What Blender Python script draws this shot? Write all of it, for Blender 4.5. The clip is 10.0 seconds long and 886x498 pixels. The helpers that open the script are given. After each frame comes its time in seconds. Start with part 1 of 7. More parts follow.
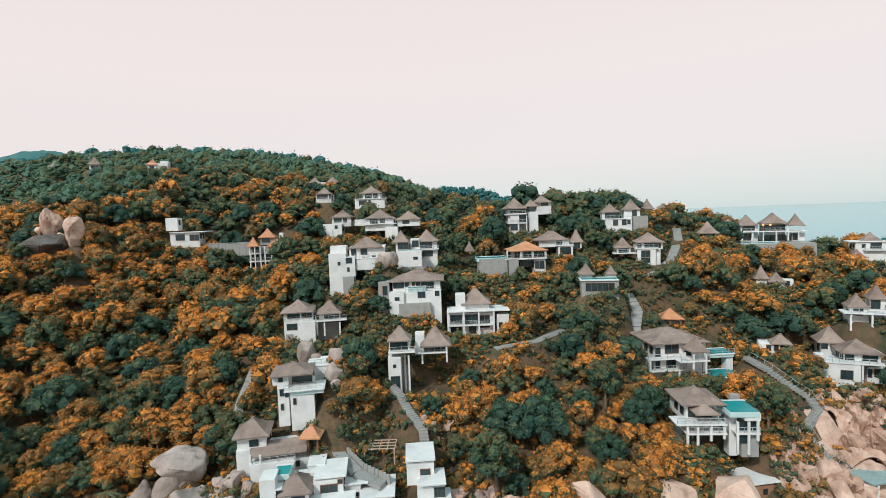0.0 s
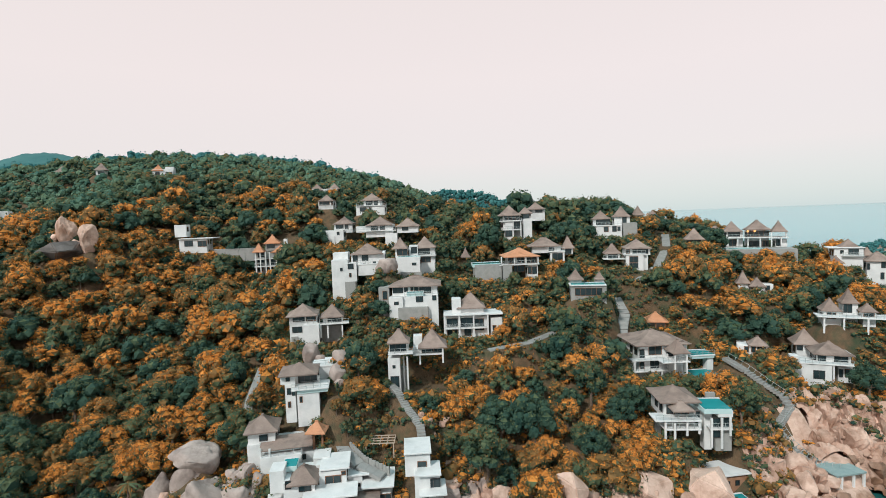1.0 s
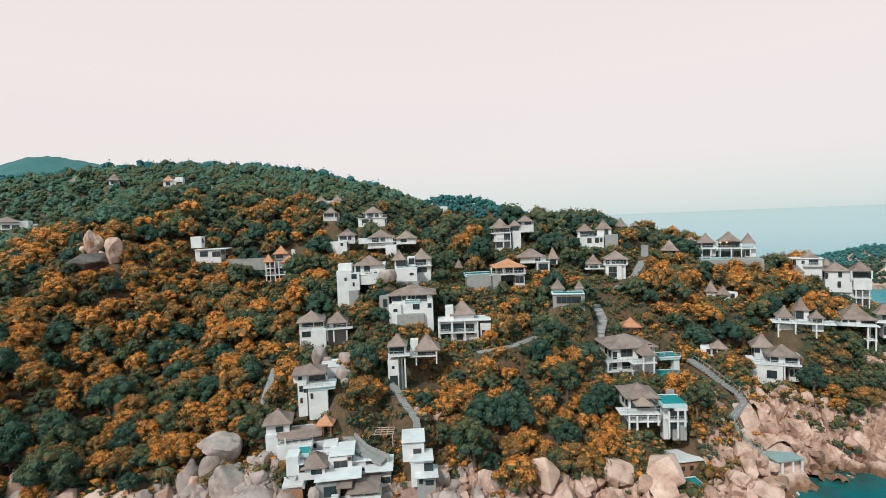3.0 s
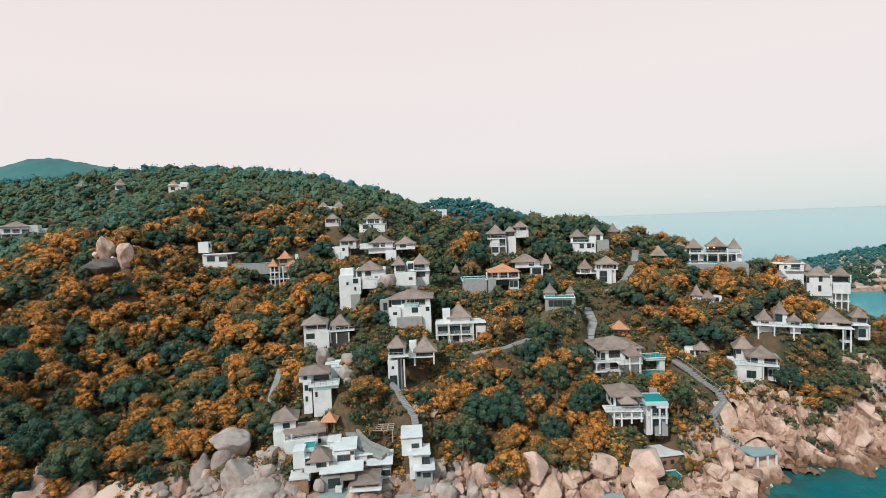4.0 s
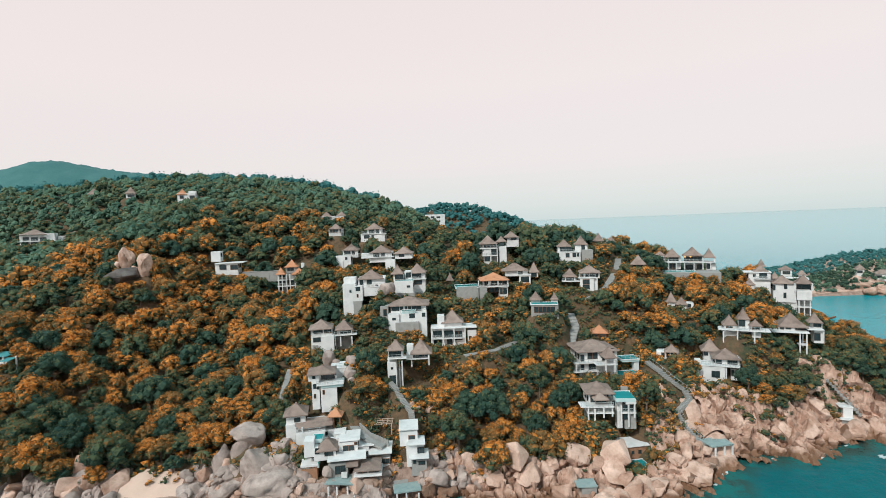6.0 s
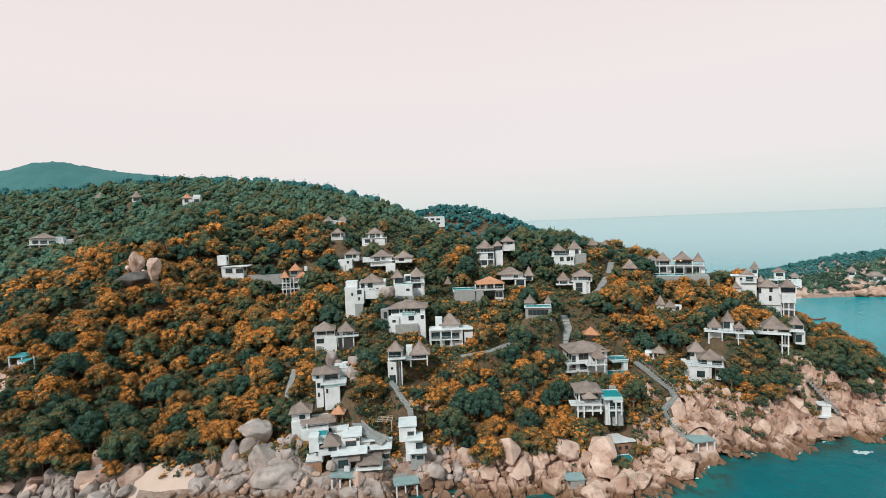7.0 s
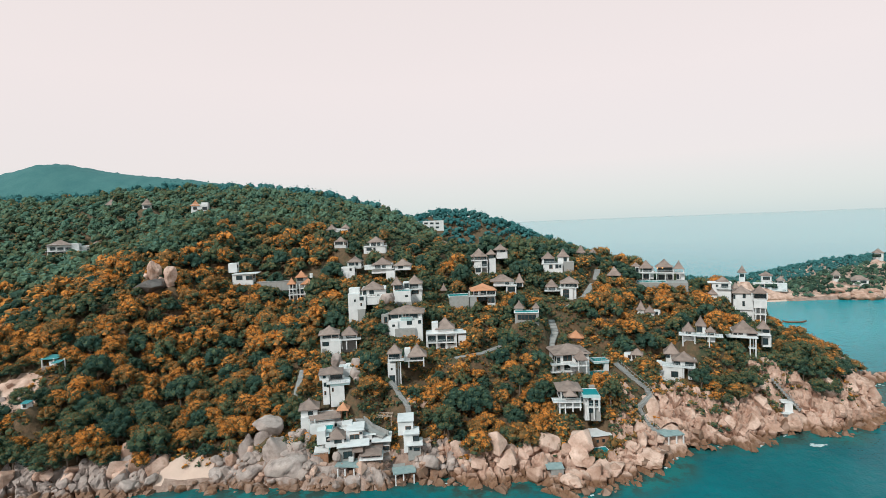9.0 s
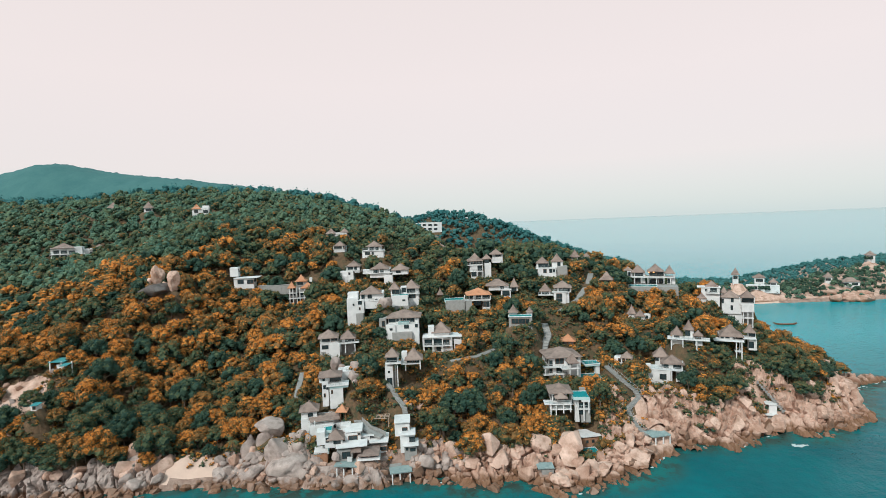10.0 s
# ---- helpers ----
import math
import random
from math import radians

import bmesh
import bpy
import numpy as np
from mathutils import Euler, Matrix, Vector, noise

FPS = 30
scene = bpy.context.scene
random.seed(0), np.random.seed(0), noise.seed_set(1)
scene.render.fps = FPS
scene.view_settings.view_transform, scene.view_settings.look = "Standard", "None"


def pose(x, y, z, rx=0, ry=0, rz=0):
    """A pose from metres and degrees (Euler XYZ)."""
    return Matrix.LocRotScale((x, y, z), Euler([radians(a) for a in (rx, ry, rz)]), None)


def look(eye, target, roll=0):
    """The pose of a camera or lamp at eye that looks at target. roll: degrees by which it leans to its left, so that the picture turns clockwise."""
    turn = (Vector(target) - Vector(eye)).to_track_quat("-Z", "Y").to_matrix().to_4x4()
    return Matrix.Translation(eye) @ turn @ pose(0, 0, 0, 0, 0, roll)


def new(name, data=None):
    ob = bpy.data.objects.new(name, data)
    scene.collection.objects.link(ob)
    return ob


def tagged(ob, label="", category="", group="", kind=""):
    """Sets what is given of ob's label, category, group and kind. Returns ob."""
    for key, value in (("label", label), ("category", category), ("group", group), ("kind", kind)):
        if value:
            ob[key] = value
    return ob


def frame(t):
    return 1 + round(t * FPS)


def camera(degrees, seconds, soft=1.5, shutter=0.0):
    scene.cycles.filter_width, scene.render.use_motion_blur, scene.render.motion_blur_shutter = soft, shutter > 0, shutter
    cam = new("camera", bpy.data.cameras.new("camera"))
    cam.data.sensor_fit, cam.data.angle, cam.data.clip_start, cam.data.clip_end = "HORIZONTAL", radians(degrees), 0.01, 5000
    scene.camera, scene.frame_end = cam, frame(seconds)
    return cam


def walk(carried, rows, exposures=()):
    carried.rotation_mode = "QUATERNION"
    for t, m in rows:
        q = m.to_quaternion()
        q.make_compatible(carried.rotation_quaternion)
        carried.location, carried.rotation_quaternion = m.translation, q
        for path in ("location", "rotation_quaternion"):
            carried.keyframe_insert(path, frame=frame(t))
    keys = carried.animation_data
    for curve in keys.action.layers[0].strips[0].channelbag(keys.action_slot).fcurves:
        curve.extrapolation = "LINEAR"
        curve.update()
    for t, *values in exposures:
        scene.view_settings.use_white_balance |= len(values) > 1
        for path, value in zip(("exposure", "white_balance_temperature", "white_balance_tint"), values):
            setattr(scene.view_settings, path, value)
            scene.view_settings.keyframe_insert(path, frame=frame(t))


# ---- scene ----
cam = camera(84.0, 10.0, soft=0.8)
METRES, EYE, TILT, LEAN, TURN = 62.5, 46.9, -3.7, 2.1, 0.0
ROWS = [
    (0.0, 0.0, 0.0, 0.0, 0.0, 0.0, -0.0),
    (0.5, 0.0064, -0.0474, 0.0108, 0.0, 0.04, 0.01),
    (1.0, 0.0118, -0.0952, 0.0204, 0.02, 0.14, 0.03),
    (1.5, 0.018, -0.1431, 0.0308, 0.01, 0.22, 0.04),
    (2.0, 0.0231, -0.1913, 0.0404, 0.01, 0.25, 0.05),
    (2.5, 0.0289, -0.2399, 0.0512, 0.04, 0.3, 0.06),
    (4.0, 0.0455, -0.3887, 0.0821, 0.03, 0.47, 0.06),
    (4.5, 0.0507, -0.4389, 0.0928, -0.0, 0.53, 0.06),
    (5.0, 0.0567, -0.4889, 0.104, -0.01, 0.53, 0.06),
    (5.5, 0.0625, -0.5389, 0.1156, -0.02, 0.57, 0.07),
    (7.0, 0.0802, -0.6884, 0.1493, 0.04, 0.61, 0.07),
    (7.5, 0.0865, -0.7383, 0.1608, 0.06, 0.66, 0.07),
    (8.0, 0.0923, -0.7881, 0.1718, 0.09, 0.66, 0.07),
    (8.5, 0.0993, -0.8382, 0.1838, 0.11, 0.7, 0.08),
    (9.0, 0.1061, -0.8873, 0.1966, 0.12, 0.66, 0.1),
    (9.5, 0.1144, -0.9294, 0.2135, 0.05, 0.67, 0.1),
    (10.0, 0.1226, -0.9627, 0.2316, 0.02, 0.57, 0.08),
]
walk(cam, [(t, pose(0, 0, EYE, TILT, LEAN, TURN) @ pose(METRES * x, METRES * y, METRES * z, 90 + pitch, roll, yaw)) for t, x, y, z, yaw, pitch, roll in ROWS])

# ---------------------------------------------------------------- world, sun
SUN_ELEV, SUN_AZ = 42.0, 215.0     # degrees; the azimuth is clockwise from +y
world = bpy.data.worlds.new("sky")
scene.world = world
world.use_nodes = True
wn, wl = world.node_tree.nodes, world.node_tree.links
wn.clear()
sky = wn.new("ShaderNodeTexSky")
sky.sky_type, sky.sun_disc = "NISHITA", False
sky.sun_elevation, sky.sun_rotation = radians(SUN_ELEV), radians(SUN_AZ)
bg_sky = wn.new("ShaderNodeBackground")
bg_sky.inputs["Strength"].default_value = 0.012
wl.new(sky.outputs[0], bg_sky.inputs["Color"])
tc = wn.new("ShaderNodeTexCoord")
sep = wn.new("ShaderNodeSeparateXYZ")
wl.new(tc.outputs["Generated"], sep.inputs[0])
ramp = wn.new("ShaderNodeValToRGB")
ramp.color_ramp.elements[0].position, ramp.color_ramp.elements[0].color = 0.0, (0.60, 0.685, 0.685, 1)
ramp.color_ramp.elements[1].position, ramp.color_ramp.elements[1].color = 0.26, (0.85, 0.76, 0.74, 1)
mid = ramp.color_ramp.elements.new(0.11)
mid.color = (0.80, 0.735, 0.72, 1)
high = ramp.color_ramp.elements.new(0.44)
high.color = (0.835, 0.745, 0.725, 1)
zenith = ramp.color_ramp.elements.new(0.66)
zenith.color = (0.37, 0.60, 0.66, 1)
wl.new(sep.outputs["Z"], ramp.inputs[0])
bg_cloud = wn.new("ShaderNodeBackground")
bg_cloud.inputs["Strength"].default_value = 1.0
wl.new(ramp.outputs[0], bg_cloud.inputs["Color"])
add = wn.new("ShaderNodeAddShader")
wl.new(bg_sky.outputs[0], add.inputs[0])
wl.new(bg_cloud.outputs[0], add.inputs[1])
wout = wn.new("ShaderNodeOutputWorld")
wl.new(add.outputs[0], wout.inputs["Surface"])

sun = new("sun", bpy.data.lights.new("sun", "SUN"))
sun.data.energy, sun.data.angle, sun.data.color = 2.75, radians(5), (1.0, 0.965, 0.92)
az, el = radians(SUN_AZ), radians(SUN_ELEV)
sun_from = Vector((math.sin(az) * math.cos(el), math.cos(az) * math.cos(el), math.sin(el)))
sun.matrix_world = look(sun_from * 300, (0, 0, 0))


# ---------------------------------------------------------------- materials
def surface(name, c1, c2, scale=1.0, rough=0.8, bump=0.3, dist=0.05, fine=8.0, island=0.0, objrand=0.0, stain=None, metal=0.0, spec=0.5, trans=0.0):
    """Two colours mixed by coarse and fine noise in metres, with bump; stain: (colour, noise scale, amount)."""
    m = bpy.data.materials.new(name)
    m.use_nodes = True
    n, l = m.node_tree.nodes, m.node_tree.links
    b = n["Principled BSDF"]
    g = n.new("ShaderNodeNewGeometry")
    n1, n2 = n.new("ShaderNodeTexNoise"), n.new("ShaderNodeTexNoise")
    n1.inputs["Scale"].default_value, n1.inputs["Detail"].default_value = scale, 5
    n2.inputs["Scale"].default_value, n2.inputs["Detail"].default_value = scale * fine, 4
    l.new(g.outputs["Position"], n1.inputs["Vector"])
    l.new(g.outputs["Position"], n2.inputs["Vector"])
    mixn = n.new("ShaderNodeMath")
    mixn.operation = "MULTIPLY_ADD"
    mixn.inputs[1].default_value = 0.45
    l.new(n2.outputs["Fac"], mixn.inputs[0])
    half = n.new("ShaderNodeMath")
    half.operation = "MULTIPLY_ADD"
    half.inputs[1].default_value, half.inputs[2].default_value = 1.5, -0.48
    l.new(n1.outputs["Fac"], half.inputs[0])
    l.new(half.outputs[0], mixn.inputs[2])
    value = mixn.outputs[0]
    if island or objrand:
        r = n.new("ShaderNodeMath")
        r.operation = "MULTIPLY_ADD"
        if island:
            l.new(g.outputs["Random Per Island"], r.inputs[0])
        else:
            oi = n.new("ShaderNodeObjectInfo")
            l.new(oi.outputs["Random"], r.inputs[0])
        r.inputs[1].default_value = island or objrand
        l.new(value, r.inputs[2])
        s = n.new("ShaderNodeMath")
        s.operation = "SUBTRACT"
        s.inputs[1].default_value = (island or objrand) / 2
        l.new(r.outputs[0], s.inputs[0])
        value = s.outputs[0]
    mx = n.new("ShaderNodeMix")
    mx.data_type, mx.clamp_factor = "RGBA", True
    mx.inputs[6].default_value, mx.inputs[7].default_value = (*c1, 1), (*c2, 1)
    l.new(value, mx.inputs[0])
    colour = mx.outputs[2]
    if stain:
        sc, ss, sa = stain
        n3 = n.new("ShaderNodeTexNoise")
        n3.inputs["Scale"].default_value, n3.inputs["Detail"].default_value = ss, 6
        l.new(g.outputs["Position"], n3.inputs["Vector"])
        sr = n.new("ShaderNodeMapRange")
        sr.inputs[1].default_value, sr.inputs[2].default_value = 0.5, 0.72
        sr.inputs[3].default_value, sr.inputs[4].default_value = 0, sa
        l.new(n3.outputs["Fac"], sr.inputs[0])
        m2 = n.new("ShaderNodeMix")
        m2.data_type = "RGBA"
        m2.inputs[7].default_value = (*sc, 1)
        l.new(sr.outputs[0], m2.inputs[0])
        l.new(colour, m2.inputs[6])
        colour = m2.outputs[2]
    l.new(colour, b.inputs["Base Color"])
    b.inputs["Roughness"].default_value, b.inputs["Metallic"].default_value = rough, metal
    b.inputs["Specular IOR Level"].default_value = spec
    if bump:
        bp = n.new("ShaderNodeBump")
        bp.inputs["Strength"].default_value, bp.inputs["Distance"].default_value = bump, dist
        l.new(n2.outputs["Fac"], bp.inputs["Height"])
        l.new(bp.outputs[0], b.inputs["Normal"])
    if trans:
        tr = n.new("ShaderNodeBsdfTranslucent")
        l.new(colour, tr.inputs["Color"])
        ms = n.new("ShaderNodeMixShader")
        ms.inputs[0].default_value = trans
        l.new(b.outputs[0], ms.inputs[1])
        l.new(tr.outputs[0], ms.inputs[2])
        l.new(ms.outputs[0], n["Material Output"].inputs["Surface"])
    return m


def rock_material(name, c1, c2, dark, crack):
    """Granite: mottled slabs with dark joints, rain streaks and a tide mark."""
    m = surface(name, c1, c2, 0.30, 0.85, 0.7, 0.15, 7.0, objrand=0.35, stain=(dark, 0.40, 0.75), spec=0.25)
    n, l = m.node_tree.nodes, m.node_tree.links
    b = n["Principled BSDF"]
    g = n.new("ShaderNodeNewGeometry")
    warp = n.new("ShaderNodeTexNoise")
    warp.inputs["Scale"].default_value, warp.inputs["Detail"].default_value = 0.16, 4
    l.new(g.outputs["Position"], warp.inputs["Vector"])
    bend = n.new("ShaderNodeVectorMath")
    bend.operation = "MULTIPLY_ADD"
    bend.inputs[1].default_value = (7.0, 7.0, 7.0)
    l.new(warp.outputs["Color"], bend.inputs[0])
    l.new(g.outputs["Position"], bend.inputs[2])
    joints = []
    for sx, sy, sz, wide in ((crack * 1.5, crack * 1.5, crack * 0.35, 0.03), (crack * 0.6, crack * 0.6, crack * 3.0, 0.02)):
        av = n.new("ShaderNodeVectorMath")
        av.operation = "MULTIPLY"
        av.inputs[1].default_value = (sx, sy, sz)
        l.new(bend.outputs[0], av.inputs[0])
        vo = n.new("ShaderNodeTexVoronoi")
        vo.feature = "DISTANCE_TO_EDGE"
        vo.inputs["Scale"].default_value = 1.0
        l.new(av.outputs[0], vo.inputs["Vector"])
        mr1 = n.new("ShaderNodeMapRange")
        mr1.inputs[1].default_value, mr1.inputs[2].default_value = 0.004, wide
        mr1.inputs[3].default_value, mr1.inputs[4].default_value = 0.90 if not joints else 0.95, 1.0
        l.new(vo.outputs["Distance"], mr1.inputs[0])
        joints.append(mr1)
    mr = n.new("ShaderNodeMath")
    mr.operation = "MULTIPLY"
    l.new(joints[0].outputs[0], mr.inputs[0])
    l.new(joints[1].outputs[0], mr.inputs[1])
    mul = n.new("ShaderNodeMix")
    mul.data_type = "RGBA"
    mul.inputs[6].default_value = (dark[0] * 0.45, dark[1] * 0.45, dark[2] * 0.45, 1)
    l.new(mr.outputs[0], mul.inputs[0])
    old = b.inputs["Base Color"].links[0].from_socket
    l.new(old, mul.inputs[7])
    # algae and tide mark up to about a metre and a half above the sea
    sep_z = n.new("ShaderNodeSeparateXYZ")
    l.new(g.outputs["Position"], sep_z.inputs[0])
    wob = n.new("ShaderNodeTexNoise")
    wob.inputs["Scale"].default_value = 0.6
    l.new(g.outputs["Position"], wob.inputs["Vector"])
    lift = n.new("ShaderNodeMath")
    lift.operation = "MULTIPLY_ADD"
    lift.inputs[1].default_value = 3.4
    l.new(wob.outputs["Fac"], lift.inputs[0])
    neg = n.new("ShaderNodeMath")
    neg.operation = "MULTIPLY"
    neg.inputs[1].default_value = -1.0
    l.new(sep_z.outputs["Z"], neg.inputs[0])
    l.new(neg.outputs[0], lift.inputs[2])
    tide = n.new("ShaderNodeMapRange")
    tide.inputs[1].default_value, tide.inputs[2].default_value = -0.6, 0.6
    tide.inputs[4].default_value = 0.85
    l.new(lift.outputs[0], tide.inputs[0])
    tm = n.new("ShaderNodeMix")
    tm.data_type = "RGBA"
    tm.inputs[7].default_value = (0.17, 0.085, 0.042, 1)
    l.new(tide.outputs[0], tm.inputs[0])
    l.new(mul.outputs[2], tm.inputs[6])
    l.new(tm.outputs[2], b.inputs["Base Color"])
    bump1 = b.inputs["Normal"].links[0].from_node
    bump2 = n.new("ShaderNodeBump")
    bump2.inputs["Strength"].default_value, bump2.inputs["Distance"].default_value = 0.6, 0.15
    l.new(mr.outputs[0], bump2.inputs["Height"])
    l.new(bump1.outputs[0], bump2.inputs["Normal"])
    l.new(bump2.outputs[0], b.inputs["Normal"])
    return m


def water_material(name, c1, c2, rough, wave, height):
    m = surface(name, c1, c2, 0.035, rough, 0, spec=0.5)
    n, l = m.node_tree.nodes, m.node_tree.links
    b = n["Principled BSDF"]
    b.inputs["IOR"].default_value = 1.33
    b.inputs["Specular Tint"].default_value = (0.80, 1.0, 1.0, 1)
    g = n.new("ShaderNodeNewGeometry")
    w1, w2 = n.new("ShaderNodeTexNoise"), n.new("ShaderNodeTexNoise")
    for w, s in ((w1, wave), (w2, wave * 4)):
        w.inputs["Scale"].default_value, w.inputs["Detail"].default_value = s, 3
        l.new(g.outputs["Position"], w.inputs["Vector"])
    b1, b2 = n.new("ShaderNodeBump"), n.new("ShaderNodeBump")
    reach = n.new("ShaderNodeVectorMath")
    reach.operation = "LENGTH"
    l.new(g.outputs["Position"], reach.inputs[0])
    calm = n.new("ShaderNodeMapRange")
    calm.inputs[1].default_value, calm.inputs[2].default_value = 250, 800
    calm.inputs[3].default_value, calm.inputs[4].default_value = 1.0, 0.0
    l.new(reach.outputs["Value"], calm.inputs[0])
    for bb, w, h in ((b1, w1, height), (b2, w2, height * 0.25)):
        bb.inputs["Distance"].default_value = h
        l.new(calm.outputs[0], bb.inputs["Strength"])
        l.new(w.outputs["Fac"], bb.inputs["Height"])
    l.new(b1.outputs[0], b2.inputs["Normal"])
    l.new(b2.outputs[0], b.inputs["Normal"])
    return m


# leaf colours; within one crown they also paint its lit and shaded leaves
LEAF = [
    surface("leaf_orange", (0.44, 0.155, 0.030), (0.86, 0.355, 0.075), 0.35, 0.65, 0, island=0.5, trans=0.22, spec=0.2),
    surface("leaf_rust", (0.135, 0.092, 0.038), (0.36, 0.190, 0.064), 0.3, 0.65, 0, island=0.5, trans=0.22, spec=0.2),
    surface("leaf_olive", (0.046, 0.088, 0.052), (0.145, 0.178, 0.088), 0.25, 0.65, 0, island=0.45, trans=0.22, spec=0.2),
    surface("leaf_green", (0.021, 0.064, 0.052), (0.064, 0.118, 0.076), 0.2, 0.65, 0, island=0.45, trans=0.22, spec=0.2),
    # leaves for the distance, with aerial haze painted into their colour
    surface("leaf_hazed_teal", (0.054, 0.160, 0.130), (0.180, 0.270, 0.160), 0.06, 0.7, 0, island=0.4, trans=0.22, spec=0.2),
    surface("leaf_hazed_blue", (0.030, 0.155, 0.163), (0.088, 0.235, 0.222), 0.05, 0.8, 0, island=0.35, trans=0.22, spec=0.1),
]
BARK = surface("bark", (0.10, 0.07, 0.05), (0.24, 0.18, 0.14), 2.0, 0.9, 0.5)
EARTH = surface("earth", (0.075, 0.060, 0.034), (0.21, 0.125, 0.068), 0.9, 0.95, 1.0, 0.25, stain=((0.045, 0.068, 0.034), 0.35, 0.95))
RUBBLE = surface("shore_shingle", (0.21, 0.135, 0.10), (0.47, 0.35, 0.29), 0.7, 0.9, 1.0, 0.3, 5.0, stain=((0.13, 0.065, 0.035), 0.25, 0.8))
SAND = surface("sand", (0.55, 0.40, 0.32), (0.66, 0.50, 0.41), 0.3, 0.95, 0.3, 0.03)
ROCK = rock_material("granite_pink", (0.35, 0.205, 0.145), (0.76, 0.565, 0.465), (0.24, 0.125, 0.075), 0.16)
ROCK_GREY = rock_material("granite_grey", (0.26, 0.21, 0.185), (0.54, 0.45, 0.405), (0.14, 0.11, 0.10), 0.07)
ROCK_DARK = rock_material("granite_dark", (0.10, 0.095, 0.09), (0.27, 0.245, 0.23), (0.06, 0.055, 0.05), 0.12)
ROCK_WET = surface("granite_wet", (0.17, 0.095, 0.06), (0.36, 0.225, 0.155), 0.5, 0.55, 0.6, 0.1, stain=((0.09, 0.06, 0.045), 0.5, 0.8))
SEA = water_material("sea_water", (0.001, 0.085, 0.106), (0.002, 0.165, 0.188), 0.11, 0.35, 0.34)
# over the pale sand of the bay the water is a lighter turquoise; reefs show through near the shore
sn, sl = SEA.node_tree.nodes, SEA.node_tree.links
sea_b = sn["Principled BSDF"]
sea_b.inputs["Specular IOR Level"].default_value = 0.11
sea_g = sn.new("ShaderNodeNewGeometry")
sea_s = sn.new("ShaderNodeSeparateXYZ")
sl.new(sea_g.outputs["Position"], sea_s.inputs[0])
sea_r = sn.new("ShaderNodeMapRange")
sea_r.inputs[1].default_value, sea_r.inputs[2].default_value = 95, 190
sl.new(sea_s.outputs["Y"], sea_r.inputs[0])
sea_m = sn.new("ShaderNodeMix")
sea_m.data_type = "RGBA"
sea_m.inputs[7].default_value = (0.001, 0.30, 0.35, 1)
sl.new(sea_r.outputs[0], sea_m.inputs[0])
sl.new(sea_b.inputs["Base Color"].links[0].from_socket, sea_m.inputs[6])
shoal = sn.new("ShaderNodeAttribute")
shoal.attribute_name = "shoal"
reef = sn.new("ShaderNodeTexNoise")
reef.inputs["Scale"].default_value, reef.inputs["Detail"].default_value, reef.inputs["Roughness"].default_value = 0.22, 6, 0.65
sl.new(sea_g.outputs["Position"], reef.inputs["Vector"])
shelf = sn.new("ShaderNodeMix")
shelf.data_type = "RGBA"
shelf.inputs[7].default_value = (0.012, 0.150, 0.145, 1)
sl.new(shoal.outputs["Fac"], shelf.inputs[0])
sl.new(sea_m.outputs[2], shelf.inputs[6])
dark_reef = sn.new("ShaderNodeMapRange")
dark_reef.inputs[1].default_value, dark_reef.inputs[2].default_value = 0.42, 0.56
sl.new(reef.outputs["Fac"], dark_reef.inputs[0])
by_shore = sn.new("ShaderNodeMath")
by_shore.operation = "MULTIPLY"
sl.new(dark_reef.outputs[0], by_shore.inputs[0])
sl.new(shoal.outputs["Fac"], by_shore.inputs[1])
sea_f = sn.new("ShaderNodeMix")
sea_f.data_type = "RGBA"
sea_f.inputs[7].default_value = (0.035, 0.060, 0.052, 1)
sl.new(by_shore.outputs[0], sea_f.inputs[0])
sl.new(shelf.outputs[2], sea_f.inputs[6])
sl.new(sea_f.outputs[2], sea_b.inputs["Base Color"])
WHITE = surface("white_render", (0.60, 0.62, 0.615), (0.76, 0.77, 0.76), 0.5, 0.8, 0.15, 0.02, stain=((0.42, 0.45, 0.44), 0.35, 0.55))
CONCRETE = surface("grey_concrete", (0.24, 0.25, 0.24), (0.40, 0.40, 0.38), 0.5, 0.9, 0.3, 0.03, stain=((0.14, 0.15, 0.14), 0.5, 0.6))
STONE = surface("brown_stone", (0.26, 0.13, 0.07), (0.42, 0.24, 0.15), 1.2, 0.9, 0.6, 0.05)
PAVING = surface("pale_paving", (0.22, 0.225, 0.215), (0.36, 0.36, 0.345), 0.8, 0.9, 0.3, 0.03, stain=((0.20, 0.19, 0.17), 0.4, 0.6))
DECKING = surface("weathered_decking", (0.20, 0.30, 0.30), (0.34, 0.43, 0.42), 0.9, 0.7, 0.3, 0.02)
WOOD = surface("brown_wood", (0.12, 0.055, 0.03), (0.26, 0.13, 0.07), 1.5, 0.7, 0.3, 0.02)
METAL = surface("teal_sheet_metal", (0.03, 0.22, 0.24), (0.08, 0.34, 0.35), 0.6, 0.45, 0.2, 0.02)
TILE = surface("pale_teal_tile", (0.42, 0.60, 0.60), (0.55, 0.70, 0.69), 1.0, 0.4, 0.1, 0.01)
FRAME = surface("dark_frame", (0.03, 0.026, 0.024), (0.06, 0.05, 0.045), 2.0, 0.5, 0.1, 0.01)
GLASS = surface("dark_glass", (0.012, 0.022, 0.026), (0.04, 0.065, 0.07), 0.5, 0.08, 0.0)
LANTERN = surface("warm_lantern", (0.9, 0.5, 0.2), (1.0, 0.6, 0.3), 1.0, 0.5, 0)
LANTERN.node_tree.nodes["Principled BSDF"].inputs["Emission Color"].default_value = (1.0, 0.45, 0.15, 1)
LANTERN.node_tree.nodes["Principled BSDF"].inputs["Emission Strength"].default_value = 1.6
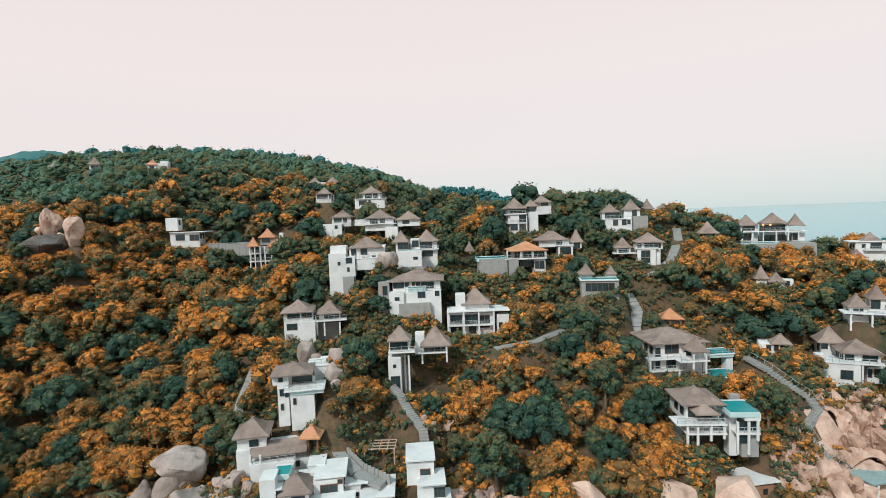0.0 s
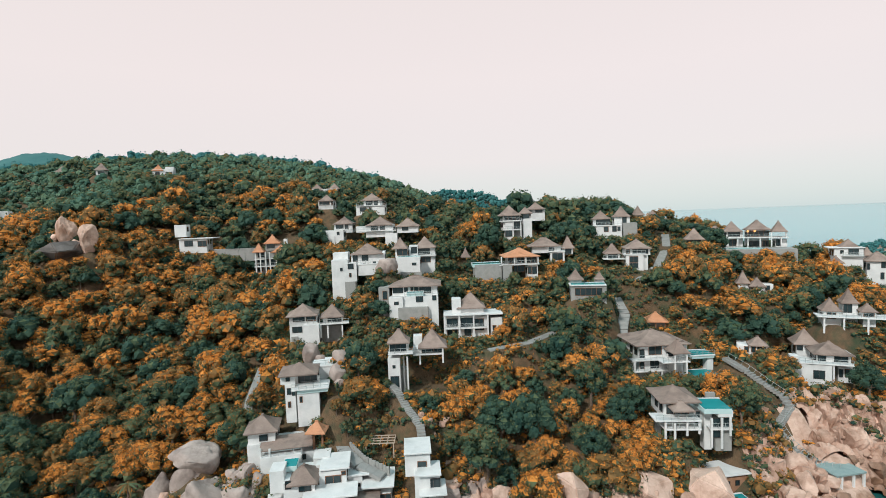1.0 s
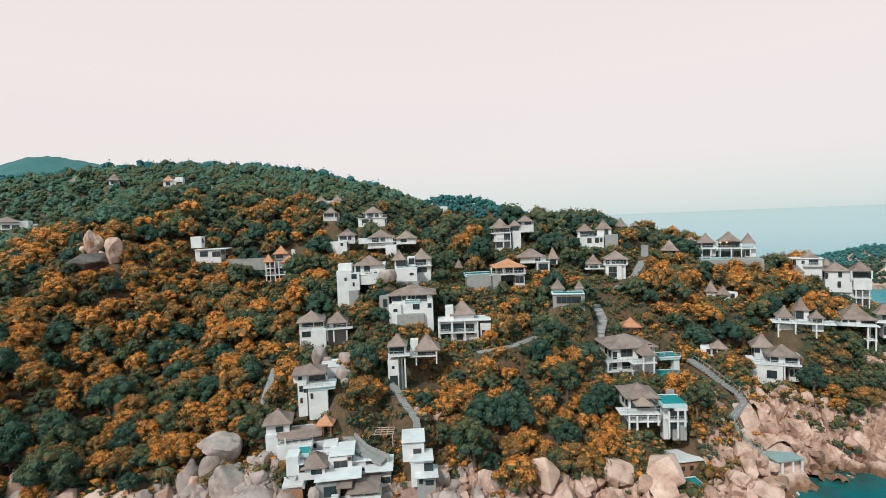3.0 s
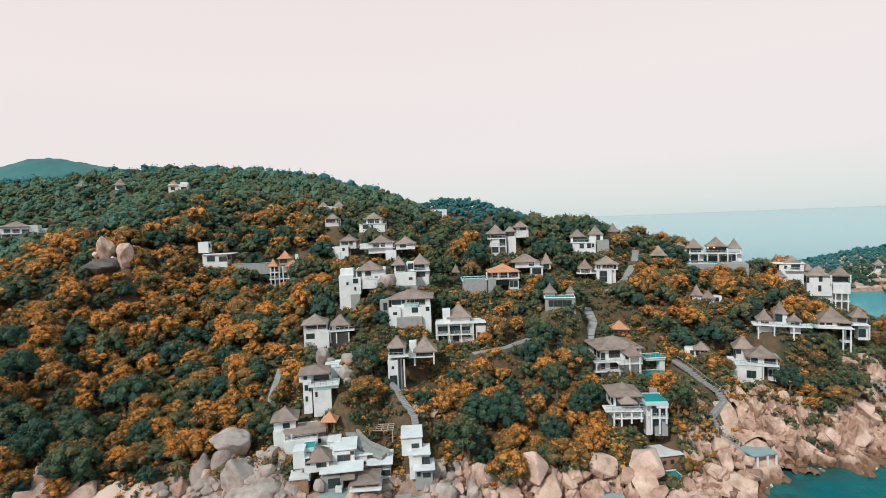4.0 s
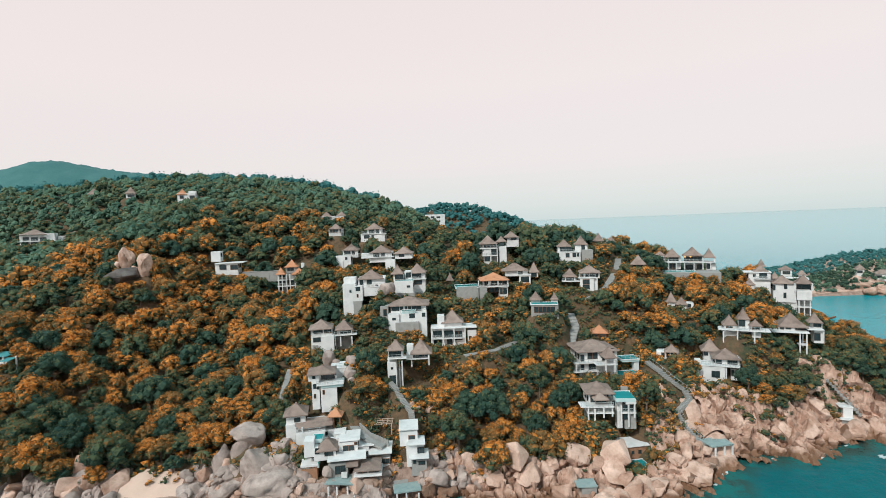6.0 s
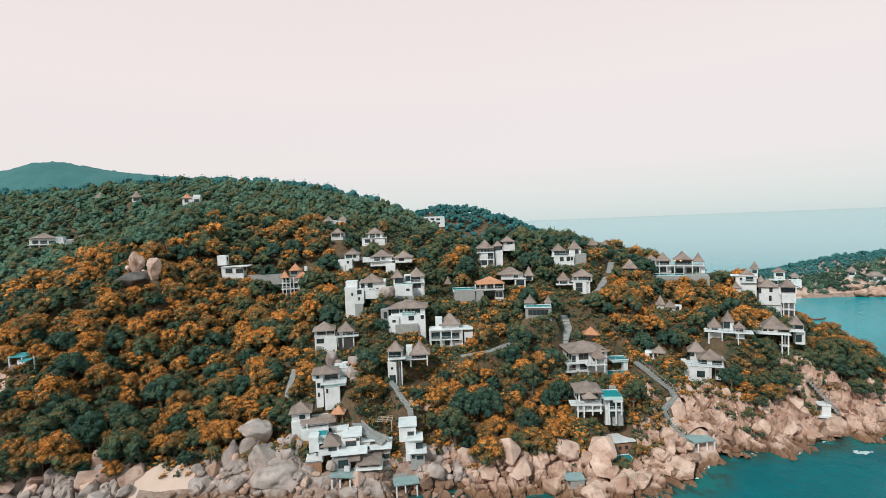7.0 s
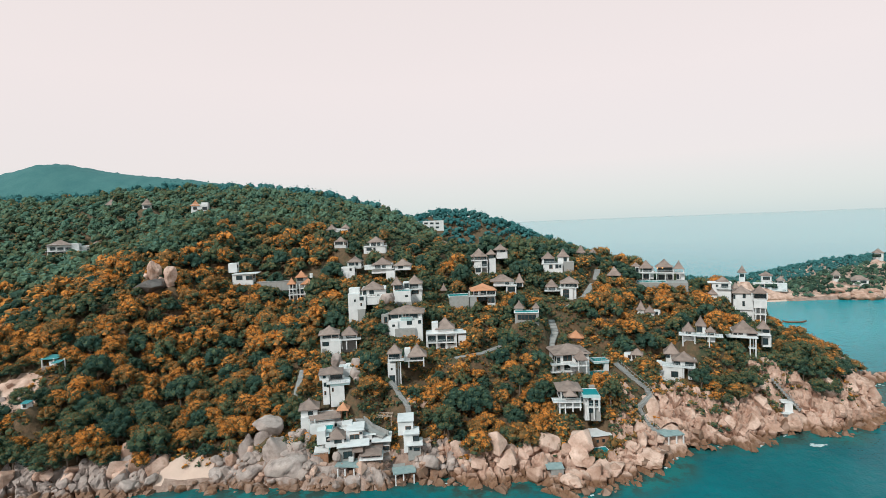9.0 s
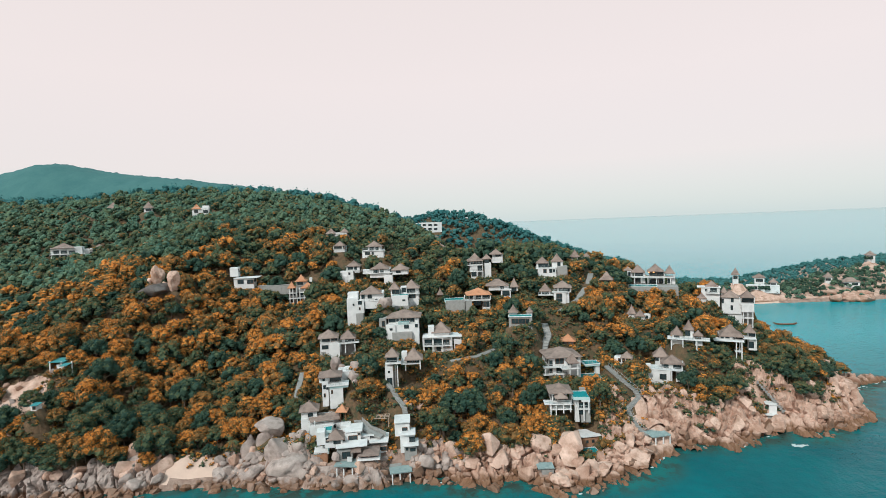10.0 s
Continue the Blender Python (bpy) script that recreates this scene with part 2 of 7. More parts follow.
FOAM = surface("sea_foam", (0.30, 0.45, 0.46), (0.62, 0.70, 0.70), 1.5, 0.9, 0.3, 0.03)
RAIL = surface("pale_rail", (0.30, 0.35, 0.35), (0.42, 0.46, 0.455), 1.0, 0.6, 0.1)


def shingle(name, c1, c2, dark):
    """Weathered shingles: courses by height, streaks and patches."""
    m = surface(name, c1, c2, 0.45, 0.95, 0.5, 0.05, 10.0, objrand=0.4, stain=(dark, 0.5, 0.7), spec=0.2)
    n, l = m.node_tree.nodes, m.node_tree.links
    b = n["Principled BSDF"]
    g = n.new("ShaderNodeNewGeometry")
    w = n.new("ShaderNodeTexWave")
    w.bands_direction, w.wave_profile = "Z", "SAW"
    w.inputs["Scale"].default_value, w.inputs["Distortion"].default_value, w.inputs["Detail"].default_value = 0.9, 1.2, 3
    l.new(g.outputs["Position"], w.inputs["Vector"])
    bp = n.new("ShaderNodeBump")
    bp.inputs["Strength"].default_value, bp.inputs["Distance"].default_value = 0.7, 0.08
    l.new(w.outputs["Fac"], bp.inputs["Height"])
    l.new(b.inputs["Normal"].links[0].from_node.outputs[0], bp.inputs["Normal"])
    l.new(bp.outputs[0], b.inputs["Normal"])
    return m


SHINGLE = shingle("grey_shingle", (0.21, 0.16, 0.137), (0.36, 0.285, 0.245), (0.14, 0.11, 0.095))
TERRACOTTA = shingle("terracotta_shingle", (0.46, 0.20, 0.10), (0.62, 0.32, 0.19), (0.33, 0.16, 0.09))
POOL = water_material("pool_water", (0.01, 0.20, 0.22), (0.03, 0.30, 0.31), 0.05, 1.5, 0.01)
POOL.node_tree.nodes["Principled BSDF"].inputs["Specular IOR Level"].default_value = 0.15


# ---------------------------------------------------------------- mesh helpers
def mesh_object(name, verts, faces, materials, smooth=False, mat_index=None):
    me = bpy.data.meshes.new(name)
    verts = np.asarray(verts, dtype=np.float32)
    faces = np.asarray(faces, dtype=np.int32)
    k = faces.shape[1]
    me.vertices.add(len(verts))
    me.vertices.foreach_set("co", verts.ravel())
    me.loops.add(faces.size)
    me.loops.foreach_set("vertex_index", faces.ravel())
    me.polygons.add(len(faces))
    me.polygons.foreach_set("loop_start", np.arange(0, faces.size, k, dtype=np.int32))
    for m in materials:
        me.materials.append(m)
    if mat_index is not None:
        me.polygons.foreach_set("material_index", np.asarray(mat_index, dtype=np.int32))
    me.polygons.foreach_set("use_smooth", np.full(len(faces), smooth))
    me.update(calc_edges=True)
    me.validate()
    return me


def part(name, bm, material, parent, label="", smooth=False):
    """Links a bmesh as one mesh object under a thing or a part."""
    me = bpy.data.meshes.new(name)
    bm.normal_update()
    bm.to_mesh(me)
    bm.free()
    me.materials.append(material)
    if smooth:
        me.polygons.foreach_set("use_smooth", np.full(len(me.polygons), True))
    ob = new(name, me)
    ob.parent = parent
    if label:
        ob["label"] = label
    return ob


def empty(name, m, label, category, group="", kind=""):
    ob = new(name)
    ob.matrix_world = m
    ob.empty_display_size = 0.5
    return tagged(ob, label, category, group, kind)


# ---------------------------------------------------------------- plans: houses, boulders, ways (they shape the ground)
PLANS, BOULDERS, PADS, MOUNDS = [], [], [], []


def villa_plan(name, place, label, category, *pieces):
    """place: x, y of the front, ground height, yaw. pieces in metres from there: x to the right, y inwards, z up."""
    PLANS.append((name, place, label, category, pieces))
    xs = [v for p in pieces if p[0] in ("wall", "roof") for v in p[1:3]] or [v for p in pieces if p[0] == "deck" for v in p[1:3]]
    ys = [v for p in pieces if p[0] in ("wall", "roof") for v in p[3:5]] or [v for p in pieces if p[0] == "deck" for v in p[3:5]]
    x, y, z, yaw = place
    mx, my = (min(xs) + max(xs)) / 2, (min(ys) + max(ys)) / 2
    c, s = math.cos(radians(yaw)), math.sin(radians(yaw))
    PADS.append((x + c * mx - s * my, y + s * mx + c * my, z, (max(xs) - min(xs)) / 2, (max(ys) - min(ys)) / 2))


def boulder_plan(stone, label, group, *rows):
    for x, y, z, rx, rz in rows:
        if stone == "PINK" and x > 45 and rz > 2.8:
            MOUNDS.append((x, y, z + 0.25 * rz, 0.45 * rx))
        else:
            BOULDERS.append((stone, label, group, x, y, z, rx, rz))
            MOUNDS.append((x, y, z - 0.72 * rz, 0.6 * rx))


villa_plan("villa", (-30.7, 100, 21.7, 10), "white two-storey hillside villa with two grey shingle roofs", "house",
    ("wall", -2.7, 3.2, 0, 7, 0.1, 6.7),
    ("wall", 0.3, 3.6, -1.2, 0.1, 0.2, 4.9),
    ("wall", -2.4, -1, -0.3, 1.7, 0, 2.4, "s"),
    ("roof", -3.3, 3.4, -0.8, 6.1, 6.9, 9.1),
    ("roof", 3.7, 9, 0, 5.2, 6.1, 8.5),
    ("wall", 4.3, 8.6, 1, 6, 4.5, 5.9),
    ("win", 5.41, 8.28, 1, 4.86, 5.77),
    ("deck", 3.7, 10, -0.6, 1.4, 4.8),
    ("post", 5.4, -0.4, 1.6, 4.4),
    ("post", 8.5, -0.4, 1.4, 4.2),
    ("post", 3.9, -0.4, 1.8, 4.6),
    ("win", -1.86, 0.5, 0, 5.72, 6.79),
    ("win", 0.93, 2.88, 0, 5.66, 6.78),
    ("win", -2.07, -0.15, 0, 3.28, 4.44),
    ("pool", 0.5, 3.7, -1.2, 0, 4.9),
    ("wall", 3.7, 8.5, 2.5, 6.5, 1.8, 3.7, "s"),
    ("rail", -2.6, 3.7, 0, 5.5))

villa_plan("villa", (-6.7, 103.5, 26.6, 0), "large white two-storey villa with hipped grey shingle roof", "house",
    ("wall", -4.5, 5.6, 0, 8, 4.5, 7.1),
    ("wall", -2, 5.7, -1.6, 1.4, 0.2, 5),
    ("wall", -5.1, -2, -2.2, 0.8, 0.5, 5),
    ("wall", -7.5, -5.2, -0.5, 3.2, 2.1, 7.1, "s"),
    ("roof", -5.2, 6.4, -0.8, 8.8, 7.1, 9),
    ("win", -4.29, -2.14, 0, 5.69, 6.97),
    ("win", -1.77, -1.09, 0, 5.9, 6.91),
    ("win", -0.31, 0.15, 0, 6.12, 6.81),
    ("win", 0.51, 1.33, 0, 5.81, 6.82),
    ("win", 1.64, 4.15, 0, 5.55, 6.74),
    ("win", 0.89, 2.33, -1.6, 3.77, 4.9),
    ("win", 4.5, 5.26, -1.6, 4.05, 4.96),
    ("win", -3.86, -3.05, -2.2, 3.43, 3.97),
    ("pool", -1.2, 2.5, -1.6, -0.1, 5.9),
    ("rail", -1.7, 5.8, -1.6, 5.6),
    ("win", -6.55, -5.65, -0.5, 4.41, 6.24),
    ("wall", -3.1, 3.5, -2.6, -1.1, 0, 2.7, "s"))

villa_plan("villa", (-18, 114.5, 29.6, 5), "tall white stepped villa with grey shingle roof and flat terraces", "house",
    ("wall", -4.1, 4.2, 0, 8, 5.6, 11.1),
    ("roof", -4.3, 3.8, -0.8, 6.9, 10.9, 13.4),
    ("wall", -8.7, -4.8, -1.5, 3.5, 0.2, 9.8),
    ("wall", -5.4, -2.7, -2, 2, 4.5, 9),
    ("wall", -5.6, -3.1, -2.1, 0.9, 0.2, 4.5, "s"),
    ("wall", -8.6, -4.9, 1, 5, 9.4, 11.4),
    ("wall", -4.6, -3, -1, 1.2, -0, 7.4),
    ("win", -1.41, -0.04, 0, 9.31, 10.96),
    ("win", -3.58, -2.6, 0, 9.27, 10.86),
    ("deck", -2.9, 3, -1.5, 0.5, 8.6),
    ("win", -1.12, -0.62, -0.01, 7.37, 8.67),
    ("win", -0.28, 0.31, -0.01, 7.33, 8.63),
    ("win", 1.21, 1.85, -0.01, 7.56, 8.96),
    ("win", -4.69, -3.49, -2, 7.65, 8.78),
    ("win", -4.46, -4.07, -2, 5.69, 6.57),
    ("win", -6.61, -6.18, -1.5, 7.21, 7.85),
    ("wall", -2.5, 2.8, -1.4, 0.1, 5.8, 8.3))

villa_plan("villa", (-8.5, 118, 33.9, 0), "white villa with twin grey shingle roofs over a raised pool", "house",
    ("wall", -3.1, 0.1, 0, 4.5, 5.1, 7.5),
    ("roof", -3.9, 0.1, -0.6, 3.6, 7.5, 10.2),
    ("win", -2.57, -0.02, 0, 5.76, 7.44),
    ("wall", -2.9, 3.1, -1.6, 2.4, 0.1, 5.4),
    ("pool", -2.5, 3.2, -1.6, 0.8, 5.5),
    ("win", 1.18, 2.09, -1.6, 3.31, 3.81),
    ("wall", -1.8, 3.5, -1.8, -0.8, -0, 1.6, "s"),
    ("wall", 2.5, 6.8, 3, 10, 1.5, 7.2),
    ("roof", 1.2, 7.2, 2.2, 8.6, 7.3, 10.1),
    ("win", 2.6, 5.48, 3, 5.66, 7.12),
    ("win", 3.25, 5.6, 3, 3.55, 4.8),
    ("rail", 2.6, 7, 2.4, 5.5),
    ("deck", 2.3, 7.2, 2, 3, 5.4),
    ("wall", 0.3, 2.5, 2, 5, 5.4, 8),
    ("win", 0.82, 2.22, 2, 6.05, 7.5))

villa_plan("villa", (-17.8, 136, 41.2, 0), "white single-storey villa with wide grey shingle roof", "house",
    ("wall", -3.8, 4.1, 0, 6.5, 2.6, 6.2),
    ("roof", -3.9, 4, -0.6, 7.2, 6.1, 8.5),
    ("win", -2.28, -0.38, 0, 4.69, 6.19),
    ("win", 0.43, 1.64, 0, 4.84, 5.99),
    ("wall", 1.9, 5.3, -1.5, 1.5, -0, 3.6),
    ("wall", -6.7, -3.7, 0.5, 3.5, 4.1, 5.9),
    ("deck", -6.5, 5, -1, 0, 4.6),
    ("roof", 4.7, 11.7, -1, 6, 5.5, 7.9),
    ("wall", 5.2, 11.3, -0.4, 5.6, 3.6, 5.5),
    ("win", 6.68, 8.41, -0.4, 4.37, 5.29))

villa_plan("villa", (-30, 145.5, 40.3, 0), "small white villa with grey hipped roof and annex below", "house",
    ("wall", -2.8, 2.8, 0, 5.5, 4.9, 7.8),
    ("roof", -3.1, 3.1, -0.6, 6, 7.7, 9.9),
    ("win", -2.18, -0.03, 0, 6.29, 7.64),
    ("win", 0.58, 1.5, 0, 6.21, 7.43),
    ("wall", -5.1, 0.4, -2, 2, 0, 5.8),
    ("win", -1.56, -0.89, -2, 4.42, 5.27),
    ("wall", -4.9, -2.3, -2.3, 0.7, 0.1, 4.1),
    ("rail", -2.7, 3.8, -0.8, 6))

villa_plan("bungalow", (-40, 163.5, 53.1, 0), "small white bungalow with pointed grey roof among trees", "house",
    ("wall", -1.8, 3.3, 0, 5, -0, 3),
    ("roof", -1.8, 3.4, -0.6, 4.2, 2.9, 5),
    ("win", -1.38, 2.02, 0, 1.49, 2.85),
    ("win", 2.7, 3.19, 0, 1.39, 2.74),
    ("rail", -1.6, 4.3, -0.5, 1.3))

villa_plan("villa", (-23, 157.5, 50.8, 0), "white hilltop villa with grey hipped roof and balcony", "house",
    ("wall", -2.3, 3.2, 0, 6, 2.6, 4.6),
    ("roof", -3.4, 3.8, -0.8, 6.6, 4.6, 7),
    ("wall", -4.7, 4.7, -1.2, 3.8, 0, 2.9),
    ("win", -1.48, 0.49, 0, 2.98, 4.42),
    ("win", 1.15, 2.33, 0, 2.9, 4.34),
    ("deck", -4.5, 5.4, -1.6, 0.4, 2.9),
    ("win", -3.35, -1.39, -1.2, 1.08, 2.25),
    ("win", -0.41, 0.31, -1.2, 0.99, 2.17))

villa_plan("unfinished_house", (-51, 139.5, 32.4, 10), "unfinished concrete frame house with terracotta pavilion roofs", "house",
    ("wall", -1.4, 2.8, 2, 6, 8.4, 10.7, "s"),
    ("roof", -1.9, 2.9, 1.4, 6.2, 10.6, 13.1, "t"),
    ("roof", -4.8, -1.4, -0.8, 2.8, 8.3, 10.7, "t"),
    ("roof", 0.4, 5.9, -0.8, 4.7, 8, 10, "t"),
    ("wall", -4.3, 4.3, 1.6, 6.6, 0.4, 8.1, "s"),
    # unglazed openings of the frame; dark panes stand in for their shade
    ("win", -0.9, 1.22, 2, 9.2, 10.52),
    ("win", -3.54, -1.83, 1.5, 6.62, 7.94),
    ("win", -3.76, -2.05, 1.5, 5.08, 5.79),
    ("win", -1.38, -0.58, 1.5, 4.07, 5.87),
    ("win", -0.12, 1.14, 1.5, 3.99, 5.79),
    ("win", 1.78, 3.22, 1.5, 4.06, 5.86),
    ("win", 2.48, 5.08, 1.5, 6.64, 7.73),
    ("win", -3.76, -2.5, 1.5, 2.39, 4.49),
    ("win", -1.53, 0.76, 1.5, 1.03, 3.61),
    ("win", 1.48, 3.09, 1.5, 1.78, 3.46),
    ("post", -3.9, -0.3, 1.2, 8.4),
    ("post", -2.6, -0.3, 0.5, 8.4),
    ("post", -1.1, -0.3, 0.4, 8.3),
    ("post", 0.1, -0.3, 0, 8.2),
    ("post", 1.9, -0.3, 0.8, 8.1),
    ("post", 3.7, -0.3, 0.7, 8),
    ("post", 5.5, -0.3, 3, 8),
    ("deck", -4.3, -0.9, -0.4, 1.6, 6.2),
    ("deck", -0.2, 5.5, -0.4, 1.6, 6.3),
    ("deck", -4.4, 3.7, -0.4, 1.6, 4),
    ("wall", 3.8, 4.9, 3, 4.5, 10, 11.7))

villa_plan("flat_house", (-72, 140, 41, 10), "low flat-roofed white house behind trees", "house",
    ("wall", -5.4, 2.3, 0, 6, 0, 4.4),
    ("deck", -5.5, 4.3, -0.5, 6.5, 4.4),
    ("win", -3.87, -1.68, 0, 2.11, 3.67),
    ("win", -0.2, 2.18, 0, 1.91, 3.48),
    ("wall", -7.4, -4.2, 3, 7, 4.8, 8.5))

villa_plan("villa", (5.8, 101, 21.4, 0), "white villa with pointed shingle roof and large blue windows", "house",
    ("wall", -1.8, 3.2, 1, 6, 5, 7.3),
    ("roof", -2.8, 3.7, 0.2, 6.7, 7.2, 10.3),
    ("wall", -3.8, -1.8, 0.5, 3.5, 4.9, 9.3),
    ("deck", -5.7, 7.2, -1.2, 4.8, 6.1),
    ("wall", -5.7, 4, 0, 6, 0.2, 5.5),
    ("win", -5.01, -2.72, 0, 3.43, 5.06),
    ("win", -1.92, 0.63, 0, 3.04, 5.08),
    ("win", 1.03, 3.04, 0, 2.39, 4.84),
    ("win", -4.95, -2.8, 0, 1.52, 2.89),
    ("win", -1.19, 0.16, 0, 1.26, 2.76),
    ("wall", 4.6, 7.1, -0.6, 3.4, -0, 5.1),
    ("win", 4.99, 5.65, -0.6, 2.41, 3.36),
    ("rail", -5.7, 3.9, -0.8, 3.4),
    ("deck", -5.7, 3.9, -1.2, 0.2, 3.2),
    ("post", -5.5, -1, 0.6, 6.3),
    ("post", -2.3, -1, 0.5, 6.2),
    ("post", 0.8, -1, 0.4, 6),
    ("post", 3.9, -1, 0.3, 5.9))

villa_plan("villa", (-5.5, 86, 14.7, 2), "pair of thatched pavilions on tall white supports", "house",
    ("roof", -5.2, -0.9, -0.4, 3.7, 10.7, 13),
    ("roof", 0.6, 6.2, 0.4, 6.3, 9.3, 12.4),
    ("wall", -4.9, -1.3, 1, 5.5, 8.3, 10.3),
    ("win", -4.72, -1.73, 1, 8.53, 10.17),
    ("deck", -5.1, -0.3, -0.4, 2, 8.7),
    ("wall", -5.2, -2.9, 0, 3, 1.8, 7.7),
    ("win", -4.72, -3.28, 0, 2.23, 4.22),
    ("win", -4.25, -3.86, 0, 5.9, 6.34),
    ("post", -1.5, 0.2, 0.7, 7.9),
    ("post", -2.3, 2, 0.1, 7.5),
    ("wall", -0.4, 5.4, 2, 6.5, 7.7, 9.2),
    ("win", 1.34, 3.54, 2, 7.98, 9.04),
    ("win", 3.73, 5.13, 2, 7.89, 8.86),
    ("deck", -0.4, 5.5, 1, 2.2, 8),
    ("post", 5.3, 0.8, 6.2, 9.2),
    ("post", 0.9, 1.5, 5.9, 7.9),
    ("wall", -0.3, 1.4, 3, 5, 8.7, 11.1),
    ("wall", -3.1, -1.8, 2.5, 4.5, -0, 4.9, "s"))

villa_plan("villa", (-27, 77.5, 15.7, 10), "white villa with grey hipped roof and cantilevered teal pool", "house",
    ("wall", -1.3, 1.2, 0, 3.4, 5.2, 6.9),
    ("roof", -1.6, 5.1, -0.8, 5.6, 6.9, 8.2),
    ("wall", 1.2, 4.7, 2, 6, 4.3, 5.9),
    ("win", 1.53, 4.57, 2, 4.39, 5.78),
    ("wall", -0.6, 1.1, 0, 2.8, 0.4, 5.2),
    ("wall", 1.5, 5.2, -1.2, 3.8, -0, 4.3),
    ("pool", 1.5, 6.7, -1.4, 2.1, 4.7),
    ("deck", 0.6, 6.9, -1.8, 2.7, 4.7),
    ("win", -0.31, 0.24, 0, 5.85, 6.69),
    ("win", -0.19, 0.36, 0, 3.5, 4.48),
    ("win", 0.63, 1.02, 0, 3.27, 4.22),
    ("win", -0.14, 0.2, 0, 1.18, 2.1),
    ("win", 1.98, 2.33, -1.2, 2.32, 3.23),
    ("wall", 3.7, 7.1, 4, 8, 4, 6.6),
    ("deck", 3.7, 7.5, 3.8, 8.2, 6.9),
    ("win", 4.09, 4.82, 4, 4.65, 5.99),
    ("wall", 5.7, 7.5, 6, 9, 5.4, 7),
    ("rail", 0.8, 4.9, 1.8, 4.5),
    ("post", 1.3, 1.6, 4.6, 6.2),
    ("post", 5, 1.6, 4.2, 5.8))

villa_plan("villa", (-31.4, 72, 9, 12), "white two-storey shore villa with grey hipped roof and long porch", "house",
    ("wall", -0.8, 3.4, 0, 6, 3.4, 5.7),
    ("roof", -1.4, 4, -0.7, 5.2, 6, 8),
    ("win", 1.04, 2.2, 0, 4.48, 5.32),
    ("wall", -0.9, 1.1, -0.5, 2.5, 0, 4.1),
    ("lean", 1.2, 9.4, -2.5, 1.5, 3.8, 4.4),
    ("wall", 1.6, 9.2, 0.5, 4.5, 0.3, 3.5),
    ("win", 2.57, 5.47, 0.5, 1.34, 2.89),
    ("win", 6, 6.77, 0.5, 1.87, 2.93),
    ("win", 7.61, 8.62, 0.5, 2.64, 3.28),
    ("wall", 1.4, 7.6, -3, 0, 0.6, 2.9),
    ("wall", 7.6, 10.1, -1.5, 1.5, 0.7, 2.4),
    ("win", 7.77, 8.17, -1.51, 1.24, 1.93),
    ("deck", 1.7, 7.8, -3, 0.4, 2.8),
    ("post", 1.4, -2.4, 2.9, 4.2),
    ("post", 2.8, -2.4, 2.7, 4))

villa_plan("umbrella_hut", (-20, 72, 9.4, 0), "small open hut with pointed terracotta roof", "hut",
    ("roof", -3, 0.3, 0, 3.2, 5, 6.5, "t"),
    ("post", -1.8, 1, 1.4, 4.6),
    ("post", -0.4, 1, 1.4, 4.6),
    ("post", -2.6, 4, 0.1, 3.3),
    ("post", -1.2, 4, 0, 3.3))

villa_plan("villa", (-21.5, 64.5, 5.9, 8), "low white shore villa with thatched room and stepped flat roofs", "house",
    ("wall", -2.7, 1.8, 0, 6, 2.2, 4.6),
    ("roof", -2.2, 2.4, -0.6, 4.7, 4.4, 6.2),
    ("win", -0.41, 1.23, 0, 3.21, 3.98),
    ("win", -2.34, -1.65, -0.01, 3.83, 4.89),
    ("pool", -3.3, -1.1, 3, 5.5, 5.7),
    ("wall", -4.8, -2.7, 1, 4, 2.7, 6.1),
    ("wall", 2.3, 6.4, 1.5, 6.5, 2, 5),
    ("deck", 2.4, 6.9, 1.2, 6.6, 5.5),
    ("win", 3.28, 5.51, 1.5, 2.63, 4.24),
    ("win", 5.7, 6.26, 1.5, 4.3, 4.8),
    ("wall", 1.1, 2.9, 5, 8, 4.3, 5.4),
    ("deck", 1.1, 3.7, 4.8, 8, 5.7),
    ("wall", 1.7, 3.6, 3.5, 5.5, 4.3, 5.2),
    ("deck", 0.2, 8.1, -2.5, 1.5, 3.1),
    ("wall", 0.4, 4.3, -1.8, 1.2, -0, 2.2, "s"),
    ("win", 1.76, 3.74, -1.8, -0.04, 1.54),
    ("lean", 3.9, 6.5, -3.5, -1.1, 2, 2.3),
    ("wall", 5.5, 8.7, 2.5, 6.5, 1.2, 3.3),
    ("deck", 5.5, 9.8, 2.2, 7.2, 3.6),
    ("win", 6.8, 8.27, 2.5, 1.69, 2.09))

villa_plan("pavilion", (-13.5, 62, 5.4, 4), "thatched shore pavilion with glass front", "hut",
    ("roof", -2, 3.5, -0.6, 5.4, 1.7, 2.3),
    ("wall", -1.6, 3, 0.4, 4.8, -0, 1.1, "s"),
    ("win", -1.12, 0.54, 0.4, 0.23, 1.02),
    ("win", 1.14, 2.88, 0.4, 0.05, 0.9),
    ("deck", -2, 3.7, -1, 4, 0.8))

villa_plan("glass_hall", (-11.5, 67, 4.9, 4), "white flat-roofed hall with dark glass walls", "house",
    ("wall", -1.5, 2.8, 0, 5, 0, 1.9),
    ("deck", -1.7, 3.3, -0.8, 5.2, 3.4),
    ("win", -1.38, 0.66, 0, 0.76, 1.82),
    ("win", 0.99, 2.68, 0, 0.79, 1.78))

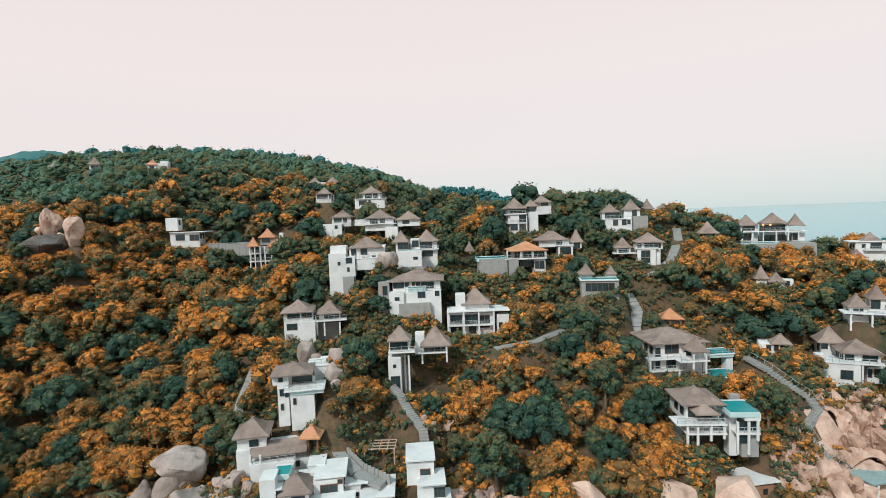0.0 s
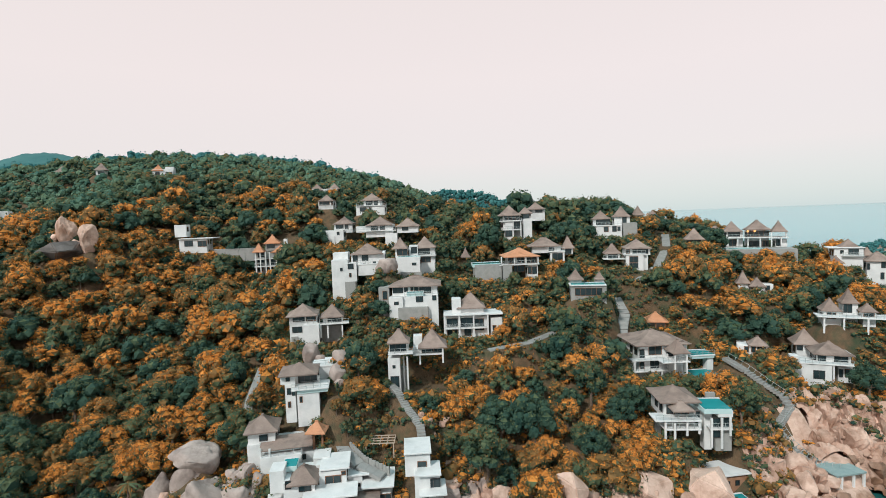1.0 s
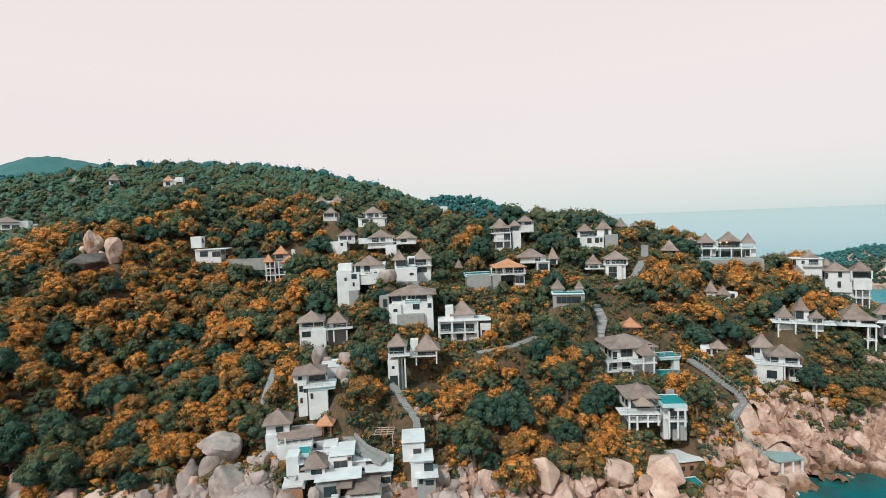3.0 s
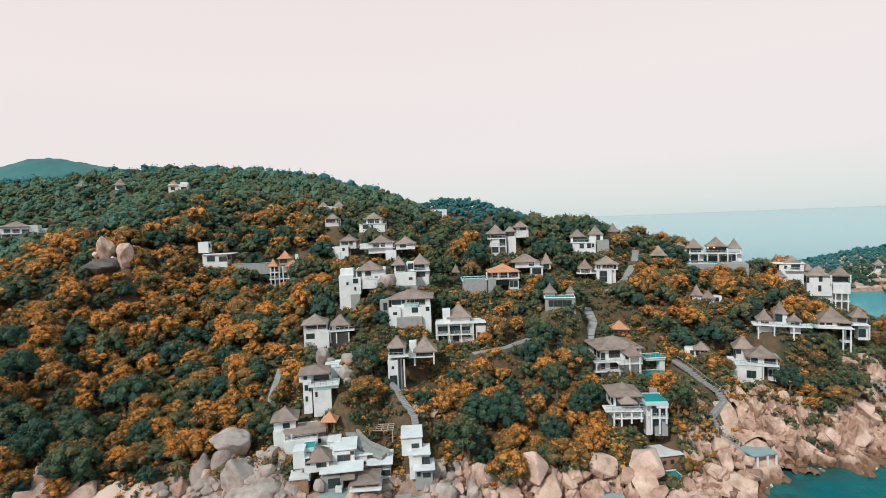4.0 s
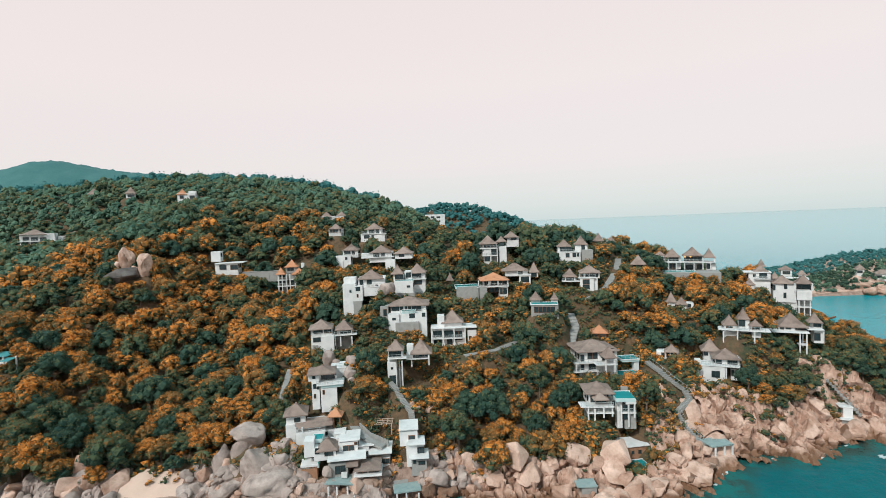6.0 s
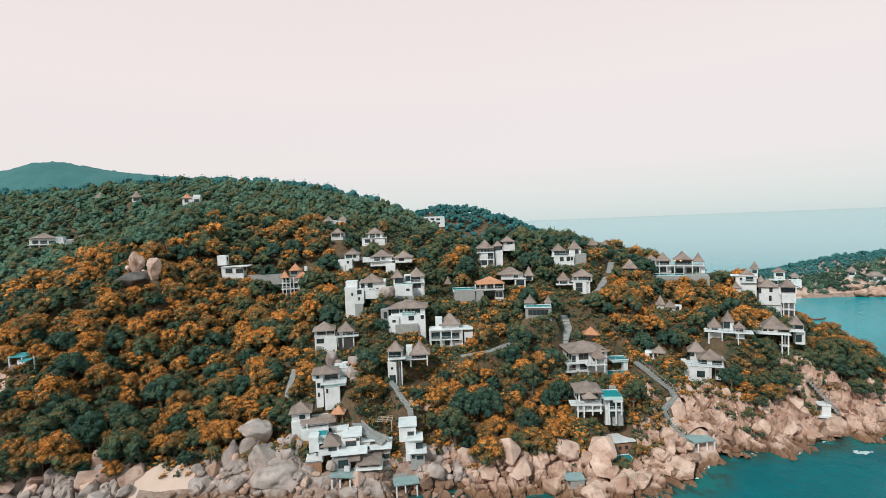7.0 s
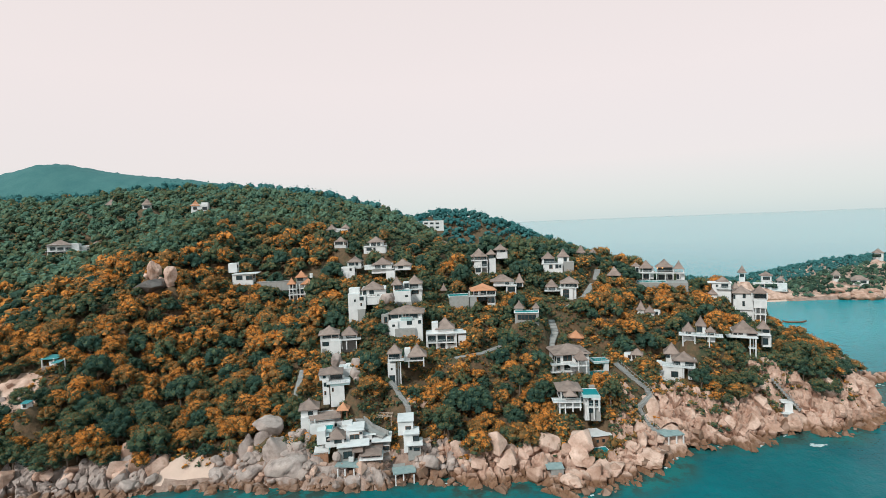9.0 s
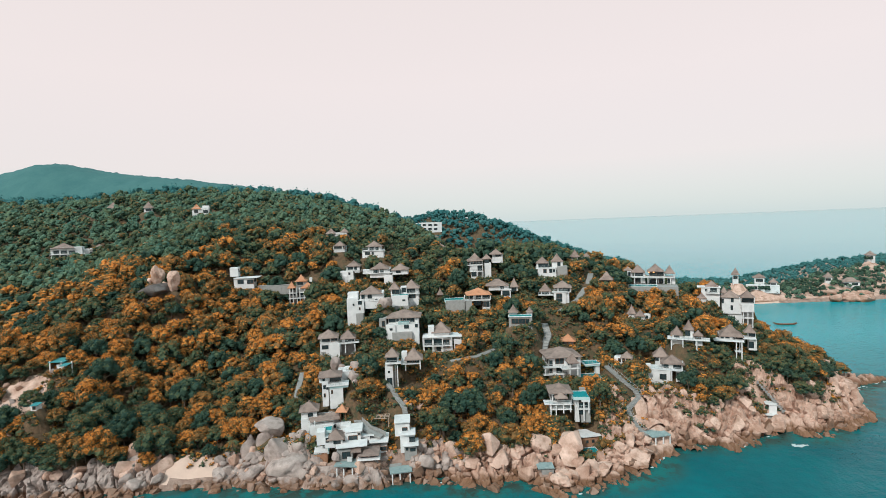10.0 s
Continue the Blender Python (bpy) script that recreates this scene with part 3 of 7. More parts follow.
villa_plan("tower_house", (-2.6, 65.5, 5.9, 4), "narrow white stepped house with flat roofs and skylight", "house",
    ("wall", -3.7, 0.2, 2, 7, 3.3, 6.6),
    ("deck", -3.8, 0.4, 1.6, 7.2, 7.1),
    ("win", -1.73, -0.44, 2, 4.02, 5.54),
    ("wall", -2.3, 0, 0, 3, 1.7, 4.4),
    ("deck", -1.9, 1.7, -0.6, 3.8, 4.7),
    ("win", -0.46, 1.44, 0.3, 2.27, 3.57),
    ("wall", -2.2, 1.5, 0.4, 3.4, 2.2, 4),
    ("deck", -1.7, 2.4, -1.8, 2.7, 2.3),
    ("wall", -1.3, 1.9, -0.8, 2.2, 0, 1.5, "s"),
    ("win", -0.88, -0.41, -0.8, 0.74, 1.38),
    ("win", 0.21, 1.46, -0.8, 0.46, 1.11),
    ("pool", -2.3, -0.9, 2.6, 4.6, 7))

villa_plan("villa", (46, 94, 14.3, 3), "white two-storey villa with long grey roof and wooden pavilion", "house",
    ("wall", -6, 4.1, 0, 9, 0.4, 6.5),
    ("roof", -7.1, 4.5, -1, 10, 6.8, 8.9),
    ("win", -5.87, -5.01, 0, 3.83, 5.79),
    ("win", -3.96, -1.38, 0, 4.69, 6.49),
    ("win", -5.87, -5.05, 0, 1.51, 3.22),
    ("win", -3.67, -1.94, 0, 1.53, 3.33),
    ("win", 2.43, 3.21, -0.01, 6.13, 7.2),
    ("deck", -8.1, -1.7, -1.6, 0.1, 4.1),
    ("deck", -8.2, -0.5, -1.6, 0.1, 1.8),
    ("roof", -1, 2.4, -4.4, -0.4, 5.9, 8.3),
    ("deck", -3.1, 2.5, -4.2, -0.2, 4.2),
    ("post", -0.6, -4, 1.4, 5.8),
    ("post", 1.8, -4, 1.2, 5.7),
    ("post", -0.6, -1, 0.4, 5),
    ("post", 3, -1, 0.8, 4.8),
    ("post", -1.9, -1.4, -0, 1.7),
    ("post", -7.6, -1.4, 1.5, 4.2),
    ("win", -0.19, 1.11, 0, 3.03, 4.96),
    ("wall", 9.6, 10.9, 2, 3.7, 0.9, 3.3),
    ("pool", 6.1, 10.9, 1.6, 5, 3.7),
    ("deck", 5.7, 11, 1.4, 5.2, 3.6),
    ("pool", 4.1, 10.4, -2, 2.5, 0.2),
    ("deck", 3.8, 10.4, -2.3, 2.9, 0.1))

villa_plan("villa", (39, 74.5, 10.2, -4), "white villa on slender columns with corner pool and grey roof", "house",
    ("wall", -2.4, 1.6, 0, 6.5, 3.2, 6.3),
    ("roof", -3.4, 3.3, -1, 6.2, 6.6, 8.3),
    ("roof", -1.9, 1.6, -2.6, 0.9, 5.7, 6.9),
    ("win", -1.99, -1.07, 0, 4.4, 5.83),
    ("win", -0.8, 1.45, 0, 4.1, 5.17),
    ("deck", -4.8, 2.5, -2.8, 0.6, 4.3),
    ("post", -3.1, -2.4, 0.9, 4.1),
    ("post", -1.7, -2.6, 0, 3.8),
    ("post", 0.3, -2.4, 1.6, 4),
    ("post", 2.2, -2.4, 1.9, 4.2),
    ("deck", -3.3, 2.6, -2.6, 0.4, 2.8),
    ("wall", 5.1, 7.4, -2.6, 0.4, 4.7, 5.8),
    ("pool", 2.9, 7.2, -2.7, 1.7, 6.2),
    ("post", 4.1, -2.5, 1.2, 4.6),
    ("post", 5.7, -2.5, 1.1, 4.6),
    ("post", 7, -2.5, 1.6, 4.8),
    ("win", 4.63, 5.75, -1.8, 2.68, 4.21),
    ("win", 6.21, 7.2, -1.8, 2.8, 4.34),
    ("deck", 3.9, 7.4, -2.6, 0.4, 2.8),
    ("win", 4.61, 5.74, -1.8, 1.07, 2.19),
    ("wall", 3.6, 4.8, -1, 0.7, 0.6, 4.8),
    ("wall", 5.1, 7.6, -1.7, 1.3, 0.7, 4.2, "s"),
    ("wall", 5.7, 7.2, 3, 3.6, 4.7, 6.7, "s"),
    ("wall", -3, -1.2, 0, 3, 0, 1.8, "s"),
    ("wall", 3, 5.3, 1, 4, 2.6, 4.7),
    ("win", 3.11, 4.65, 1, 3.13, 4.21))

villa_plan("cottage", (66.4, 92.5, 17.7, -24), "small white cottage with grey hipped roof", "house",
    ("wall", -5.7, -0.6, 0, 4.5, 0, 2.3),
    ("roof", -4.1, -0.5, -0.5, 3, 2.5, 4.1),
    ("win", -4.72, -4.05, 0, 1.06, 2.09),
    ("win", -3.49, -2.83, 0, 1.07, 2.27),
    ("win", -2.43, -1.12, 0, 1.18, 2.45),
    ("wall", -6, -4.7, 0.3, 2, 0.7, 2.5))

villa_plan("villa", (76, 91.5, 10.1, -22), "white three-level cliff villa with grey hipped roofs", "house",
    ("wall", -0.9, 4.6, 0, 6.5, 6.1, 8.8),
    ("roof", -1.8, 5.1, -0.8, 5.8, 8.5, 10.5),
    ("wall", -3.2, 0.4, 5, 9, 6.2, 9.1),
    ("roof", -3.9, 1, 4.4, 9.5, 9.1, 12),
    ("win", -3.1, -2.17, 5, 7.77, 8.76),
    ("win", -0.78, 0.45, 0, 6.53, 8.29),
    ("win", 1.92, 4.05, 0, 6.88, 8.24),
    ("wall", -4.8, 1, -2, 4, 2.2, 6.7),
    ("wall", -6, -4.6, -2.1, -0.4, 2, 8.3),
    ("win", -2.01, -0.24, -2, 3.94, 5.51),
    ("win", -5.76, -5.4, -2.1, 4.28, 5.72),
    ("deck", -4.6, 4.5, -2.2, 0.2, 7),
    ("wall", 2.7, 5.3, 0.4, 3.4, 2.7, 5.8),
    ("win", 2.86, 3.38, 0.4, 3.92, 5.39),
    ("win", 3.81, 4.87, 0.4, 4.04, 5.51),
    ("post", 1.3, -1.8, 3, 7),
    ("post", 4.3, -1.8, 3.4, 7.2),
    ("wall", -1.1, 1.1, -1.6, 1.4, -0, 2.4),
    ("win", -0.9, -0.34, -1.61, 0.79, 2.71),
    ("win", 0.18, 0.87, -1.61, 0.75, 2.82),
    ("post", 1, -1.9, 0.3, 2.7))

villa_plan("villa", (83.2, 96, 23.1, -26), "white villa with three pointed grey roofs along a deck", "house",
    ("roof", -3.5, 0.2, -0.5, 3.8, 3, 5.4),
    ("wall", -3, 0.1, 0, 4.6, 0.8, 2.9),
    ("win", -2.35, -0.92, 0, 1.38, 2.94),
    ("roof", 0.2, 3.4, 1.2, 4.7, 4.5, 7.3),
    ("wall", 0.7, 3.2, 1.7, 5, 1.4, 4.4),
    ("win", 0.82, 2.14, 1.7, 2.52, 4.18),
    ("roof", 2.9, 5.9, -1, 2.2, 3.2, 4.7),
    ("wall", 3.5, 5.6, -0.4, 2.4, 2, 3.1),
    ("win", 3.63, 5.23, -0.4, 2.16, 2.94),
    ("deck", -4.4, 7.7, -2, 2, 2.1),
    ("post", -3.2, -1.8, 0.1, 1.6),
    ("post", 0.1, -1.8, 0, 1.8),
    ("post", 4, -1.8, 0.3, 2))

villa_plan("villa", (101, 97, 17.9, -24), "white clifftop villa with grey roofs and tall corner columns", "house",
    ("roof", -5.1, 2.1, -0.6, 6.6, 6.8, 10.1),
    ("wall", -4.8, -0.9, 0, 6, 5, 7.1),
    ("win", -4.41, -3.61, 0, 6.07, 6.89),
    ("win", -3.08, -2.03, 0, 6.16, 6.97),
    ("wall", -0.1, 2.4, 1.5, 5.5, 5.1, 6.3),
    ("win", 0.05, 2.14, 1.5, 5.21, 6.21),
    ("deck", -6.6, 1.9, -2.6, 2.4, 5.8),
    ("post", -0.3, -2.2, -0, 5.7),
    ("post", 1.2, -2.2, 0.1, 5.8),
    ("post", 1, 1, 1.4, 5.1),
    ("deck", -0.6, 1.5, -2.2, -0.2, 2.5),
    ("roof", 2.2, 5.6, 1, 4.1, 8, 10.4),
    ("wall", 3.6, 5.6, 2, 5, 5.8, 7.8),
    ("win", 3.69, 5.32, 2, 6.67, 7.67),
    ("deck", 1.8, 5.5, -0.5, 4.5, 6.4),
    ("wall", 3.4, 5.5, 0.5, 3.5, 2.5, 5.9),
    ("win", 3.51, 4.76, 0.5, 3.32, 5.18),
    ("post", 5.4, 0, 2.7, 6.1))

villa_plan("villa", (108, 122.5, 31.3, -26), "white villa with grey hipped roof above trees", "house",
    ("wall", -4.3, 1.8, 0, 6.5, 0.5, 5.5),
    ("roof", -3.1, 1.6, 0.5, 5.3, 5.6, 7.7),
    ("deck", -5.7, 2.1, -0.4, 4.6, 5.7),
    ("win", -1.26, 0.76, 0, 3.97, 5.25),
    ("win", -3, -2.4, 0, 4.15, 4.89),
    ("roof", -5.8, -2.6, -2.5, 0.7, 1.8, 3.6),
    ("wall", -5.1, -2.9, -2, 1, 0, 1.8),
    ("roof", 1.9, 4.7, 2, 5.1, 3.4, 5.4),
    ("wall", 2.4, 4.5, 2.6, 5.4, 0.8, 3.3),
    ("rail", -2.6, 1.7, -0.8, 3.9),
    ("deck", -2.8, 1.7, -1, 0.2, 3.6))

villa_plan("villa", (117, 117.5, 23, -26), "tall white clifftop villa with twin grey roofs and balcony", "house",
    ("wall", -7.9, -1.8, 0, 6.5, 4.4, 10.5),
    ("roof", -8.3, -2.1, -0.6, 5.2, 10.5, 12.8),
    ("roof", -2.1, 2.6, -0.6, 4.2, 10.6, 13.1),
    ("wall", -1.8, 2.1, -1.2, 4.8, 5.4, 8.4),
    ("win", -1.12, 2.43, 3, 8.18, 9.77),
    ("wall", -1.2, 2.5, 3, 6, 7.7, 10.1),
    ("post", -2.3, -0.8, 8.2, 10.6),
    ("post", 2.2, -0.8, 8.4, 10.7),
    ("win", -4.93, -4.21, 0, 8.76, 10.2),
    ("win", -7.82, -7.37, 0, 8.31, 9.76),
    ("win", -5.06, -4.46, 0, 5.86, 7.45),
    ("wall", -5.8, -1.4, 0.6, 5.6, 0, 4.9),
    ("post", -1.2, -0.8, 1, 5.3),
    ("post", 0.2, -0.8, 1.1, 5.3),
    ("post", 1.7, -0.8, 1.4, 5.4),
    ("deck", -1.6, 2.1, -1, 3, 3.2),
    ("wall", -0.6, 2.2, 1.5, 4.5, 0.6, 4.7, "s"))

villa_plan("resort", (92, 139, 33.3, -22), "long white hilltop resort with four grey roofs and infinity pool", "house",
    ("roof", -8.1, -2.7, 0, 5.1, 8.1, 11),
    ("wall", -6.9, -2.6, 1, 7, 3.5, 8),
    ("win", -6.38, -3.43, 1, 6.61, 7.86),
    ("win", -6.37, -4.4, 1, 3.76, 5.59),
    ("roof", -2, 4.4, 0, 5.8, 8.5, 11.3),
    ("wall", -1, 4.3, 2.5, 8.5, 3.3, 8.2),
    ("win", -0.92, 4.22, 2.5, 6.4, 7.93),
    ("win", 2.68, 4.22, 2.5, 3.52, 5.05),
    ("win", -0.79, 1.96, 2.49, 3.46, 4.94),
    ("roof", 4.4, 8.4, -0.5, 3.7, 7.8, 10.9),
    ("wall", 5.6, 8.5, 0.8, 4.5, 3.3, 5.6),
    ("win", 5.75, 6.99, 0.8, 3.69, 5.47),
    ("deck", -8.1, 8.4, -1, 3, 6.3),
    ("post", -6.7, -0.7, 3.6, 6.5),
    ("post", -4.2, -0.7, 3.6, 6.4),
    ("post", -1.6, -0.7, 3.6, 6.4),
    ("post", 1.5, -0.7, 3.5, 6.3),
    ("post", 4.3, -0.7, 3.5, 6.2),
    ("post", 6.7, -0.7, 3.4, 6.2),
    ("post", 4.4, 0, 6.2, 7.8),
    ("post", 8, 0, 6.1, 7.7),
    ("pool", -8.9, 1.7, -6.5, -2.5, 3.5),
    ("wall", -8.2, 9.1, -7.5, 0.5, -0, 3.3, "s"),
    ("wall", -9.5, -7.5, 3, 5.8, 5.9, 8.2),
    ("roof", -11, -7.7, 4, 7.8, 8.5, 9.9),
    ("win", -9.09, -8.32, 3, 6.27, 7.91))

villa_plan("gatehouse", (72.4, 131.5, 38.4, -20), "grey-roofed open pavilion on the ridge", "hut",
    ("roof", -4, 1.2, 0, 5.2, 1.6, 4.7),
    ("wall", -3.4, 0.8, 1, 5.4, 0.2, 1.5),
    ("win", -3.3, 0.22, 1, 0.42, 1.39),
    ("post", -4, 0.5, 0.1, 1.6),
    ("post", 0.7, 0.5, 0, 1.5))

villa_plan("villa", (53, 141, 40, -12), "white ridge villa with two pointed grey roofs", "house",
    ("roof", -7.5, -2.2, 0, 6, 6.6, 9.1),
    ("wall", -7.2, -2.3, 0.6, 5.6, 4.3, 6.6),
    ("win", -6.33, -2.41, 0.6, 4.88, 6.32),
    ("roof", -1.4, 3.6, 1, 5.8, 7.1, 10.1),
    ("wall", -1, 3.4, 1.5, 6.5, 3.5, 7.1),
    ("win", 1.31, 2.4, 1.5, 5.14, 6.76),
    ("wall", -6.7, 0.7, -2, 2, 0.2, 4.6),
    ("win", -4.39, -3.19, -2, 2.82, 4.24),
    ("win", -2, -0.93, -2, 2.87, 4.29),
    ("win", -0.53, 0.14, -2, 3.07, 4.13),
    ("wall", 1.1, 5.1, -1, 4, -0, 5.2, "s"),
    ("deck", -7.5, 0.7, -2.2, 0.8, 4.7))

villa_plan("villa", (21.8, 140.5, 41.2, 0), "white ridge villa with dark open floors and grey roofs", "house",
    ("roof", -4.3, 2.2, -0.5, 6.5, 7.5, 10.5),
    ("wall", -3.3, 2, 0, 6, 2.9, 6),
    ("wall", -3, 2, 1.5, 5.5, 5.6, 7.5),
    ("win", -2.78, 1.72, 1.5, 5.94, 7.37),
    ("win", -2.7, -1.22, 0, 4.36, 5.42),
    ("wall", -2.8, -0.5, -0.6, 2.4, 0.1, 5.7),
    ("post", -0.4, -0.5, 0.5, 6),
    ("post", 1.9, -0.5, 0.4, 5.9),
    ("win", -0.16, 1.74, -0.01, 3.54, 5.62),
    ("wall", 2.7, 5.4, 0.6, 4.3, 2.1, 6.4),
    ("roof", 1.9, 6, 2, 5.8, 7.9, 9.8),
    ("win", 2.8, 4.59, 0.6, 6.51, 7.58),
    ("roof", 5.9, 11.6, 10, 15.6, 9.2, 11.3),
    ("wall", 7.1, 11.5, 11, 16.5, 5.4, 9.2),
    ("win", 8.49, 10.52, 11, 8.16, 8.92),
    ("wall", -2.4, 2, 1, 6, -0, 3.1, "s"),
    ("win", -2.68, -0.78, -0.61, 1.29, 2.95),
    ("deck", -4.3, 2.1, -1, 1, 5.9),
    ("deck", -3.4, 2.1, -0.8, 0.7, 3.3))

villa_plan("villa", (19.6, 118, 32.1, 2), "terracotta-roofed villa over grey concrete pool walls", "house",
    ("roof", -3.9, 5.3, -0.6, 7.9, 6.1, 8.1, "t"),
    ("wall", -2.5, 5.2, 2, 7, 3.8, 5.8),
    ("win", -2.43, -0.93, 2, 4.32, 5.78),
    ("win", -0.15, 1.67, 2, 4.21, 5.67),
    ("win", 2.2, 4.8, 2, 4.26, 5.56),
    ("post", -4.5, 0, 4.3, 6.2),
    ("post", -1.2, 0, 4.1, 6.1),
    ("post", 1.7, 0, 4, 6),
    ("post", 4.8, 0, 3.9, 5.8),
    ("deck", -5.1, 5, -0.6, 2.4, 4.2),
    ("wall", 2.1, 4.7, 0, 3.8, 0.1, 3.8),
    ("win", 2.18, 3.04, 0, 1.68, 3.42),
    ("win", 3.3, 4.33, 0, 1.62, 3.37),
    ("wall", -4.3, -2, -1, 2.8, 0, 4.2, "s"),
    ("wall", -11.4, -4.6, -0.4, 4.6, 0.1, 4.5, "s"),
    ("pool", -11.8, -4.7, -0.4, 3.6, 4.7),
    ("win", -0.99, 1.66, 2, 2.04, 3.5),
    ("roof", -14.5, -12.1, 2, 4.6, 6.4, 8.6))

villa_plan("villa", (30, 127, 35.3, -6), "white villa with grey hipped roof between trees", "house",
    ("roof", -6.5, 2.4, -0.5, 6.5, 4.7, 6.9),
    ("wall", -5.3, 2.3, 0.4, 5.9, 2.8, 4.6),
    ("win", -0.87, 0.47, 0.4, 3.34, 4.38),
    ("wall", -0.7, 3, -1.5, 2.5, -0, 3.3),
    ("win", -0.13, 2.41, -1.5, 1.08, 2.76),
    ("deck", -1.3, 3.2, -1.8, 0.2, 3.4),
    ("roof", 2.7, 6.1, 1, 4.2, 3.9, 7.1),
    ("wall", 3.3, 5.7, 1.6, 5.4, 2.2, 3.8),
    ("win", 3.54, 5.16, 1.6, 2.39, 3.66))

villa_plan("villa", (52, 124.5, 33, -12), "white villa with two grey shingle roofs on the slope", "house",
    ("roof", -3.2, 3.6, -0.5, 7, 5.7, 8),
    ("wall", -2.9, 3.3, 0.4, 6.4, 3.8, 5.6),
    ("win", -2.74, -1.9, 0.4, 4.35, 5.43),
    ("win", -1.14, -0.12, 0.4, 4.1, 5.39),
    ("win", 0.14, 2.67, 0.4, 4.28, 5.46),
    ("wall", -3.1, 1.3, -1.4, 2.6, 0, 4.3),
    ("win", -2.16, -0.14, -1.4, 2.09, 3.64),
    ("win", -2.18, -0.16, -1.4, 0.65, 1.82),
    ("roof", -8.5, -3.9, 0, 4.4, 4.4, 7),
    ("wall", -7.7, -4.4, 0.6, 5, 2.9, 4.3),
    ("win", -7.32, -4.99, 0.6, 3.21, 4.19),
    ("deck", -8.8, -3.1, -1, 2, 3.1),
    ("deck", -3.7, 1.9, -1.6, 0.4, 4.3),
    ("wall", 0.6, 2.5, -0.6, 2.4, -0, 3.8))

villa_plan("pool_house", (35, 105, 29.1, -10), "teal pool terrace with small grey roofs", "house",
    ("roof", -6.1, -2.6, 1, 4.6, 4.2, 6.5),
    ("wall", -5.6, -3.1, 1.6, 5.2, 2.8, 4.2),
    ("roof", -0, 2.3, 3, 5.3, 4, 5.5),
    ("wall", 0.3, 2.1, 3.5, 6.2, 2.6, 3.9),
    ("wall", -5.7, 2, -1, 3, -0, 3.2, "s"),
    ("pool", -5.7, 1.9, -1, 2, 3.4),
    ("win", -4.79, 1.01, -1, 0.88, 2.5),
    ("deck", -6, 2, -1.4, 3, 3.3))

villa_plan("thatched_hut", (47.5, 107, 21, -16), "small hut with terracotta thatched roof", "hut",
    ("roof", -0.8, 4.4, 0, 5, 1.8, 3.7, "t"),
    ("post", -0.3, 0.5, 0.3, 1.6),
    ("post", 1.6, 0.5, 0.3, 1.6),
    ("post", 3.7, 0.5, 0.4, 1.7),
    ("wall", 0.3, 3.8, 2, 4.5, -0, 1.2, "s"))

villa_plan("villa", (76.8, 112, 27.6, -24), "low cluster of pointed grey roofs among trees", "house",
    ("roof", -5.1, -1.9, 1, 4.7, 2.2, 5.1),
    ("wall", -4.6, -2.4, 1.5, 4.2, 0.5, 2.1),
    ("roof", -2.5, 1.2, 0, 3.8, 1.6, 3.7),
    ("wall", -2, 0.8, 0.6, 4.2, 0.1, 1.5),
    ("win", -1.87, -0.38, 0.6, 0.44, 1.3),
    ("wall", 0.7, 2.7, 1.2, 4.2, 0, 2.1),
    ("win", 1.16, 1.89, 1.2, 0.83, 1.74))

villa_plan("villa", (-200, 210, 51.1, 28), "wide white two-storey house with dark grey roofs", "house",
    ("wall", -5.8, 8.2, 0, 8, 1, 7.9),
    ("roof", -6.3, 5.1, -1, 9, 7.4, 10.1),
    ("wall", 8.8, 19.1, 3, 10, 0, 6.4),
    ("roof", 11.2, 20, 2, 11, 5.7, 8.8),
    ("win", -4.45, -2.24, 0, 4.77, 6.31),
    ("win", -1.26, 1.23, 0, 4.56, 6.11),
    ("win", 2.23, 4.74, 0, 4.34, 5.89),
    ("win", -4.61, -2.4, 0, 2.31, 3.85),
    ("win", -1.42, 1.07, 0, 2.09, 3.63),
    ("win", 11.44, 14.06, 3, 2.67, 4.59),
    ("win", 15.38, 18.3, 3, 2.4, 4.33),
    ("deck", -6.4, 10, -1.5, 0.5, 4.2))

villa_plan("long_house", (-140, 188, 55.7, 20), "low pale building with long red roof", "house",
    ("wall", -6.4, 3.8, 0, 7, -0, 3.4),
    ("roof", -6.8, 4.9, -0.8, 7.2, 3.1, 4.7, "t"),
    ("win", -5.36, -2.41, 0, 1.29, 2.7),
    ("win", -0.93, 2.05, 0, 1.05, 2.47))

villa_plan("bungalow", (-184, 262, 78.7, 20), "dark-roofed wooden bungalow in the forest", "house",
    ("roof", -2.5, 3.6, 0, 5.6, 2.9, 6.7),
    ("wall", -1.8, 2.4, 0.8, 6.2, -0, 2.9),
    ("win", -0.83, 2.24, 0.8, 0.69, 2.16))

villa_plan("house", (-148, 256, 74.9, 18), "white hillside house with red and blue roofs", "house",
    ("wall", -3.3, 6.3, 0, 7, 0, 5.1),
    ("roof", -3.8, 1.9, -0.6, 5.8, 4.4, 7.8, "t"),
    ("win", -1.99, -0.04, 0, 1.93, 3.73),
    ("win", 3.24, 5.87, 0, 1.76, 3.57),
    ("wall", 2.4, 6.4, 2, 7, 3.6, 6.5))

villa_plan("bungalow", (-270, 292, 82, 25), "low grey-roofed bungalow in distant forest", "house",
    ("roof", 14.9, 24.4, 0, 8, 2.9, 6.4),
    ("wall", 16, 23.1, 0.8, 6.8, 0, 2.9),
    ("win", 17.75, 22.17, 0.8, 0.86, 2.5))

villa_plan("bungalow", (-195, 290, 80.8, 20), "brown-roofed bungalow in distant forest", "house",
    ("roof", -29.4, -22.6, 0, 8, 2.7, 6.8),
    ("wall", -28.4, -23.8, 0.8, 6.8, -0, 2.7),
    ("win", -27.04, -23.88, 0.8, 0.37, 1.93))

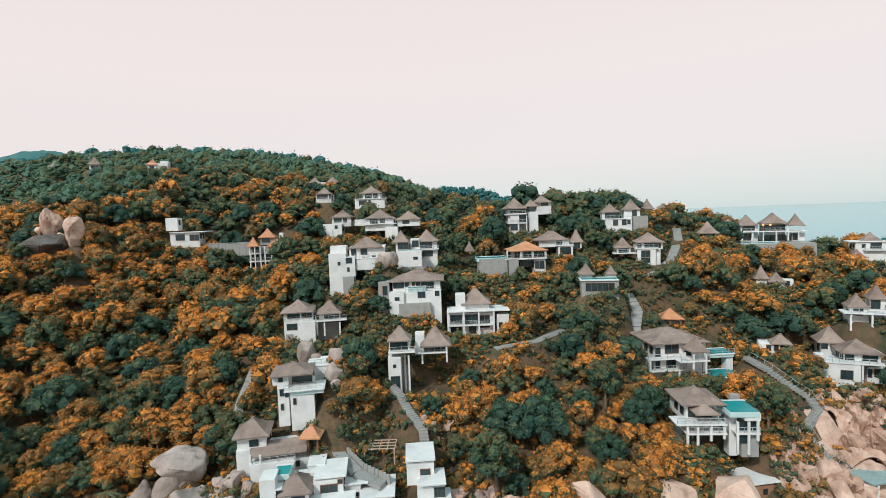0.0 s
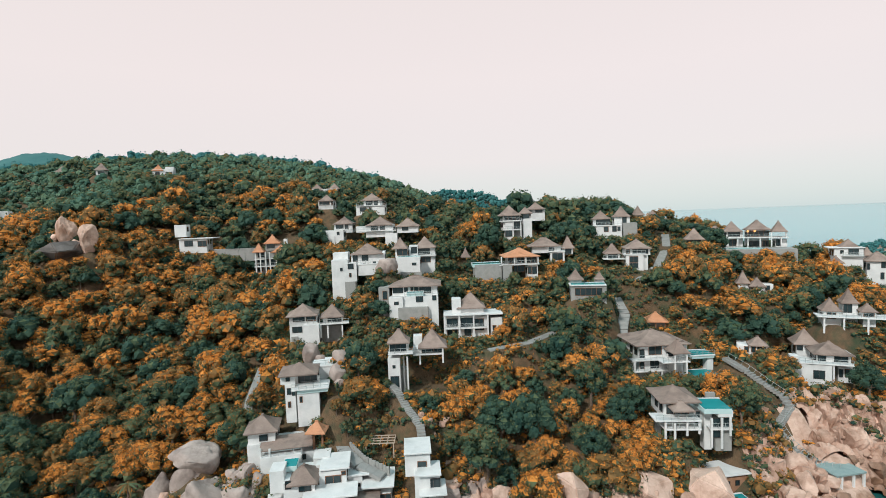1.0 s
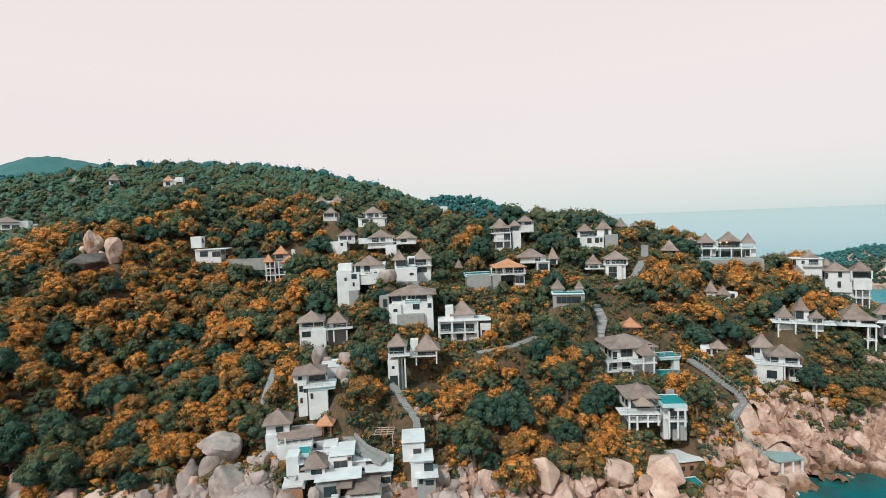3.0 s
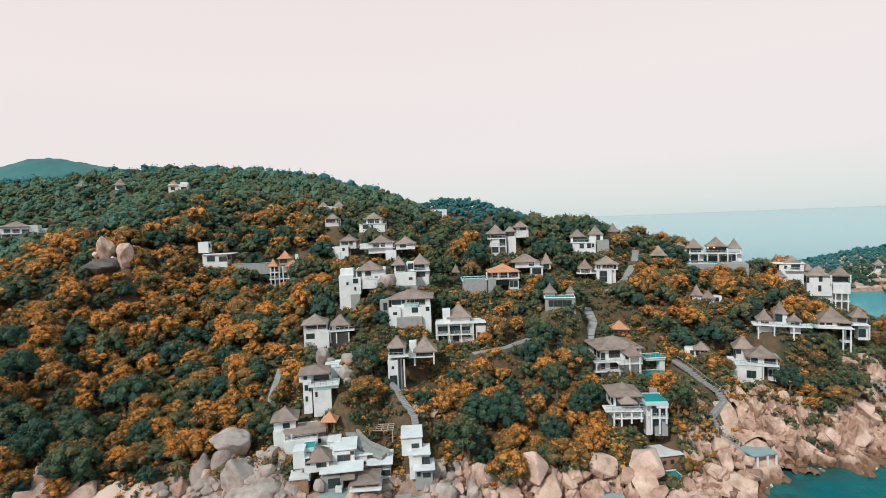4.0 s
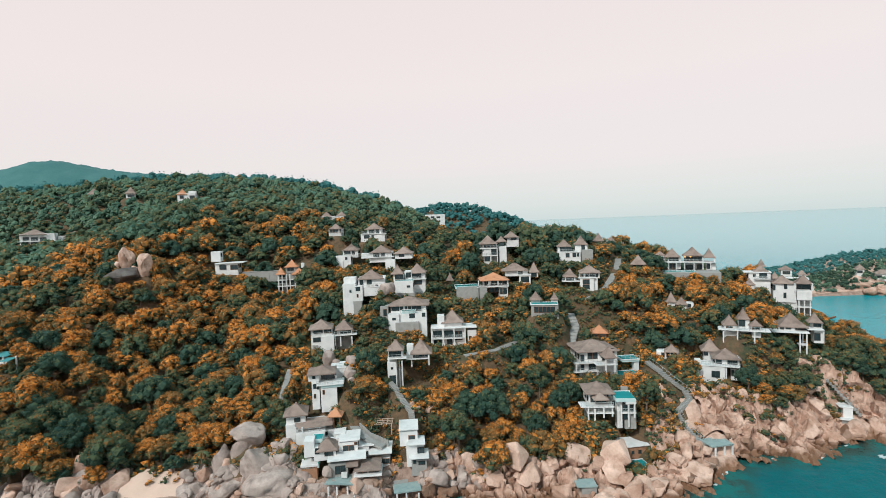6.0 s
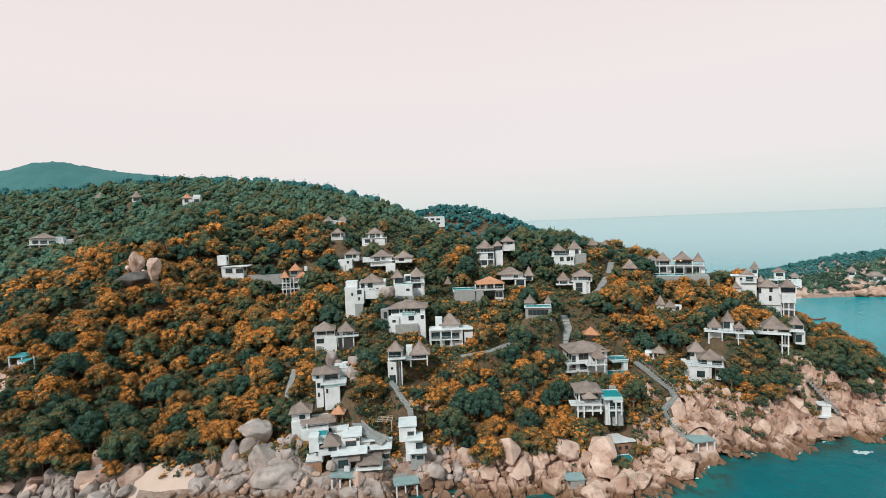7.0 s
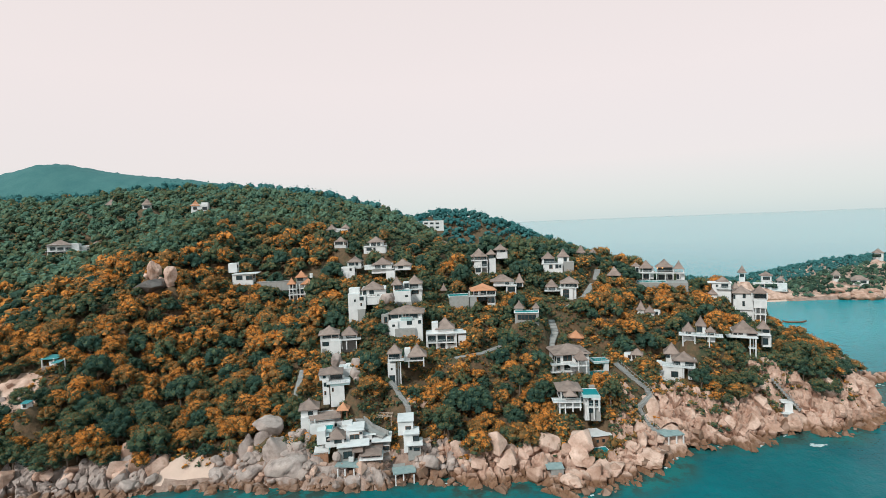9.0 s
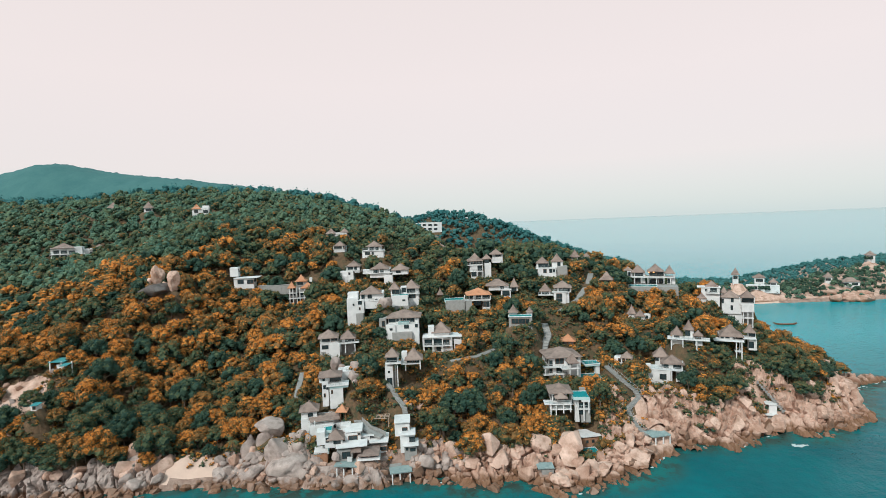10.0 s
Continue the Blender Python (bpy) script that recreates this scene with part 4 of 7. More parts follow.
villa_plan("hotel", (-5, 460, 44.1, 0), "long white multi-storey hotel on the far ridge", "hotel",
    ("wall", -16.2, 11.8, 0, 10, 10.3, 21.1),
    ("win", -14.29, -10.72, 0, 17.88, 19.67),
    ("win", -8.34, -4.77, 0, 17.66, 19.44),
    ("win", -2.39, 1.18, 0, 17.43, 19.21),
    ("win", 3.56, 7.13, 0, 17.2, 18.99),
    ("win", -14.46, -10.89, 0, 13.72, 15.51),
    ("win", -8.51, -4.94, 0, 13.49, 15.28),
    ("win", -2.56, 1.01, 0, 13.27, 15.05),
    ("win", 3.4, 6.97, 0, 13.04, 14.83),
    ("roof", -7.2, 7.9, -12, -3, 5.8, 9.8),
    ("wall", -6.2, 6.6, -11, -4, -0, 5.8),
    ("win", -3.82, 4.35, -11, 2.31, 4.64))

villa_plan("villa", (-38, 187, 57.7, 0), "white house with grey roof high among trees", "house",
    ("wall", -12.8, -2, 0, 6, 0, 4),
    ("roof", -13.1, -7.6, -0.5, 5.1, 3.6, 6.1),
    ("roof", -5.9, -1.1, 0, 4.5, 3.9, 6.1),
    ("win", -11.07, -8.25, 0, 1.28, 2.98),
    ("win", -5.42, -2.6, 0, 1.07, 2.76))

villa_plan("bungalow", (65, 160, 42.9, 0), "grey-roofed tower pavilion on the ridge", "house",
    ("roof", 0.2, 3.7, 0, 4, 4.3, 7.4),
    ("wall", 0.8, 3, 0.5, 3.5, 0.4, 4.3),
    ("roof", 5.8, 9.8, 2, 6, 3.2, 5.6),
    ("wall", 6.7, 9.2, 2.5, 6.5, 0, 3.1),
    ("win", 0.88, 2.51, 0.5, 1.72, 3.75))

villa_plan("bungalow", (-8, 215, 48.1, 0), "small white house with grey roof on the saddle", "house",
    ("roof", 8.8, 17.6, 0, 7, 2.9, 5.3),
    ("wall", 9.7, 16.6, 0.7, 5.7, 0, 2.9),
    ("win", 10.93, 13.46, 0.7, 0.69, 2.27))

villa_plan("pavilion", (225, 283, 14.2, -28), "grey-roofed pavilion on the far headland", "house",
    ("roof", -14.9, -9.2, 0, 5.6, 5.4, 10.3),
    ("wall", -13.8, -10.3, 0.6, 5.6, 0, 5.3),
    ("win", -13.36, -10.94, 0.6, 2.47, 4.49))

villa_plan("pavilion", (238, 290, 12.2, -28), "white house with grey roof on the far headland", "house",
    ("roof", -9.2, -0.9, 0, 8, 4.2, 7),
    ("wall", -7.9, -1.9, 0.6, 6.6, 0, 4.1),
    ("win", -6.99, -2.88, 0.6, 1.27, 3.31))

villa_plan("pavilion", (248, 282, 8.2, -28), "grey-roofed beach pavilion on the far headland", "house",
    ("roof", -11.8, -6.4, 0, 6, 5.4, 8.3),
    ("wall", -10.8, -7.3, 0.6, 5.6, 1.3, 5.4),
    ("win", -10.62, -7.95, 0.6, 2.55, 4.56),
    ("wall", -26, -6, -3, 1, 0, 3.6),
    ("win", -24.49, -19.37, -3, 0.65, 2.68),
    ("win", -17.67, -12.64, -3, 0.86, 2.87))

villa_plan("pavilion", (280, 296, 11.4, -28), "pale house with brown roof on the far headland", "house",
    ("roof", 2.2, 8, 0, 6.4, 3.3, 6.7),
    ("wall", 3.2, 7.1, 0.6, 6.6, -0, 3.3),
    ("win", 3.35, 6.13, 0.6, 0.79, 2.43))

villa_plan("pavilion", (300, 290, 7.9, -28), "long brown-roofed house above the far beach", "house",
    ("roof", -7.6, 3.9, 0, 8, 3.3, 6.1),
    ("wall", -6.6, 3.1, 0.6, 6.6, 0, 3.3),
    ("win", -6.45, -3.25, 0.6, 0.76, 2.4),
    ("win", -1.34, 1.82, 0.6, 0.9, 2.52))

villa_plan("pavilion", (335, 330, 22.2, -28), "pale house high on the far headland", "house",
    ("roof", 5.4, 12.2, 0, 6.4, 4.1, 7.4),
    ("wall", 6.5, 11.4, 0.6, 6.6, -0, 4),
    ("win", 6.63, 10, 0.6, 0.89, 3.11))

villa_plan("shed", (-113, 88, 24.2, 0), "open shed with teal metal roof above the quarry", "shed",
    ("lean", -0.2, 4.7, 0, 4, 2.8, 3.2, "m"),
    ("wall", 1.6, 4.2, 1, 4, 0.1, 1.8),
    ("post", 0.2, 0.3, 0.2, 3),
    ("post", 3.7, 0.3, 0.1, 2.9),
    ("post", 6.9, 0.3, -0, 2.8),
    ("lean", 4.7, 6.9, -2, 0.5, 2.1, 2.4, "m"))

villa_plan("shed", (-112, 72, 18, 0), "low shed with teal roof at the quarry foot", "shed",
    ("lean", 6.1, 8.2, 0, 1.9, 1.4, 1.7, "m"),
    ("wall", 5.9, 7.4, 0.5, 2.5, -0, 1.2),
    ("win", 6.55, 7.27, 0.5, 0.16, 0.95))

villa_plan("shore_deck", (-17, 60, 2.3, -6), "teal-grey timber sun deck on posts over rocks", "deck",
    ("deck", -4.3, 2.3, 0, 4, 2.9),
    ("post", -3.6, 0.2, 0.2, 2.2),
    ("post", -1.8, 0.2, 0, 2.2),
    ("post", 0.4, 0.2, 0.3, 2.3),
    ("post", 1.7, 0.2, 0.8, 2.5),
    ("wall", -1.4, -0.2, 2, 2.5, 3.1, 4.2))

villa_plan("shore_deck", (-4, 60.5, 0.7, 10), "small teal-grey timber deck beside boulders", "deck",
    ("deck", -3.3, 2.3, 0, 3.4, 2.3),
    ("post", -2.7, 0.2, 0.6, 2.2),
    ("post", -0.8, 0.2, -0, 1.9),
    ("post", 1.7, 0.2, 0.3, 1.6),
    ("wall", -3.1, -0.1, 3.3, 3.4, 1.4, 3.1, "s"))

villa_plan("plunge_pool", (-28, 64.5, 3.6, 8), "small square plunge pool with brown stone sides", "pool",
    ("wall", 0.8, 4.2, 0, 2.6, -0, 3, "k"),
    ("pool", 0.8, 4.6, 0, 2.6, 3.5),
    ("wall", 0.8, 4.4, -0.1, 2.7, 3, 3.5))

villa_plan("rock_pool", (43, 66.5, 1.5, 8), "teal rock pool terrace beside a stone house", "pool",
    ("pool", 0.3, 4.3, 0, 3, 1.5),
    ("deck", -0.8, 4.6, -0.3, 3.3, 1.3),
    ("wall", 1.6, 4.1, 0.2, 2.6, 0, 0.9, "s"),
    ("wall", 1.1, 6.2, 4, 8, 1.4, 3.7, "k"),
    ("deck", -1.4, 6.5, 3.6, 8.4, 4.3),
    ("win", 2.36, 2.84, 4, 2.42, 3.07),
    ("win", 3.95, 4.53, 4, 2.39, 3.09))

villa_plan("shore_deck", (32, 59, 1.7, 0), "pale concrete bathing platform between boulders", "deck",
    ("deck", -2.6, 1.5, 0, 3, 1.7),
    ("wall", -1.6, 1.4, 0.3, 2.3, 0, 1.2, "s"))

villa_plan("shore_deck", (66.5, 71.5, 2.4, 10), "grey-green pointed timber deck above the water", "deck",
    ("deck", -4, 1.7, 0, 4, 2.4),
    ("post", -2.8, 0.3, 0.5, 2.3),
    ("post", -0.5, 0.3, -0, 2),
    ("post", 1.5, 0.3, 0.2, 2))

villa_plan("bath_house", (105, 85.5, 2.5, -20), "small white flat-roofed hut on the rocks", "hut",
    ("wall", -1, 1, 0, 2.2, 1, 3.9),
    ("deck", -1.9, 1.1, -0.2, 3.2, 4.2),
    ("deck", -2.5, 1.2, -1.5, 1.5, 1.4),
    ("wall", -1.6, 1.4, -1, 1, 0, 1.1, "s"))

# boulders: x, y, z of the middle, half width, half height
boulder_plan("GREY", "grey rounded granite boulder heaped by the shore", "boulders by the shore villa",
    (-40.7, 71.0, 11.2, 3.3, 2.3), (-41.4, 70.0, 7.6, 2.1, 2.7), (-37.9, 67.0, 5.4, 3.1, 4.7), (-34.0, 64.5, 3.6, 4.4, 2.4), (-31.0, 66.0, 2.2, 2.8, 4.0), (-33.8, 62.5, 1.1, 2.8, 1.6),
    (-45.7, 70.0, 5.4, 1.9, 3.6), (-43.6, 66.0, 2.3, 3.2, 2.1), (-31.8, 69.0, 9.7, 1.4, 1.2), (-34.0, 69.0, 10.0, 0.7, 0.6), (-29.7, 69.0, 8.6, 1.0, 1.0), (-30.3, 68.0, 6.7, 1.2, 1.6),
    (-31.6, 67.0, 6.4, 1.1, 0.9), (-33.3, 69.0, 7.8, 1.3, 2.1), (-44.4, 63.0, 1.1, 1.8, 1.3), (-41.2, 62.0, 0.3, 1.4, 0.9), (-26.7, 65.0, 3.1, 1.5, 2.7), (-21.0, 63.0, 6.4, 1.1, 1.3),
    (-14.7, 61.0, 3.0, 1.8, 1.3), (-11.1, 61.0, 1.5, 2.3, 2.0), (-14.7, 63.0, 4.8, 1.6, 1.3))
boulder_plan("GREY", "large grey granite boulder beside a villa", "boulders among the villas",
    (-19.3, 84.0, 23.6, 1.3, 1.4), (-18.9, 82.0, 21.1, 1.8, 1.9), (-18.9, 80.0, 20.1, 0.9, 0.7), (-26.1, 90.0, 22.5, 1.6, 2.5), (-24.6, 90.0, 21.4, 1.1, 1.1), (-13.4, 111.5, 37.8, 2.3, 2.3))
boulder_plan("SPIRE", "upright grey granite rock rising from the forest", "rock spires on the hill",
    (-100.3, 126.0, 48.6, 2.0, 4.0), (-94.1, 125.0, 46.0, 2.3, 4.0), (-97.8, 126.0, 44.8, 1.6, 1.7), (-102.9, 125.0, 47.2, 0.7, 1.0))
boulder_plan("SLAB", "dark grey granite slab under the rock spires", "rock spires on the hill", (-100.0, 123.5, 43.2, 5.6, 3.7))
boulder_plan("PINK", "pale pink granite boulder on the shore", "shore boulders",
    (13.3, 62.0, 4.0, 2.0, 2.1), (17.4, 64.0, 6.7, 3.0, 3.4), (20.2, 63.0, 4.5, 2.5, 2.5), (27.1, 60.0, 1.9, 2.6, 2.1), (34.6, 65.0, 5.2, 2.1, 2.1), (38.0, 63.0, 3.8, 3.6, 2.5),
    (39.5, 66.0, 6.3, 3.0, 3.3), (34.9, 57.0, 1.2, 3.6, 1.8), (40.5, 58.0, 2.1, 2.4, 2.8), (46.6, 61.0, 1.5, 3.1, 1.9), (52.0, 70.0, 4.4, 3.2, 5.0), (56.0, 73.0, 4.8, 3.7, 4.2),
    (54.7, 66.0, 1.7, 4.8, 2.2), (51.6, 77.0, 9.5, 3.6, 6.7), (54.8, 79.0, 10.6, 2.9, 5.3), (31.2, 68.0, 6.1, 3.3, 2.2), (61.0, 70.0, 4.5, 2.0, 1.1))
boulder_plan("PINK", "massive pink granite block of the sea cliff", "cliff blocks",
    (66.7, 79.0, 7.3, 4.1, 4.1), (71.6, 80.0, 6.1, 2.2, 4.9), (74.9, 80.0, 4.3, 3.0, 4.7), (71.1, 86.0, 10.7, 3.4, 3.4), (78.1, 80.0, 2.0, 3.3, 4.4), (83.8, 82.0, 4.3, 3.1, 5.0),
    (86.4, 80.0, 1.6, 3.8, 4.4), (91.3, 80.0, 1.5, 3.8, 3.8), (97.3, 88.0, 4.9, 3.5, 4.7), (96.8, 80.0, 1.3, 3.3, 2.2), (104.0, 90.0, 6.3, 3.6, 3.6), (118.0, 95.0, 8.9, 4.3, 3.7),
    (111.9, 100.0, 13.9, 4.4, 2.9), (113.4, 103.0, 14.9, 3.2, 1.6), (116.8, 92.0, 4.4, 3.6, 3.0), (122.8, 92.0, 0.5, 4.5, 3.6), (129.7, 95.0, -1.5, 3.7, 3.7))
boulder_plan("PINK", "weathered pink granite block of the headland", "cliff blocks",
    (111.1, 87.0, 1.2, 4.1, 2.9), (103.2, 82.0, 1.8, 3.3, 2.2), (138.4, 108.0, 3.1, 5.4, 3.0), (140.8, 120.0, 9.2, 4.3, 3.3), (150.0, 125.0, 4.5, 4.5, 3.0))

PADS.append((-50.5, 131.0, 31.0, 5.0, 3.0))

# ways: places with heights, and widths
STAIR = [(-11.1, 87, 17.8), (-8.6, 83, 16.8), (-6.6, 79, 15.1), (-4.4, 75.5, 13.9), (-3.8, 71.5, 11.9)]
CLIFF_PATH = [(58.4, 95, 17.4), (59.6, 90, 16.3), (61.6, 87.5, 14.4), (63.9, 85.5, 12.6), (64.3, 84, 10.9), (59.7, 81, 8.8), (60.0, 78.5, 6.7), (61.0, 76, 5.2), (61.8, 74, 4.6), (64.8, 72.6, 4.6)]
TERRACE_ROAD = [(9, 92, 21.6), (12.8, 93, 21.9), (17.5, 95, 22.0), (24.5, 101, 22.6), (33.1, 108, 22.9), (37.5, 114, 26)]
RIDGE_ROAD = [(49.6, 118, 31.0), (58, 126, 33.6), (65.8, 138, 37.9), (69.5, 147, 40.9)]
VILLA_DRIVE = [(-38.5, 96, 18.5), (-37.5, 86, 15.0), (-35.5, 79, 12.5)]
COURT = [(-19.5, 77, 12.4), (-17, 73, 11.2), (-14, 70, 10.0), (-10, 68.5, 8.8)]
HEADLAND_STEPS = [(103, 90, 12.5), (106, 87.5, 8.0), (108, 85, 4.5)]
HUT_PATH = [(43.5, 117, 27), (43.5, 111, 24), (41, 106, 21.5), (40, 103, 19)]
WAYS = [(STAIR, 1.3), (CLIFF_PATH, 1.8), (TERRACE_ROAD, 2.0), (RIDGE_ROAD, 2.2), (VILLA_DRIVE, 1.2), (COURT, 1.9), (HEADLAND_STEPS, 1.0), (HUT_PATH, 2.4)]
BARE = [(-51, 132, 5.5), (-116, 82, 9), (-11, 75.5, 3.6), (-62, 64, 5), (-45, 152, 4), (70, 84, 5), (75, 86, 5)]


# ---------------------------------------------------------------- the lie of the land
# ground heights every 45 m in x from -290 and every 40 m in y from 60
GRID_X, GRID_Y, STEP_X, STEP_Y = -290, 60, 45, 40
HEIGHTS = np.array([
    (5, 5, 5, 6, 5, 3, 3, 2, 1, -5, -6),
    (20, 20, 20, 23, 27, 15, 22, 22, 19, 15, -4),
    (32, 34, 35, 38, 47, 37, 40, 40, 40, 26, -2),
    (43, 43, 43, 49, 61, 58, 54, 46, 39, 16, -4),
    (55, 54, 53, 60, 67, 65, 56, 38, 22, 3, -9),
    (70, 71, 73, 73, 75, 72, 63, 36, 6, -8, -15),
    (81, 85, 86, 85, 83, 76, 62, 31, 0, -13, -16),
    (88, 92, 93, 92, 87, 77, 60, 27, -4, -11, -12),
    (91, 94, 95, 93, 86, 75, 56, 24, -4, -7, -6),
], dtype=float)
COAST = [(-900, 40), (-400, 50), (-110, 56), (-74, 60), (-60, 63), (-46, 62), (-26, 60.5), (-13, 61), (-3, 63), (8, 61.5), (16, 58),
         (26, 61), (35, 54), (48, 59), (60, 66), (68, 77), (85, 74), (104, 83), (115, 80), (138, 91), (143, 104), (150, 113), (172, 122), (152, 125), (136, 132),
         (127, 150), (118, 180), (95, 215), (60, 260), (35, 330), (40, 400), (150, 455), (235, 500), (240, 580), (60, 760), (-900, 760)]


def coast_distance(x, y):
    """Metres inland from the coast; negative at sea."""
    best = np.full(x.shape, 1e9)
    inside = np.zeros(x.shape, dtype=bool)
    for (ax, ay), (bx, by) in zip(COAST, COAST[1:] + COAST[:1]):
        dx, dy = bx - ax, by - ay
        s = np.clip(((x - ax) * dx + (y - ay) * dy) / (dx * dx + dy * dy), 0, 1)
        best = np.minimum(best, np.hypot(x - ax - s * dx, y - ay - s * dy))
        if ay != by:
            inside ^= ((ay > y) != (by > y)) & (x < ax + (y - ay) * dx / dy)
    return np.where(inside, best, -best)


def cubic(p0, p1, p2, p3, t):
    return p1 + 0.5 * t * (p2 - p0 + t * (2 * p0 - 5 * p1 + 4 * p2 - p3 + t * (3 * (p1 - p2) + p3 - p0)))


def ease(v):
    v = np.clip(v, 0, 1)
    return v * v * (3 - 2 * v)


def rough_noise(x, y):
    return (np.sin(x * 0.31 + 1.7 * np.sin(y * 0.13)) * np.cos(y * 0.27 + 1.3 * np.sin(x * 0.11)) + 0.5 * np.sin(x * 0.83 + y * 0.57 + 2 * np.sin(y * 0.41)))


def land(x, y):
    """Height of the ground at arrays x, y."""
    x, y = np.asarray(x, dtype=float), np.asarray(y, dtype=float)
    u = np.clip((x - GRID_X) / STEP_X, 0, HEIGHTS.shape[1] - 1.001)
    v = np.clip((y - GRID_Y) / STEP_Y, 0, HEIGHTS.shape[0] - 1.001)
    i, j = u.astype(int), v.astype(int)
    fu, fv = u - i, v - j
    rows = []
    for dj in (-1, 0, 1, 2):
        jj = np.clip(j + dj, 0, HEIGHTS.shape[0] - 1)
        rows.append(cubic(*[HEIGHTS[jj, np.clip(i + di, 0, HEIGHTS.shape[1] - 1)] for di in (-1, 0, 1, 2)], fu))
    z = cubic(*rows, fv)
    # the far hill behind the ridge falls towards the sea
    z = np.where(y > 380, z * np.clip((560 - y) / 180, 0, 1), z)
    z = np.maximum(z, 76 * np.exp(-((x - 8) / 150) ** 2 - ((y - 540) / 75) ** 2) - 4)
    z = z + 0.5 * rough_noise(x, y)
    d = coast_distance(x, y)
    steep = np.where(x > 45, 1.25, 0.75) * np.clip((x + 200) / 100, 0.4, 1)
    shore = np.where(d > 0, 0.6 + steep * d, 0.35 * d + 0.3)
    z = np.where(d < 30, np.minimum(z, shore), z)
    z = np.where(d > 0, np.maximum(z, 0.5 + 0.12 * np.minimum(d, 30)), np.maximum(np.minimum(z, shore), -8))
    # ribs and clefts of the sea cliff
    rib = np.abs(np.sin(x * 0.55 + 1.5 * np.sin(y * 0.21)) * np.cos(x * 0.23 + y * 0.35)) + 0.5 * np.abs(np.sin(x * 1.3 + y * 0.9))
    z = z + np.where(x > 45, 2.6, 1.0) * (rib - 0.5) * ease(d / 3) * (1 - ease((d - 10) / 8))
    # the headland across the bay
    f = np.minimum((y - 277 + 3 * np.sin(x * 0.05)) * 0.55, 0.5 * (x - 190))
    top = 6 + 3 * np.sin(x * 0.045) + 17 * ease((x - 275) / 120)
    back = np.clip((430 - y) / 60, 0, 1)
    z = np.maximum(z, np.where(f > 0, np.minimum(0.5 + f * 0.6, (top + 5) * back - 5), -8))
    for way, wide in WAYS:
        for (ax, ay, az), (bx, by, bz) in zip(way, way[1:]):
            k = np.clip(((x - ax) * (bx - ax) + (y - ay) * (by - ay)) / ((bx - ax) ** 2 + (by - ay) ** 2), 0, 1)
            far = np.hypot(x - ax - k * (bx - ax), y - ay - k * (by - ay))
            z = z + (az + k * (bz - az) - z) * (1 - ease((far - wide * 0.7) / 2.5))
    for px, py, pz, rx, ry in PADS:
        out = np.hypot(np.maximum(np.abs(x - px) - rx, 0), np.maximum(np.abs(y - py) - ry, 0))
        z = z + (pz - z) * (1 - ease(out / 4.0))
    for mx, my, mz, r in MOUNDS:
        z = np.maximum(z, mz - 1.3 * np.maximum(np.hypot(x - mx, y - my) - r, 0))
    return z


def land_at(x, y):
    return float(land(np.array([x]), np.array([y]))[0])


def spaced(lo, hi, near_lo, near_hi, fine, grow):
    a = list(np.arange(near_lo, near_hi + fine, fine))
    s, v = fine, a[-1]
    while v < hi:
        s *= grow
        v += s
        a.append(v)
    s, v = fine, a[0]
    while v > lo:
        s *= grow
        v -= s
        a.insert(0, v)
    return np.array(a)


gx, gy = spaced(-900, 620, -130, 165, 1.6, 1.06), spaced(20, 780, 48, 175, 1.6, 1.05)
X, Y = np.meshgrid(gx, gy)
Z = land(X.ravel(), Y.ravel())
D = coast_distance(X.ravel(), Y.ravel())
nx, ny = len(gx), len(gy)
idx = np.arange(nx * ny).reshape(ny, nx)
quads = np.stack([idx[:-1, :-1], idx[:-1, 1:], idx[1:, 1:], idx[1:, :-1]], -1).reshape(-1, 4)
qd, qx, qy, qz = D[quads].mean(1), X.ravel()[quads].mean(1), Y.ravel()[quads].mean(1), Z[quads].mean(1)
rocky = np.where(qx > 38, 9 + 4 * np.sin(qx * 0.2), 6 + 2 * np.sin(qx * 0.35))
ground_mat = np.where(qd < rocky, 1, 0)
ground_mat = np.where((ground_mat == 1) & (qx < 40), 3, ground_mat)
ground_mat = np.where((qd > 1) & (qd < 6) & (np.abs(qx + 60) < 6), 2, ground_mat)
ground_mat = np.where(np.hypot(qx + 119, (qy - 80) * 0.7) < 8, 1, ground_mat)
ground_mat = np.where((qx > 190) & (qy > 250) & (qz < 2.0), np.where(qx < 242, 2, 3), ground_mat)
ground = tagged(new("ground", mesh_object("ground", np.stack([X.ravel(), Y.ravel(), Z], -1), quads, [EARTH, ROCK, SAND, RUBBLE], True, ground_mat)),
                "steep wooded hillside of brown earth and pink granite shore", "ground", kind="structure")



